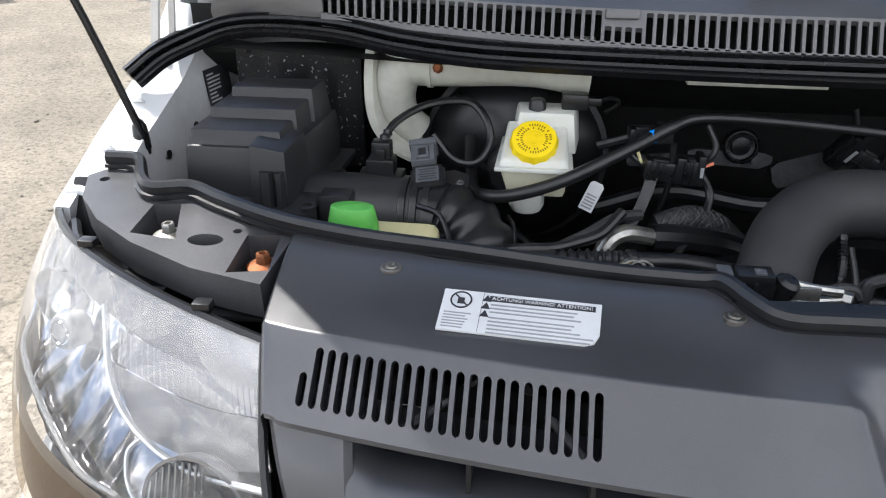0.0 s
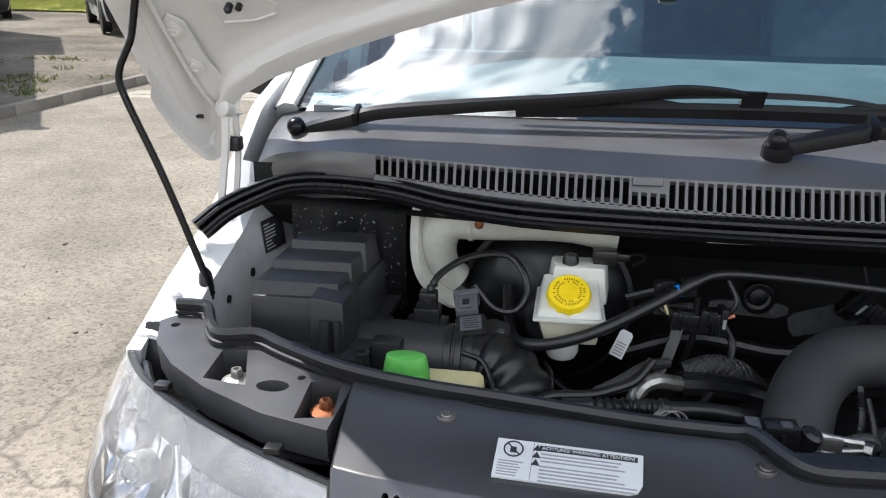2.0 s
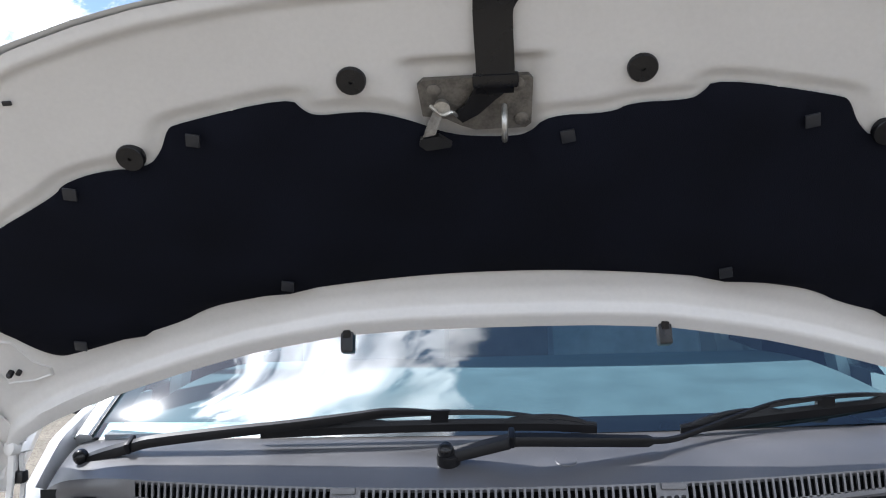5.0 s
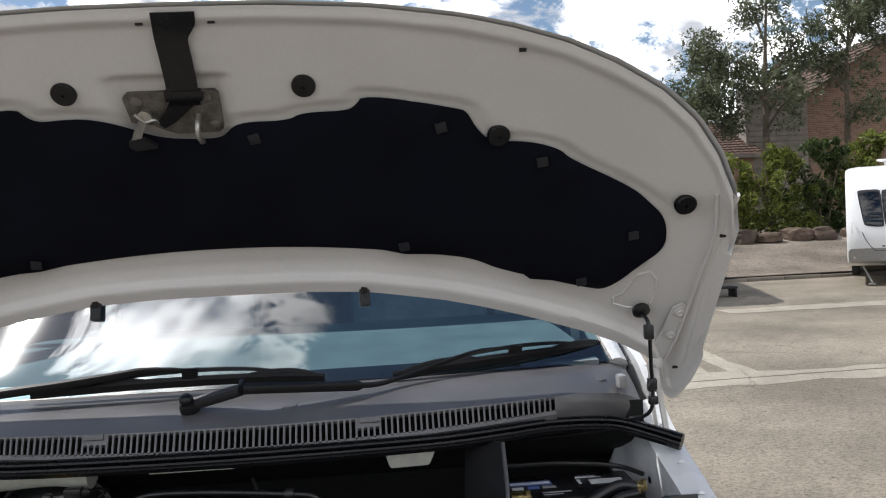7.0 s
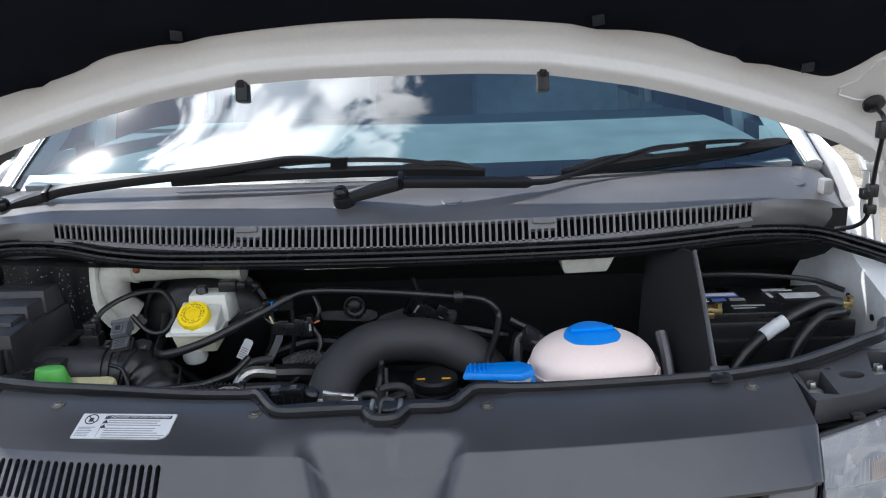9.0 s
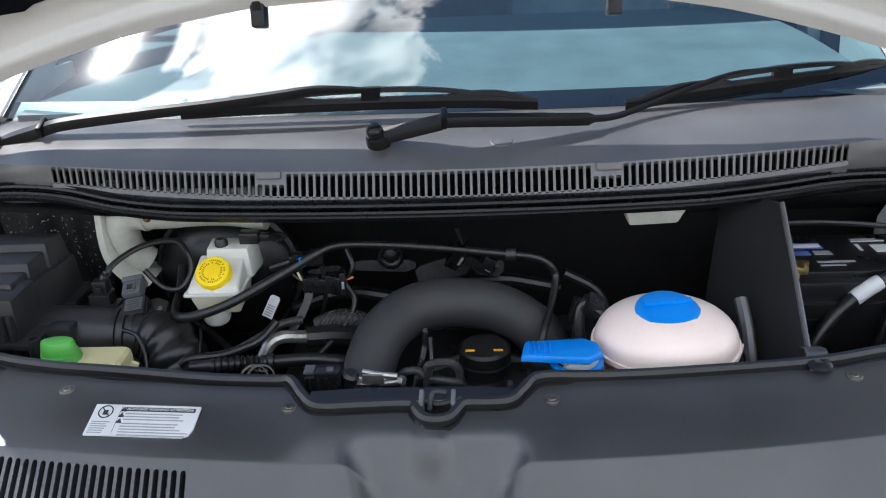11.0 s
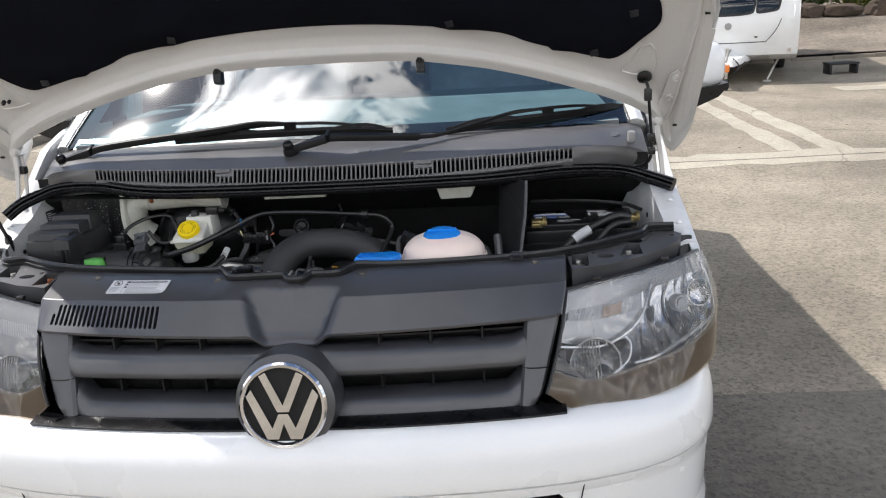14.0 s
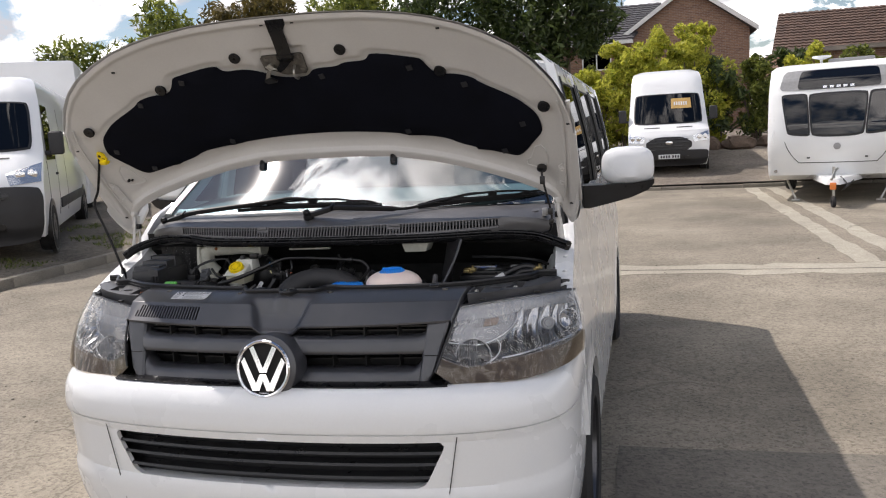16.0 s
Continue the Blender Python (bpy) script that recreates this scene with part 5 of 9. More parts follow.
for s in (-1, 1):
    bm = bmesh.new()

    def flange(u, v):
        y = .47 + .31 * u
        a = Vector((side_x(wing_top(y)) - .001, y, wing_top(y) + .0015))
        p = a.lerp(ledge_in(y), v)
        p.z += .005 * math.sin(math.pi * min(1, v * 1.4))
        return (s * p.x, p.y, p.z)
    sheet(bm, flange, 16, 6, (0, 0, -.006))
    fl = part("wing_flange", bm, WHITE, van, "white bolted wing flange")
    for y in (.535, .62, .70):
        bm = bmesh.new()
        p = Vector(flange((y - .47) / .31, .45))
        lathe(bm, [(.0085, -.002), (.0085, .0012), (.0055, .0018), (.0050, .0042), (.001, .0045)], Matrix.Translation(p) @ pose(0, 0, 0, -22, 0, 0), 10)
        part("flange_bolt", bm, WHITE, fl)
    bm = bmesh.new()

    def wall(u, v):
        y = .46 + .38 * u
        a = ledge_in(y)
        x = a.x - .012 * smooth(v * 2.2) - .03 * smooth((v - .45) * 4) - .006 * math.sin(u * 9) * v
        return (s * x, a.y, a.z - .30 * v)
    sheet(bm, wall, 14, 12)
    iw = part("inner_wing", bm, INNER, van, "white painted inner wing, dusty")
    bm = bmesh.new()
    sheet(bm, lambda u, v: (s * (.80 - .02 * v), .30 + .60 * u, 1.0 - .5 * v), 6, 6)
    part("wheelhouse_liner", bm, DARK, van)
    for y, z, r in ((.53, .055, .008), (.60, .05, .006), (.68, .07, .007)):
        bm = bmesh.new()
        p = ledge_in(y)
        lathe(bm, [(r, -.001), (r, .0012), (.001, .0012)], Matrix.Translation((s * (p.x - .008), y, p.z - z)) @ pose(0, 0, 0, 0, -s * 90, 0), 14)
        part("body_hole", bm, DARK, iw)
    # black block added in place of the dark gap between wing and lamp
    bm = bmesh.new()
    box(bm, (s * .905, .478, 1.075), (.035, .03, .085), .006, pose(0, 0, 0, -25, 0, 0))
    part("gap_block", bm, BLACK, van)
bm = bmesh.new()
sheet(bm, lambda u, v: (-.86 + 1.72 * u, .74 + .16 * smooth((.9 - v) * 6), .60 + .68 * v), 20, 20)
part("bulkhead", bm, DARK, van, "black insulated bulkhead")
# near-black sheet added under the seal, as dark as the shade there
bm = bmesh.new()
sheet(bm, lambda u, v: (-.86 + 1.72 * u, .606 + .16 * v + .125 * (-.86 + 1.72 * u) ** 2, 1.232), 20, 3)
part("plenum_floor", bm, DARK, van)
# near-black sheets closing the bay; the colour stands for its deep shade
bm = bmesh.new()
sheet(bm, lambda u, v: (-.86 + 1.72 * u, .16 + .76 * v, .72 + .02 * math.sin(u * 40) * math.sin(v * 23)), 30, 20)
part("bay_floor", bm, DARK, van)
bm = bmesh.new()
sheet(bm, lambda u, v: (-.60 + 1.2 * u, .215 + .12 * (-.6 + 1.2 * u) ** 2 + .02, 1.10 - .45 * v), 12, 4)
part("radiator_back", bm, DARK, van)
# identification sticker on the inner wing
bm = bmesh.new()
SM = Matrix.Translation((-.839, .752, 1.162)) @ Vector((.965, -.20, .12)).to_track_quat("Z", "Y").to_matrix().to_4x4()
loft(bm, [[SM @ Vector((x, y, z)) for x, y in ((-.030, -.026), (.030, -.026), (.030, .026), (-.030, .026))] for z in (0, .001)])
st = solo("data_sticker", bm, INK, "black data sticker with rows of pale print on the inner wing", "sticker")
bm = bmesh.new()
for k in range(8):
    w = .012 + .022 * rnd.random()
    loft(bm, [[SM @ Vector((-.026 + x * w, .018 - .0055 * k + y, z)) for x, y in ((0, -.0012), (1, -.0012), (1, .0012), (0, .0012))] for z in (.001, .0016)])
part("print_bar", bm, PAPER, st)

# insulation pad with random pale specks behind the air filter
PAD = material("speckled_pad", (0.010, 0.010, 0.011), 0.35, var=0.3, scale=30, fine=300, bump=0.5)
nd, ln = PAD.node_tree.nodes, PAD.node_tree.links
tc_, ns_, rp_, mx_ = nd.new("ShaderNodeTexCoord"), nd.new("ShaderNodeTexNoise"), nd.new("ShaderNodeValToRGB"), nd.new("ShaderNodeMix")
ns_.inputs["Scale"].default_value, ns_.inputs["Detail"].default_value = 170.0, 4.0
rp_.color_ramp.elements[0].position, rp_.color_ramp.elements[1].position = 0.63, 0.70
mx_.data_type = "RGBA"
mx_.inputs[6].default_value, mx_.inputs[7].default_value = (0.010, 0.010, 0.011, 1), (0.35, 0.35, 0.36, 1)
ln.new(tc_.outputs["Object"], ns_.inputs["Vector"])
ln.new(ns_.outputs["Fac"], rp_.inputs["Fac"])
ln.new(rp_.outputs["Color"], mx_.inputs[0])
ln.new(mx_.outputs[2], nd["Principled BSDF"].inputs["Base Color"])
bm = bmesh.new()
sheet(bm, lambda u, v: (-.80 + .18 * u, .735 + .006 * math.sin(u * 14), 1.05 + .19 * v), 12, 8, (0, .01, 0))
part("insulation_pad", bm, PAD, van, "black insulation pad with pale specks")

# ---- lamp carriers ----


def carrier_z(x, y):
    return (x, y, 1.094 + .07 * y)


for s in (-1, 1):
    car = thing("lamp_carrier", (s * .75, .36, 1.07), "grey-black plastic lamp carrier panel with bolt wells", "carrier panel", "lamp carriers")
    edge = [(.606, .362), (.612, .268), (.69, .288), (.771, .328), (.83, .370), (.872, .418), (.893, .470), (.878, .488), (.836, .488), (.806, .440), (.784, .416), (.744, .424), (.70, .398), (.66, .376)]
    h1 = [(.782, .408), (.752, .413), (.726, .338), (.780, .346)]
    h2 = [(.655, .355), (.620, .359), (.612, .292), (.652, .284)]
    oval = ring_pts((.695, .341), .019, 18, 1.0, .62)
    dot = ring_pts((.668, .362), .005, 10)
    dot2 = ring_pts((.868, .462), .006, 10)
    bm = bmesh.new()
    plate(bm, [(s * x, y) for x, y in edge], [[(s * x, y) for x, y in h] for h in (h1, h2, oval, dot, dot2)], carrier_z, (0, .004, -.040))
    body = part("panel", bm, CARRIER, car, sharp=30)
    for (bx, by, bz), rusty in (((.752, .376, 1.104), False), ((.630, .328, 1.101), s < 0)):
        # near-black floor puts the shade of the well into its colour
        bm = bmesh.new()
        box(bm, (s * bx, by, bz - .035), (.085, .10, .004))
        part("well_floor", bm, DARK, car)
        bm = bmesh.new()
        M = Matrix.Translation((s * bx, by, bz - .026))
        lathe(bm, [(.014, 0), (.014, .018), (.010, .019), (.010, .022), (.017, .023), (.018, .025), (.012, .028), (.0075, .029)], M, 20)
        bolt = part("bolt", bm, RUST if rusty else STEEL, car, "rust-brown flange bolt" if rusty else "silvery flange bolt")
        bm = bmesh.new()
        lathe(bm, [(.0075, .028), (.0075, .037), (.006, .039), (.004, .039), (.004, .034), (.001, .034)], M, 6)
        part("bolt_head", bm, RUST if rusty else STEEL, bolt)
    # front channel with a bright edge above the lens
    bm = bmesh.new()
    tube(bm, [(s * x, y - .006, z - .014) for x, y, z in ((.60, .245, 1.075), (.69, .272, 1.088), (.78, .318, 1.094), (.855, .376, 1.096), (.90, .44, 1.094))], .007, 8, 6)
    part("channel", bm, BLACK, car)
    bm = bmesh.new()
    tube(bm, [(s * x, y - .012, z - .006) for x, y, z in ((.61, .248, 1.078), (.69, .272, 1.089), (.78, .318, 1.095), (.855, .376, 1.098))], .0018, 6, 6)
    part("edge_strip", bm, STEEL, car)

# ---- front seal ----
FSEAL = [(-.878, .492), (-.842, .492), (-.828, .478), (-.808, .440), (-.786, .420), (-.744, .427), (-.70, .403), (-.618, .364), (-.53, .342), (-.438, .329), (-.30, .308), (-.215, .302), (-.190, .292), (-.170, .262), (-.148, .240), (-.10, .240), (-.036, .242), (-.026, .232), (-.016, .216), (0, .211), (.016, .216), (.026, .232), (.036, .242), (.07, .242), (.092, .247), (.108, .268), (.130, .292), (.20, .300), (.30, .304), (.475, .320), (.56, .338), (.618, .356), (.70, .398), (.744, .424), (.79, .45), (.806, .478), (.822, .492), (.878, .492)]
bm = bmesh.new()
q = spline([(x, y, 1.100 + .065 * y + .008 + .006 * (abs(x) < .2)) for x, y in FSEAL], 4)
rings = []
for i, p in enumerate(q):
    d = (q[min(i + 1, len(q) - 1)] - q[max(i - 1, 0)]).normalized()
    n = Vector((d.y, -d.x, 0))
    rings.append([p + n * a + Vector((0, 0, b)) for a, b in ((.006, .0), (.0065, .005), (.003, .010), (-.003, .010), (-.0065, .005), (-.006, -.010), (.004, -.012))])
loft(bm, rings)
fs = thing("front_seal", (0, .3, 1.1), "black rubber edge seal along the grille cover", "rubber seal")
part("bead", bm, RUBBER, fs, sharp=40)
bm = bmesh.new()
rings = []
for i, p in enumerate(q):
    d = (q[min(i + 1, len(q) - 1)] - q[max(i - 1, 0)]).normalized()
    n = Vector((d.y, -d.x, 0))
    rings.append([p + n * a + Vector((0, 0, b)) for a, b in ((.0062, -.003), (.0095, -.004), (.0095, -.008), (.005, -.009))])
loft(bm, rings)
part("gripping_lip", bm, BLACK, fs, sharp=40)

# ---- lock catch in the middle ----
lock = thing("bonnet_lock", (0, .25, 1.08), "zinc steel bonnet lock catch in a dark slot", "lock")
bm = bmesh.new()
for x in (-.020, .020):
    box(bm, (x, .255, 1.108), (.006, .035, .05), .001)
box(bm, (0, .272, 1.09), (.07, .006, .05), .001)
part("lock_frame", bm, STEEL, lock)
bm = bmesh.new()
tube(bm, [(-.025, .262, 1.128), (0, .258, 1.120), (.03, .262, 1.126)], .004, 8, 4)
tube(bm, [(-.01, .25, 1.118), (-.005, .262, 1.135), (.012, .262, 1.135)], .0035, 8, 4)
part("catch", bm, SMOKE, lock)
bm = bmesh.new()
loft(bm, [[(x, .275, z), (x, .305, z + .002), (x, .305, z - .004), (x, .275, z - .004)] for x, z in ((-.17, 1.108), (-.10, 1.112), (.06, 1.112), (.10, 1.106))])
part("crossmember", bm, BLACK, lock)

# ---- air filter box ----
ab = thing("air_filter_box", (-.71, .55, .95), "dark grey ribbed plastic air filter housing beside the inner wing", "air filter")


def hull(bm, low, top, z0, z1, bevel):
    a = [(x, y, z0) for x, y in low]
    b = [(x, y, z1) for x, y in top]
    vs = loft(bm, [a, b])
    es = list({e for r in vs for v in r for e in v.link_edges})
    bmesh.ops.bevel(bm, geom=es, offset=bevel, segments=2, affect="EDGES", profile=.6)


bm = bmesh.new()
hull(bm, [(-.785, .468), (-.628, .468), (-.620, .655), (-.785, .655)], [(-.774, .484), (-.648, .484), (-.632, .648), (-.768, .648)], .93, 1.166, .007)
part("housing", bm, AIRBOX, ab)
for y0, z1, xl, xr in ((.482, 1.182, -.773, -.655), (.530, 1.194, -.766, -.650), (.580, 1.206, -.757, -.643)):
    bm = bmesh.new()
    hull(bm, [(xl, y0), (xr, y0 + .004), (xr + .006, .648), (xl + .004, .648)], [(xl + .004, y0 + .014), (xr - .006, y0 + .016), (xr - .002, .642), (xl + .007, .642)], 1.150, z1, .003)
    part("lid_step", bm, AIRBOX, ab)
bm = bmesh.new()
vs = loft(bm, [[(-.692, .450, .96), (-.640, .450, .96), (-.632, .56, .96), (-.692, .56, .96)], [(-.688, .464, 1.176), (-.646, .464, 1.170), (-.642, .53, 1.174), (-.688, .53, 1.180)]])
bmesh.ops.bevel(bm, geom=list({e for r_ in vs for v in r_ for e in v.link_edges}), offset=.004, segments=2, affect="EDGES", profile=.6)
part("front_block", bm, AIRBOX, ab)
for x, w in ((-.668, .008), (-.652, .005)):
    bm = bmesh.new()
    loft(bm, [[(x - w, .452 + o, z), (x - w * .6, .446 + o, z), (x + w * .6, .446 + o, z), (x + w, .452 + o, z)] for z, o in ((.98, -.001), (1.10, .004), (1.148, .007))])
    part("rib", bm, AIRBOX, ab)
bm = bmesh.new()
box(bm, (-.742, .470, 1.085), (.075, .012, .006), .002)
part("rib", bm, AIRBOX, ab)
bm = bmesh.new()
hull(bm, [(-.792, .452), (-.618, .440), (-.612, .66), (-.792, .66)], [(-.792, .452), (-.618, .440), (-.612, .66), (-.792, .66)], 1.098, 1.106, .002)
part("split_flange", bm, AIRBOX, ab)
for x, y in ((-.755, .448), (-.715, .446), (-.62, .452), (-.612, .56)):
    bm = bmesh.new()
    lathe(bm, [(.010, -.03), (.010, .012), (.006, .013), (.006, .004), (.001, .004)], Matrix.Translation((x, y, 1.10)), 14)
    part("screw_post", bm, AIRBOX, ab)

# ---- intake tract with its sensors ----
it = thing("intake_tract", (-.52, .53, 1.0), "black ribbed intake tract with sensor plugs and clamps", "intake pipe")
bm = bmesh.new()
tube(bm, [(-.640, .535, 1.070), (-.585, .535, 1.070), (-.53, .533, 1.068), (-.485, .530, 1.066)], .048, 24, 4)
part("sensor_tube", bm, AIRBOX, it)
bm = bmesh.new()
box(bm, (-.597, .495, 1.085), (.040, .03, .055), .006)
part("tube_boss", bm, AIRBOX, it)
for x, r in ((-.520, .0515), (-.506, .0525), (-.492, .0515)):
    bm = bmesh.new()
    lathe(bm, [(r - .004, -.005), (r, -.004), (r, .004), (r - .004, .005)], Matrix.Translation((x, .532, 1.067)) @ pose(0, 0, 0, 0, 90, 0), 28)
    part("clamp", bm, RUBBER, it)
bm = bmesh.new()
tube(bm, [(-.49, .53, 1.066), (-.455, .520, 1.060), (-.425, .495, 1.035), (-.412, .470, .99), (-.41, .455, .93)], .05, 24, 24, radii=lambda t: .050 + .0030 * math.sin(t * 44) * (t > .12))
part("bellows", bm, RUBBER, it, "corrugated rubber elbow")
bm = bmesh.new()
tube(bm, [(-.505, .47, 1.03), (-.49, .45, 1.06), (-.47, .44, 1.07), (-.455, .43, 1.02)], .011, 10, 6)
part("breather_hose", bm, RUBBER, it)
bm = bmesh.new()
box(bm, (-.555, .556, 1.106), (.056, .036, .020), .003)
box(bm, (-.555, .560, 1.124), (.034, .028, .020), .002)
part("air_sensor", bm, BLACK, it)
bm = bmesh.new()
box(bm, (-.555, .564, 1.142), (.024, .020, .024), .003)
box(bm, (-.555, .552, 1.140), (.012, .006, .014), .001)
part("sensor_plug", bm, BLACK, it)
bm = bmesh.new()
tube(bm, [(-.555, .566, 1.150), (-.550, .578, 1.160)], .006, 8, 8, radii=lambda t: .006 + .001 * math.sin(t * 40))
part("boot", bm, RUBBER, it)
SN = Matrix.Translation((-.490, .540, 1.106)) @ pose(0, 0, 0, 24, -8, 6)


def on_sensor(x, y, z):
    return SN @ Vector((x, y, z))


SR = SN.to_quaternion().to_matrix().to_4x4()
bm = bmesh.new()
plate(bm, [(-.043, -.012), (-.030, -.022), (.020, -.020), (.046, -.012), (.048, .008), (.030, .020), (-.026, .018), (-.042, .006)], [ring_pts((-.033, -.006), .0045, 10), ring_pts((.036, -.003), .0045, 10)], lambda x, y: on_sensor(x, y, .004), tuple(SR @ Vector((0, 0, -.010))))
part("sensor_flange", bm, BLACK, it)
bm = bmesh.new()
box(bm, on_sensor(-.002, .000, .012), (.036, .036, .016), .002, SR)
for k in range(5):
    box(bm, on_sensor(-.016 + .007 * k, -.020, .010), (.003, .006, .012), .0008, SR)
for k in (-.021, .017):
    box(bm, on_sensor(k, .0, .012), (.004, .030, .010), .0008, SR)
part("pressure_sensor", bm, BLACK, it)
bm = bmesh.new()
box(bm, on_sensor(-.002, .002, .0204), (.028, .024, .0012), 0, SR)
part("sensor_label", bm, PLUGGREY, it)
bm = bmesh.new()
for k in range(5):
    box(bm, on_sensor(-.002, -.006 + .004 * k, .0212), (.022 - .004 * (k % 2), .0014, .0006), 0, SR)
part("print_bar", bm, INK, it)
bm = bmesh.new()
box(bm, on_sensor(-.006, .036, .018), (.030, .036, .022), .003, SR)
box(bm, on_sensor(-.006, .030, .030), (.016, .020, .006), .0015, SR)
box(bm, on_sensor(-.006, .050, .018), (.034, .010, .026), .002, SR)
gp = part("sensor_plug", bm, PLUGGREY, it, "grey sensor plug")
bm = bmesh.new()
box(bm, on_sensor(-.006, .029, .0335), (.009, .010, .001), 0, SR)
box(bm, on_sensor(-.006, .018, .0), (.024, .004, .022), 0, SR)
part("plug_recess", bm, BLACK, gp)
for x in (-.033, .036):
    bm = bmesh.new()
    lathe(bm, [(.0055, 0), (.0055, .003), (.003, .004), (.001, .003)], Matrix.Translation(on_sensor(x, -.005, .004)) @ SR, 10)
    part("screw", bm, SMOKE, it)
# cable ties and leads slung over the elbow
for pts, rr in (([(-.500, .495, 1.10), (-.470, .478, 1.095), (-.455, .450, 1.06), (-.462, .430, 1.02)], .0035), ([(-.425, .545, 1.085), (-.418, .515, 1.085), (-.425, .48, 1.06), (-.44, .455, 1.02)], .003), ([(-.395, .535, 1.075), (-.385, .50, 1.07), (-.39, .465, 1.03)], .0025)):
    bm = bmesh.new()
    tube(bm, pts, rr, 8, 6)
    part("lead", bm, RUBBER, it)
# wiring loops
for pts, r in (([(-.556, .575, 1.145), (-.545, .60, 1.165), (-.51, .64, 1.178), (-.46, .655, 1.180), (-.435, .64, 1.165), (-.425, .62, 1.14), (-.44, .60, 1.118), (-.47, .60, 1.120), (-.498, .605, 1.150)], .005),
               ([(-.44, .60, 1.118), (-.43, .61, 1.10), (-.44, .64, 1.05)], .005)):
    bm = bmesh.new()
    tube(bm, pts, r, 8, 8)
    solo("wiring_loom", bm, RUBBER, "black taped wiring loom looping between sensors", "cable", "engine wiring")

# ---- steering fluid bottle ----
ps = thing("steering_fluid_bottle", (-.52, .41, 1.0), "cream plastic steering fluid bottle with a green cap", "fluid bottle")
bm = bmesh.new()
box(bm, (-.515, .410, 1.055), (.100, .070, .10), .014, seg=3)
part("bottle", bm, CREAM, ps)
bm = bmesh.new()
hull(bm, ring_pts((-.555, .405), .031, 12), ring_pts((-.555, .405), .026, 12), 1.098, 1.118, .002)
cap = part("cap", bm, GREEN, ps, "bright green faceted cap")
bm = bmesh.new()
hull(bm, ring_pts((-.555, .405), .029, 16, 1.0, .72), ring_pts((-.555, .405), .024, 16, 1.0, .55), 1.112, 1.137, .003)
part("cap_grip", bm, GREEN, cap)
bm = bmesh.new()
box(bm, (-.452, .40, 1.085), (.012, .006, .035), .002, pose(0, 0, 0, 0, 25, 0))
part("tie", bm, CREAM, ps)

# ---- brake fluid reservoir ----
br = thing("brake_fluid_reservoir", (-.365, .6, 1.03), "milky plastic brake fluid reservoir with a yellow screw cap", "fluid reservoir")
bm = bmesh.new()
vs = loft(bm, [[(-.414, .541, 1.132), (-.320, .541, 1.132), (-.322, .655, 1.132), (-.412, .655, 1.132)], [(-.410, .546, 1.143), (-.324, .546, 1.143), (-.327, .618, 1.172), (-.406, .618, 1.172)]])
bmesh.ops.bevel(bm, geom=list({e for r_ in vs for v in r_ for e in v.link_edges}), offset=.005, segments=3, affect="EDGES", profile=.6)
hull(bm, [(-.398, .605), (-.312, .605), (-.306, .668), (-.404, .668)], [(-.392, .612), (-.318, .612), (-.312, .664), (-.396, .664)], 1.13, 1.186, .006)
part("upper_shell", bm, MILKY, br)
bm = bmesh.new()
hull(bm, [(-.418, .536), (-.316, .536), (-.318, .66), (-.416, .66)], [(-.418, .536), (-.316, .536), (-.318, .66), (-.416, .66)], 1.128, 1.134, .002)
part("seam", bm, MILKY, br)
bm = bmesh.new()
hull(bm, [(-.400, .548), (-.325, .548), (-.330, .64), (-.405, .64)], [(-.412, .542), (-.322, .542), (-.325, .65), (-.412, .65)], 1.090, 1.129, .008)
part("lower_shell", bm, MILKLOW, br, "cream-tinged lower shell")
bm = bmesh.new()
lathe(bm, [(.001, -.02), (.020, -.018), (.024, -.010), (.024, .012), (.001, .012)], Matrix.Translation((-.375, .565, 1.084)), 20)
part("sump", bm, MILKY, br)
CM = Matrix.Translation((-.369, .566, 1.160)) @ pose(0, 0, 0, 36, 0, 0)
bm = bmesh.new()
prof = [(.0305, -.014), (.0305, .004), (.0285, .008), (.024, .0085)]
n = 48
loft(bm, [[CM @ Vector(((r + .0012 * (k % 4 < 2) * (i < 2)) * math.cos(2 * math.pi * k / n), (r + .0012 * (k % 4 < 2) * (i < 2)) * math.sin(2 * math.pi * k / n), z)) for k in range(n)] for i, (r, z) in enumerate(prof + [(.001, .0085)])])
cap = part("cap", bm, YELLOW, br, "yellow cap with raised print rings")
bm = bmesh.new()
for r in (.004, .0075, .011):
    lathe(bm, [(r - .0008, .0085), (r - .0006, .0094), (r + .0006, .0094), (r + .0008, .0085)], CM, 28)
part("raised_ring", bm, YELLOW, cap)
OCHRE = material("ochre_print", (0.22, 0.14, 0.003), 0.5, var=0.1)
bm = bmesh.new()
for r, num in ((.0165, 30), (.0215, 40)):
    for k in range(num):
        if rnd.random() < .22:
            continue
        a = 2 * math.pi * k / num
        box(bm, CM @ Vector((r * math.cos(a), r * math.sin(a), .0086)), (.0032, .0016, .0008), 0, CM.to_quaternion().to_matrix().to_4x4() @ pose(0, 0, 0, 0, 0, math.degrees(a)))
part("print_ring", bm, OCHRE, cap)
bm = bmesh.new()
lathe(bm, [(.012, -.01), (.012, .010), (.009, .016), (.001, .017)], Matrix.Translation((-.368, .628, 1.184)), 16)
part("stopper", bm, BLACK, br)
bm = bmesh.new()
box(bm, (-.318, .640, 1.196), (.036, .024, .022), .004)
box(bm, (-.292, .640, 1.196), (.020, .014, .012), .003)
tube(bm, [(-.286, .640, 1.196), (-.268, .645, 1.200), (-.258, .655, 1.190), (-.275, .66, 1.175)], .003, 6, 5)
part("level_sensor", bm, BLACK, br)
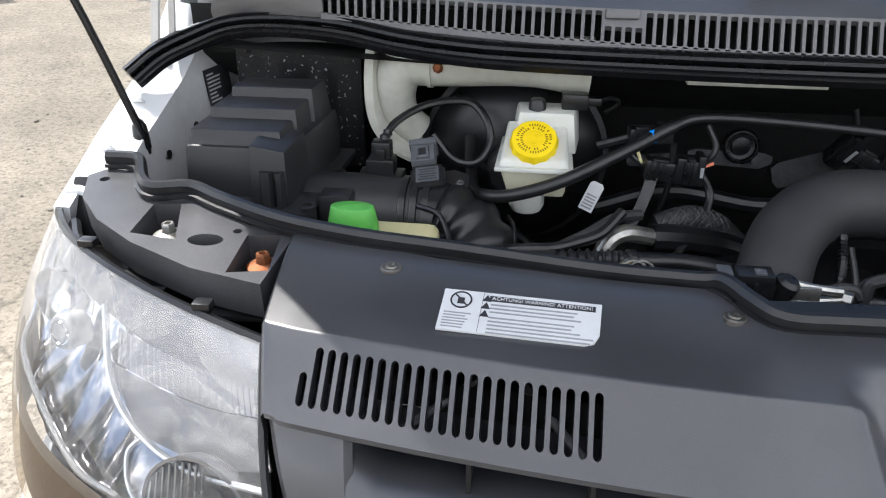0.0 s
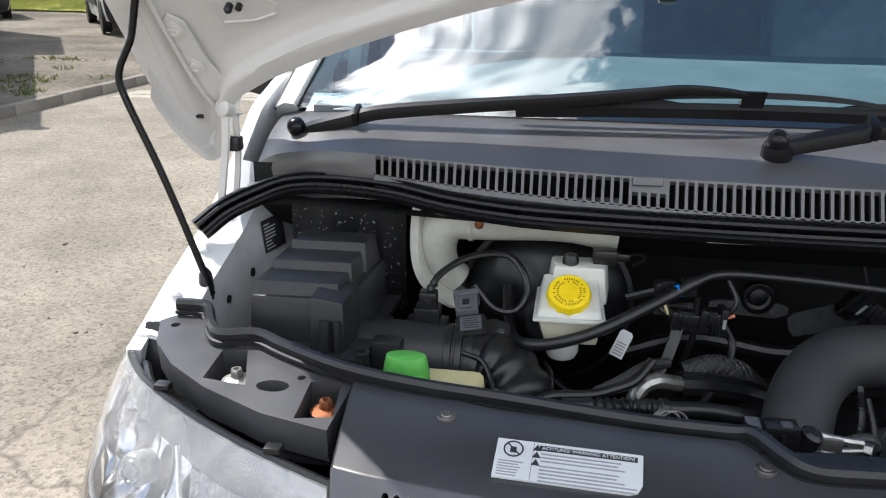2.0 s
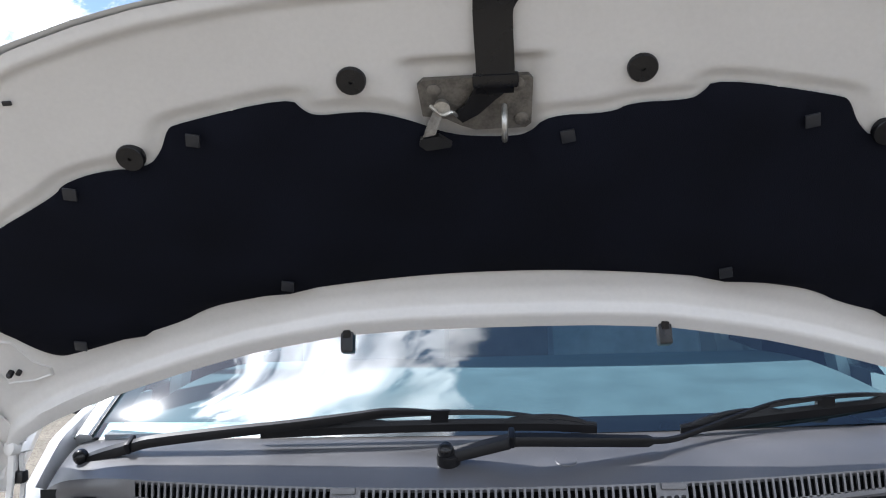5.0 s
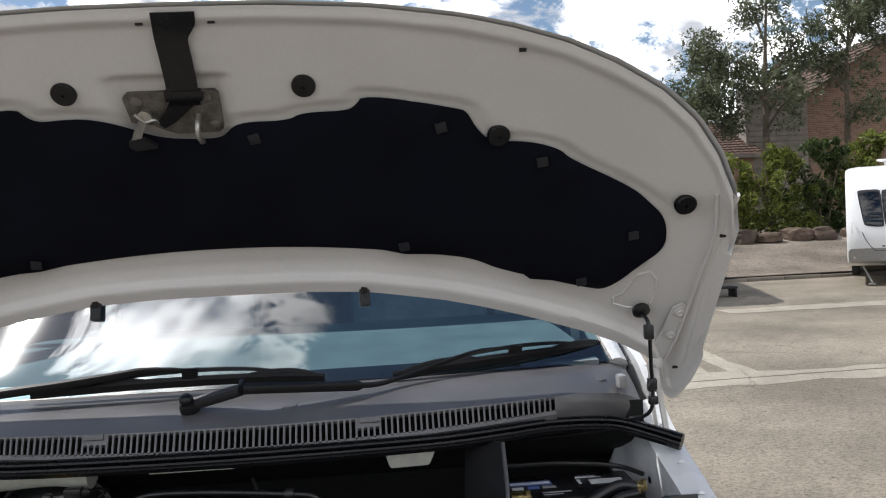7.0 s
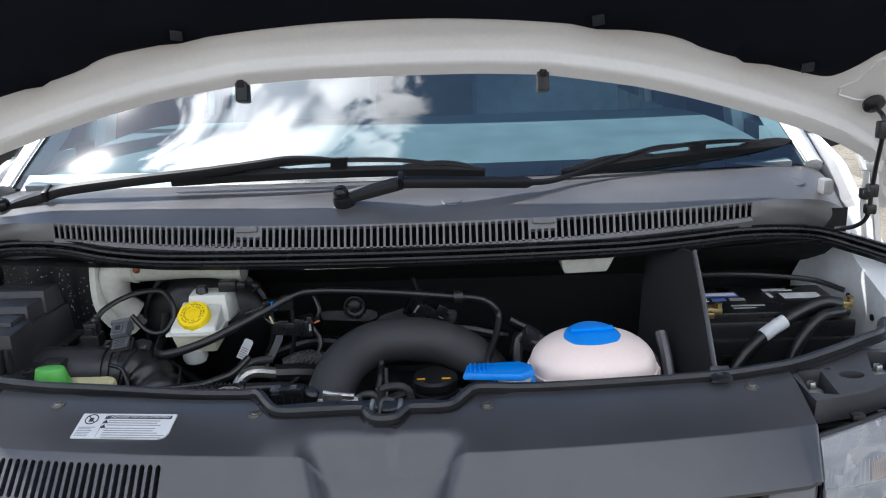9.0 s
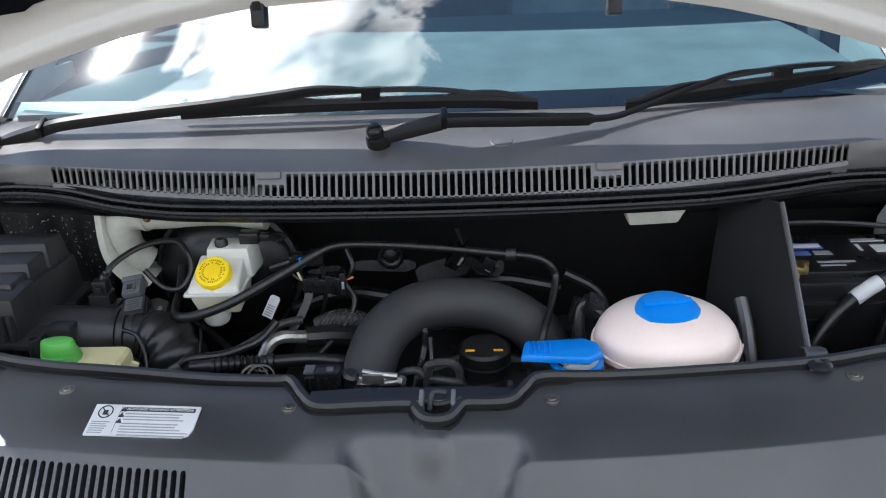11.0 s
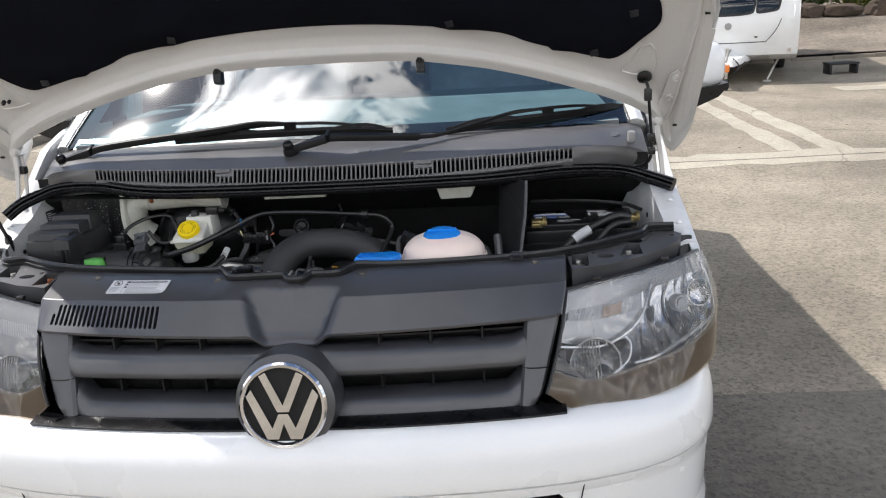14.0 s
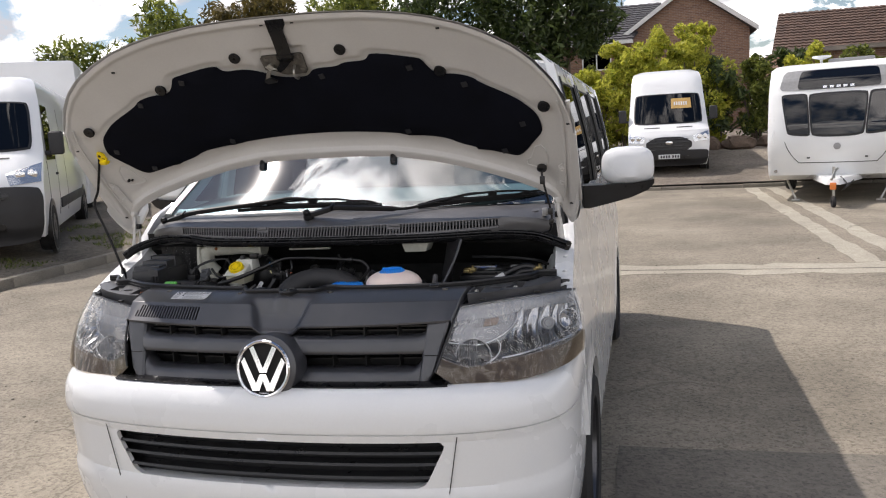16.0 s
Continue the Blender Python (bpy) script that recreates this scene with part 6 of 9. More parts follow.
br.matrix_basis = Matrix.Translation(Vector((-.369, .566, 1.160)).lerp(Vector((-.365, .6, 1.03)), .92)) @ Matrix.Scale(.92, 4)
bm = bmesh.new()
lathe(bm, [(.13, 0), (.13, .02), (.12, .04), (.08, .065), (.03, .075), (.001, .075)], Matrix.Translation((-.40, .76, 1.08)) @ pose(0, 0, 0, 90, 0, 0), 36)
servo = solo("brake_servo", bm, BLACK, "round black brake servo drum on the bulkhead", "brake servo")

bm = bmesh.new()
lathe(bm, [(.128, .018), (.1335, .020), (.1335, .026), (.126, .030)], Matrix.Translation((-.40, .76, 1.08)) @ pose(0, 0, 0, 90, 0, 0), 40)
part("crimped_rim", bm, SMOKE, servo)
bm = bmesh.new()
lathe(bm, [(.034, .070), (.034, .10), (.026, .11), (.001, .11)], Matrix.Translation((-.40, .76, 1.08)) @ pose(0, 0, 0, 90, 0, 0), 20)
part("master_cylinder", bm, SMOKE, servo)

# ---- air duct ----
ad = thing("air_duct", (-.45, .69, 1.1), "off-white plastic air duct elbow under the scuttle seal", "air duct")
bm = bmesh.new()
tube(bm, [(-.303, .690, 1.222), (-.36, .690, 1.225), (-.42, .690, 1.226), (-.535, .690, 1.226)], .036, 28, 5, radii=lambda t: .038 - .006 * smooth(t * 2.2) + .004 * smooth((t - .6) * 3))
part("straight", bm, DUCT, ad)
bm = bmesh.new()
tube(bm, [(-.512, .690, 1.226), (-.534, .690, 1.224), (-.552, .691, 1.210), (-.560, .694, 1.188), (-.560, .699, 1.160), (-.552, .706, 1.136), (-.536, .714, 1.118)], .034, 28, 7, radii=lambda t: .035 - .010 * smooth(t * 1.3))
part("elbow", bm, DUCT, ad)
bm = bmesh.new()
sp = spline([(-.588, 1.262), (-.594, 1.22), (-.594, 1.17), (-.584, 1.135), (-.560, 1.108), (-.532, 1.094)], 5)
loft(bm, [[(p.x + a, b + .03 * smooth(-k / len(sp) + 1), p.y) for a, b in ((-.006, .652), (.006, .650), (.012, .66), (.012, .74), (-.008, .74))] for k, p in enumerate([Vector(c) for c in sp])])
part("flange", bm, DUCT, ad)
bm = bmesh.new()
lathe(bm, [(.036, -.003), (.0385, -.003), (.0385, .003), (.036, .003)], Matrix.Translation((-.512, .690, 1.226)) @ pose(0, 0, 0, 0, 90, 0), 28)
part("joint_ring", bm, DUCT, ad)
bm = bmesh.new()
lathe(bm, [(.007, 0), (.007, .004), (.004, .008), (.001, .008)], Matrix.Translation((-.498, .656, 1.222)) @ pose(0, 0, 0, 70, 0, 0), 8)
part("screw", bm, RUST, ad)
ad2 = thing("air_duct", (.34, .65, 1.19), "off-white plastic duct end hanging below the scuttle seal", "air duct")
bm = bmesh.new()
hull(bm, [(.300, .625), (.380, .632), (.385, .70), (.300, .70)], [(.288, .615), (.398, .622), (.400, .71), (.288, .71)], 1.198, 1.24, .008)
part("mouth", bm, DUCT, ad2)
bm = bmesh.new()
box(bm, (-.10, .672, 1.214), (.17, .02, .008), .003)
solo("trim_strip", bm, DUCT, "pale plastic strip below the scuttle seal", "strip")

# ---- vacuum pipe ----
vp = thing("vacuum_pipe", (-.1, .58, 1.1), "long black vacuum pipe bent across the engine", "pipe")
VP = [(-.455, .66, 1.13), (-.450, .62, 1.105), (-.440, .56, 1.098), (-.42, .522, 1.106), (-.385, .512, 1.114), (-.33, .525, 1.130), (-.25, .568, 1.160), (-.205, .594, 1.178), (-.169, .606, 1.186), (-.10, .602, 1.187), (0, .585, 1.186), (.10, .564, 1.183), (.145, .556, 1.180), (.168, .555, 1.165), (.176, .552, 1.145), (.165, .51, 1.118), (.150, .465, 1.095), (.145, .45, 1.06)]
bm = bmesh.new()
tube(bm, VP, .0068, 12, 6, radii=lambda t: .0078 if t < .42 else .0058)
part("pipe", bm, BLACK, vp)
bm = bmesh.new()
lathe(bm, [(.006, -.008), (.011, -.008), (.011, .008), (.006, .008)], Matrix.Translation((.106, .563, 1.183)) @ pose(0, 0, 0, 0, 90, 0), 16)
part("pipe_clip", bm, RUBBER, vp)
bm = bmesh.new()
lathe(bm, [(.0076, -.003), (.0082, -.003), (.0082, .003), (.0076, .003)], Matrix.Translation((-.228, .581, 1.169)) @ pose(0, 0, 0, 20, 70, 0), 16)
part("blue_band", bm, BLUE, vp)

# ---- intake hose ----
ih = thing("turbo_hose", (0, .5, 1.0), "fat matt black turbo hose arching over the engine", "hose")
bm = bmesh.new()
tube(bm, [(-.112, .375, .98), (-.112, .398, 1.03), (-.108, .425, 1.070), (-.088, .468, 1.102), (-.045, .510, 1.118), (.02, .528, 1.119), (.085, .530, 1.106), (.140, .516, 1.075), (.165, .505, 1.03), (.17, .50, .97)], .040, 28, 7, radii=lambda t: .0385 + .003 * (t < .2))
part("bend", bm, HOSE, ih)
bm = bmesh.new()
lathe(bm, [(.041, -.006), (.0440, -.006), (.0450, -.004), (.0440, 0), (.0450, .004), (.0440, .007), (.041, .007)], Matrix.Translation((-.110, .412, 1.052)) @ pose(0, 0, 0, -33.5, 0, 0), 36)
tube(bm, [(-.085, .366, 1.080), (-.055, .362, 1.086)], .004, 10, 2)
lathe(bm, [(.007, -.004), (.007, .004), (.001, .005)], Matrix.Translation((-.055, .360, 1.088)) @ pose(0, 0, 0, 90, 0, 60), 6)
part("hose_clamp", bm, STEEL, ih, "worm-drive steel clamp")
bm = bmesh.new()
lathe(bm, [(.055, -.06), (.052, -.01), (.043, .0), (.04, .0)], Matrix.Translation((-.112, .375, .995)) @ pose(0, 0, 0, -28, 0, 0), 32)
part("collar", bm, LAMPGREY, ih)

# ---- coolant tank ----
ct = thing("coolant_tank", (.316, .42, 1.0), "pinkish white coolant tank with a blue screw cap", "coolant tank")


def blob(bm, c, r, z0, z1, n=32, m=16, p=2.4):
    rings = []
    for j in range(m + 1):
        z = z0 + (z1 - z0) * j / m
        k = max(0.0, 1 - abs(z) ** p) ** (1 / p)
        rings.append([(c[0] + r[0] * max(k, .01) * math.cos(2 * math.pi * i / n), c[1] + r[1] * max(k, .01) * math.sin(2 * math.pi * i / n), c[2] + r[2] * z) for i in range(n)])
    loft(bm, rings)


bm = bmesh.new()
blob(bm, (.318, .414, 1.112), (.107, .094, .062), -.03, 1.0, 44, 20, 2.3)
part("upper_shell", bm, PINK, ct, sharp=70)
bm = bmesh.new()
blob(bm, (.318, .414, 1.108), (.105, .092, .095), -1.0, -.03, 44, 12, 2.45)
part("lower_shell", bm, CORAL, ct, "lower half stained coral by coolant", sharp=70)
bm = bmesh.new()
lathe(bm, [(.105, -.0035), (.111, -.0035), (.111, .0035), (.105, .0035)], Matrix.Translation((.318, .414, 1.110)) @ Matrix.Diagonal((1, .88, 1, 1)), 56)
part("seam", bm, PINK, ct)
bm = bmesh.new()
CT = Matrix.Translation((.316, .404, 1.168)) @ pose(0, 0, 0, 11, 0, 0)
lathe(bm, [(.034, -.014), (.046, -.010), (.049, -.004), (.048, .001), (.043, .005), (.034, .0075), (.001, .009)], CT, 48)
cap = part("cap", bm, BLUE, ct, "bright blue round cap")
bm = bmesh.new()
box(bm, CT @ Vector((0, .010, .0100)), (.074, .010, .007), .003, pose(0, 0, 0, 11, 0, 6))
part("cap_grip", bm, BLUE, cap)
bm = bmesh.new()
box(bm, (.420, .40, 1.105), (.022, .006, .016), .003)
part("lug", bm, PINK, ct)
bm = bmesh.new()
box(bm, (.222, .385, 1.085), (.028, .02, .016), .004)
part("lug", bm, PINK, ct)
bm = bmesh.new()
tube(bm, [(.235, .46, 1.13), (.205, .475, 1.145), (.195, .47, 1.12), (.20, .45, 1.06)], .009, 10, 6)
part("tank_hose", bm, RUBBER, ct)
bm = bmesh.new()
tube(bm, [(.40, .46, 1.12), (.425, .45, 1.11), (.432, .43, 1.08), (.43, .40, 1.02)], .010, 10, 6)
part("tank_hose", bm, RUBBER, ct)
bm = bmesh.new()
box(bm, (.215, .475, 1.140), (.030, .026, .036), .004, pose(0, 0, 0, 20, 30, 0))
part("level_plug", bm, BLACK, ct)
ct.matrix_basis = Matrix.Translation(Vector((.316, .414, 1.10)).lerp(Vector((.316, .42, 1.0)), .94)) @ Matrix.Scale(.94, 4)

# ---- washer filler ----
wf = thing("washer_filler", (.17, .36, 1.05), "bright blue washer filler lid on a white neck", "washer lid")
bm = bmesh.new()
hull(bm, [(.108, .345), (.200, .335), (.222, .352), (.220, .378), (.200, .392), (.115, .385)], [(.112, .348), (.198, .338), (.218, .354), (.216, .376), (.198, .389), (.118, .382)], 1.124, 1.134, .003)
lid = part("lid", bm, BLUE, wf)
for k in range(5):
    bm = bmesh.new()
    box(bm, (.122 + .007 * k, .366, 1.135), (.003, .028, .003), .001)
    part("grip_rib", bm, BLUE, lid)
bm = bmesh.new()
lathe(bm, [(.022, -.10), (.022, -.01), (.027, -.006), (.027, .004), (.001, .004)], Matrix.Translation((.190, .364, 1.119)), 24)
part("neck", bm, MILKY, wf)
bm = bmesh.new()
lathe(bm, [(.027, -.004), (.036, -.003), (.037, .002), (.030, .005)], Matrix.Translation((.186, .362, 1.112)), 32)
part("neck_ring", bm, BLUE, wf)

# ---- battery corner ----
dv = thing("battery_divider", (.48, .5, 1.0), "grey plastic divider panel strapped to the grille cover", "divider panel")
bm = bmesh.new()
poly = [(.524, .593, 1.244), (.516, .50, 1.182), (.499, .365, 1.112), (.462, .385, 1.05), (.445, .50, 1.00), (.448, .665, 1.00), (.460, .668, 1.236), (.495, .640, 1.245)]
loft(bm, [[Vector(p) + Vector((o, 0, 0)) for p in poly] for o in (-.003, .003)])
part("panel", bm, AIRBOX, dv)
bm = bmesh.new()
tube(bm, [(.526, .594, 1.245), (.518, .50, 1.184), (.500, .365, 1.113)], .004, 8, 4)
part("rolled_edge", bm, SCUTTLE, dv)
bm = bmesh.new()
q = spline([(.503, .375, 1.118), (.497, .345, 1.132), (.492, .325, 1.134), (.490, .305, 1.128)], 5)
loft(bm, [[p + Vector(o) for o in ((-.014 + .004 * (i < 5), 0, 0), (.014, 0, 0), (.014, 0, .004), (-.014, 0, .004))] for i, p in enumerate(q)])
part("strap", bm, SCUTTLE, dv)
bm = bmesh.new()
lathe(bm, [(.016, 0), (.016, .003), (.012, .006), (.006, .007), (.006, .004), (.001, .004)], Matrix.Translation((.490, .313, 1.131)), 20)
part("strap_bolt", bm, BLACK, dv)
bm = bmesh.new()
tube(bm, [(.452, .40, 1.00), (.450, .46, 1.09), (.447, .50, 1.13)], .010, 8, 4)
part("rib", bm, SCUTTLE, dv)

bt = thing("car_battery", (.66, .64, 1.0), "black car battery with printed labels and brass terminals", "battery")
bm = bmesh.new()
box(bm, (.665, .645, 1.045), (.290, .165, .15), .008)
part("case", bm, BLACK, bt)
bm = bmesh.new()
box(bm, (.665, .655, 1.124), (.286, .145, .012), .004)
part("lid", bm, BLACK, bt)
for x0, x1, y0, y1, mt, nm in ((.545, .635, .668, .690, BLUEINK, "blue_strip"), (.548, .632, .672, .684, PAPER, "print_bar"), (.548, .572, .640, .655, PAPER, "print_bar"), (.580, .605, .642, .656, BLUEINK, "print_bar"), (.612, .64, .642, .656, GREYINK, "print_bar"), (.605, .665, .612, .618, GREYINK, "print_bar"), (.605, .645, .600, .604, GREYINK, "print_bar"),
                               (.715, .785, .650, .678, PAPER, "paper_label"), (.690, .745, .690, .694, PAPER, "print_bar"), (.690, .735, .698, .702, GREYINK, "print_bar"), (.690, .696, .655, .68, PAPER, "print_bar")):
    bm = bmesh.new()
    h = .1312 + (.0008 if nm == "print_bar" else 0)
    box(bm, ((x0 + x1) / 2, (y0 + y1) / 2, 1.0 + h), (x1 - x0, y1 - y0, .001))
    part(nm, bm, mt, bt)
BRASS = material("brass", (0.38, 0.30, 0.14), 0.4, metal=0.9, var=0.35, scale=90, bump=0.2)
for x, y in ((.556, .585), (.795, .60)):
    bm = bmesh.new()
    lathe(bm, [(.010, 0), (.010, .018), (.007, .020), (.001, .020)], Matrix.Translation((x, y, 1.125)), 14)
    box(bm, (x, y + .004, 1.136), (.040, .030, .014), .003)
    box(bm, (x - .01, y - .018, 1.134), (.022, .016, .012), .003)
    lathe(bm, [(.006, 0), (.006, .010), (.001, .010)], Matrix.Translation((x + .012, y - .01, 1.143)), 6)
    part("terminal", bm, BRASS, bt, "brass clamp on the battery post")
bm = bmesh.new()
box(bm, (.665, .556, 1.03), (.300, .012, .12), .004)
box(bm, (.60, .549, 1.058), (.055, .004, .010), .001)
part("tray_front", bm, BLACK, bt)
bc = thing("battery_cables", (.68, .5, 1.0), "thick black battery cables with a white sleeve", "cables")
bm = bmesh.new()
tube(bm, [(.788, .588, 1.140), (.755, .583, 1.146), (.715, .574, 1.134), (.66, .560, 1.106), (.61, .540, 1.072), (.575, .520, 1.03), (.56, .51, .98)], .0115, 12, 7)
part("cable", bm, RUBBER, bc)
bm = bmesh.new()
tube(bm, [(.786, .572, 1.132), (.745, .556, 1.130), (.715, .542, 1.110), (.69, .530, 1.074), (.675, .52, 1.02)], .0095, 12, 7)
part("cable", bm, RUBBER, bc)
bm = bmesh.new()
tube(bm, [(.684, .5667, 1.1185), (.664, .5612, 1.1083), (.642, .554, 1.0958)], .0128, 14, 4)
part("sleeve", bm, PAPER, bc, "white paper sleeve")
bm = bmesh.new()
tube(bm, [(.54, .70, 1.165), (.66, .71, 1.160), (.78, .70, 1.15), (.83, .66, 1.14)], .005, 8, 6)
part("cable", bm, RUBBER, bc)

# ---- engine and clutter ----
en = thing("engine", (0, .55, .75), "dark engine block with filler cap and metal pipes", "engine")
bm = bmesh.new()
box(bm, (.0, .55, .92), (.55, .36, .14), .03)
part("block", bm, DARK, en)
bm = bmesh.new()
box(bm, (.03, .50, 1.0), (.36, .20, .07), .02)
part("cam_cover", bm, BLACK, en)
bm = bmesh.new()
lathe(bm, [(.036, -.03), (.037, -.012), (.040, -.010), (.040, -.006), (.036, -.005), (.036, .002), (.039, .004), (.039, .014), (.034, .018), (.001, .018)], Matrix.Translation((.062, .462, 1.062)), 36)
cap = part("filler_cap", bm, BLACK, en, "black oil filler cap with orange marks")
for x in (.040, .082):
    bm = bmesh.new()
    box(bm, (x, .447, 1.0805), (.014, .005, .0015), .0005)
    part("orange_print", bm, COPPER, cap)
for pts, r, mt in (([(-.02, .42, 1.02), (-.02, .40, 1.06), (.01, .39, 1.065), (.03, .40, 1.05), (.03, .42, 1.0)], .006, SMOKE), ([(-.06, .41, 1.0), (-.055, .39, 1.045), (-.04, .385, 1.05), (-.02, .40, 1.02)], .006, SMOKE), ([(-.02, .47, 1.09), (-.018, .44, 1.06), (-.022, .40, 1.0)], .004, RUBBER),
                   ([(-.04, .46, 1.03), (.05, .50, 1.04), (.12, .49, 1.03)], .008, SMOKE), ([(-.28, .70, 1.02), (-.18, .70, 1.05), (-.05, .69, 1.04), (.08, .70, 1.07), (.20, .70, 1.05)], .012, RUBBER), ([(.20, .66, 1.10), (.26, .66, 1.06), (.28, .64, 1.0)], .010, RUBBER),
                   ([(-.290, .480, 1.030), (-.283, .492, 1.052), (-.272, .500, 1.069), (-.256, .508, 1.074), (-.236, .520, 1.067), (-.218, .530, 1.060)], .0105, STEEL), ([(-.224, .530, 1.060), (-.18, .545, 1.053), (-.13, .560, 1.040), (-.09, .57, 1.02)], .017, RUBBER),
                   ([(-.400, .445, 1.066), (-.386, .450, 1.073), (-.340, .462, 1.072), (-.312, .470, 1.077), (-.285, .485, 1.083), (-.262, .510, 1.100)], .0065, RUBBER), ([(-.33, .50, 1.055), (-.30, .515, 1.066), (-.265, .54, 1.078), (-.235, .56, 1.075)], .007, SMOKE)):
    bm = bmesh.new()
    tube(bm, pts, r, 10, 7)
    part("engine_pipe", bm, mt, en)
bm = bmesh.new()
braid = spline([(-.212, .566, 1.058), (-.19, .570, 1.066), (-.165, .575, 1.066), (-.135, .580, 1.054), (-.11, .585, 1.03)], 8)
tube(bm, braid, .0155, 14, 1)
hose_ = part("braided_hose", bm, SMOKE, en, "grey braided hose")
for way in (-1, 1):
    for k in range(8):
        path = []
        for i, p in enumerate(braid):
            a = way * i * .30 + k * math.pi / 4
            path.append(p + Vector((.2 * math.sin(a), math.cos(a), math.sin(a))) * .0162)
        bm = bmesh.new()
        tube(bm, path, .0016, 5, 1)
        part("strand", bm, SMOKE, hose_)
# hose with a ribbed sleeve along the foot of the bay
bm = bmesh.new()
tube(bm, [(-.372, .418, 1.078), (-.30, .420, 1.082), (-.25, .430, 1.078), (-.19, .440, 1.074), (-.12, .455, 1.055)], .010, 12, 22, radii=lambda t: .0105 + .0022 * math.sin(t * 190) * (.10 < t < .42) + .003 * (abs(t - .47) < .02))
part("ribbed_hose", bm, RUBBER, en)
# flat stay under the plugs
bm = bmesh.new()
loft(bm, [[(x - .007, y, z), (x + .007, y - .002, z), (x + .007, y + .002, z - .001), (x - .007, y + .004, z - .001)] for x, y, z in ((-.222, .590, 1.118), (-.226, .585, 1.100), (-.236, .565, 1.080), (-.250, .545, 1.062))])
part("stay", bm, SMOKE, en)
# throttle plug in front of the hose
bm = bmesh.new()
box(bm, (-.158, .345, 1.098), (.050, .036, .036), .004)
box(bm, (-.152, .338, 1.119), (.034, .024, .010), .002)
for k in range(3):
    box(bm, (-.176 + .012 * k, .326, 1.104), (.004, .004, .026), .001)
tp = part("throttle_plug", bm, BLACK, en)
bm = bmesh.new()
box(bm, (-.148, .334, 1.125), (.010, .010, .003), .0005)
box(bm, (-.178, .345, 1.118), (.014, .020, .004), .001)
part("plug_latch", bm, PLUGGREY, tp)
bm = bmesh.new()
lathe(bm, [(.011, -.016), (.012, -.004), (.012, .010), (.008, .014), (.001, .014)], Matrix.Translation((-.124, .338, 1.106)) @ pose(0, 0, 0, 10, 20, 0), 18)
part("plug_elbow", bm, BLACK, tp)
bm = bmesh.new()
tube(bm, [(-.124, .336, 1.096), (-.122, .325, 1.080), (-.128, .315, 1.05)], .007, 10, 10, radii=lambda t: .0075 + .0012 * math.sin(t * 70))
part("corrugated_sleeve", bm, RUBBER, en)
bm = bmesh.new()
loft(bm, [[(x, .322 - .01 * k, z) for x, z in ((-.125, 1.066), (-.052, 1.070), (-.048, 1.094), (-.10, 1.098), (-.125, 1.090))] for k in (0, 1)])
box(bm, (-.050, .318, 1.080), (.016, .02, .03), .003)
part("valve_body", bm, SMOKE, en)
bm = bmesh.new()
box(bm, (-.090, .312, 1.088), (.040, .006, .008), .002)
box(bm, (-.092, .310, 1.076), (.030, .004, .006), .001)
part("rail_clip", bm, BLACK, en)
bm = bmesh.new()
tube(bm, [(-.110, .372, 1.096), (-.085, .366, 1.094), (-.060, .362, 1.094)], .0045, 8, 4)
box(bm, (-.095, .362, 1.090), (.030, .004, .014), .001)
part("clamp_strap", bm, STEEL, en)
bm = bmesh.new()
tube(bm, [(-.022, .40, 1.03), (-.022, .40, 1.078), (-.016, .40, 1.088), (.004, .40, 1.091), (.018, .40, 1.086), (.025, .40, 1.072), (.025, .40, 1.03)], .0065, 10, 5)
part("bleed_pipe", bm, SMOKE, en)
bm = bmesh.new()
tube(bm, [(-.060, .41, 1.03), (-.060, .405, 1.066), (-.050, .40, 1.077), (-.036, .40, 1.077), (-.028, .40, 1.068)], .006, 10, 5)
part("bleed_pipe", bm, SMOKE, en)
bm = bmesh.new()
tube(bm, [(-.028, .48, 1.10), (-.030, .455, 1.075), (-.042, .42, 1.042), (-.05, .40, 1.01)], .005, 8, 16, radii=lambda t: .0052 + .0008 * math.sin(t * 160))
part("corrugated_sleeve", bm, RUBBER, en)
bm = bmesh.new()
box(bm, (.072, .322, 1.092), (.052, .012, .005), .001, pose(0, 0, 0, 0, 3, 16))
box(bm, (.094, .330, 1.096), (.008, .012, .012), .002)
part("release_lever", bm, SMOKE, en)
for x, y, z, rr in ((-.262, .362, 1.094, .020), (-.254, .366, 1.092, .020)):
    bm = bmesh.new()
    lathe(bm, [(rr - .002, -.003), (rr, -.003), (rr, .003), (rr - .002, .003)], Matrix.Translation((x, y, z)) @ pose(0, 0, 0, 75, 0, 25), 24)
    part("hose_clamp", bm, STEEL, en)
# brackets and bolt heads against the bulkhead
for x, y, z, w, h, tilt in ((-.11, .700, 1.104, .11, .022, 3), (-.005, .695, 1.098, .10, .040, -14), (.075, .690, 1.10, .05, .030, 8), (-.215, .690, 1.10, .06, .016, -6)):
    bm = bmesh.new()
    m = Matrix.Translation((x, y, z)) @ pose(0, 0, 0, -8, tilt, 0)
    loft(bm, [[m @ Vector((a * w / 2, b, c * h / 2)) for a, c in ((-1, -.6), (-.9, -1), (.7, -1), (1, -.3), (1, .6), (.8, 1), (-.8, .7), (-1, .4))] for b in (.003, -.003)])
    part("bracket", bm, SMOKE, en)
    bm = bmesh.new()
    lathe(bm, [(.007, 0), (.007, .003), (.0045, .0035), (.0045, .008), (.001, .0085)], m @ Matrix.Translation((w * .28, -.003, 0)) @ pose(0, 0, 0, 90, 0, 0), 6)
    part("bolt", bm, SMOKE, en)
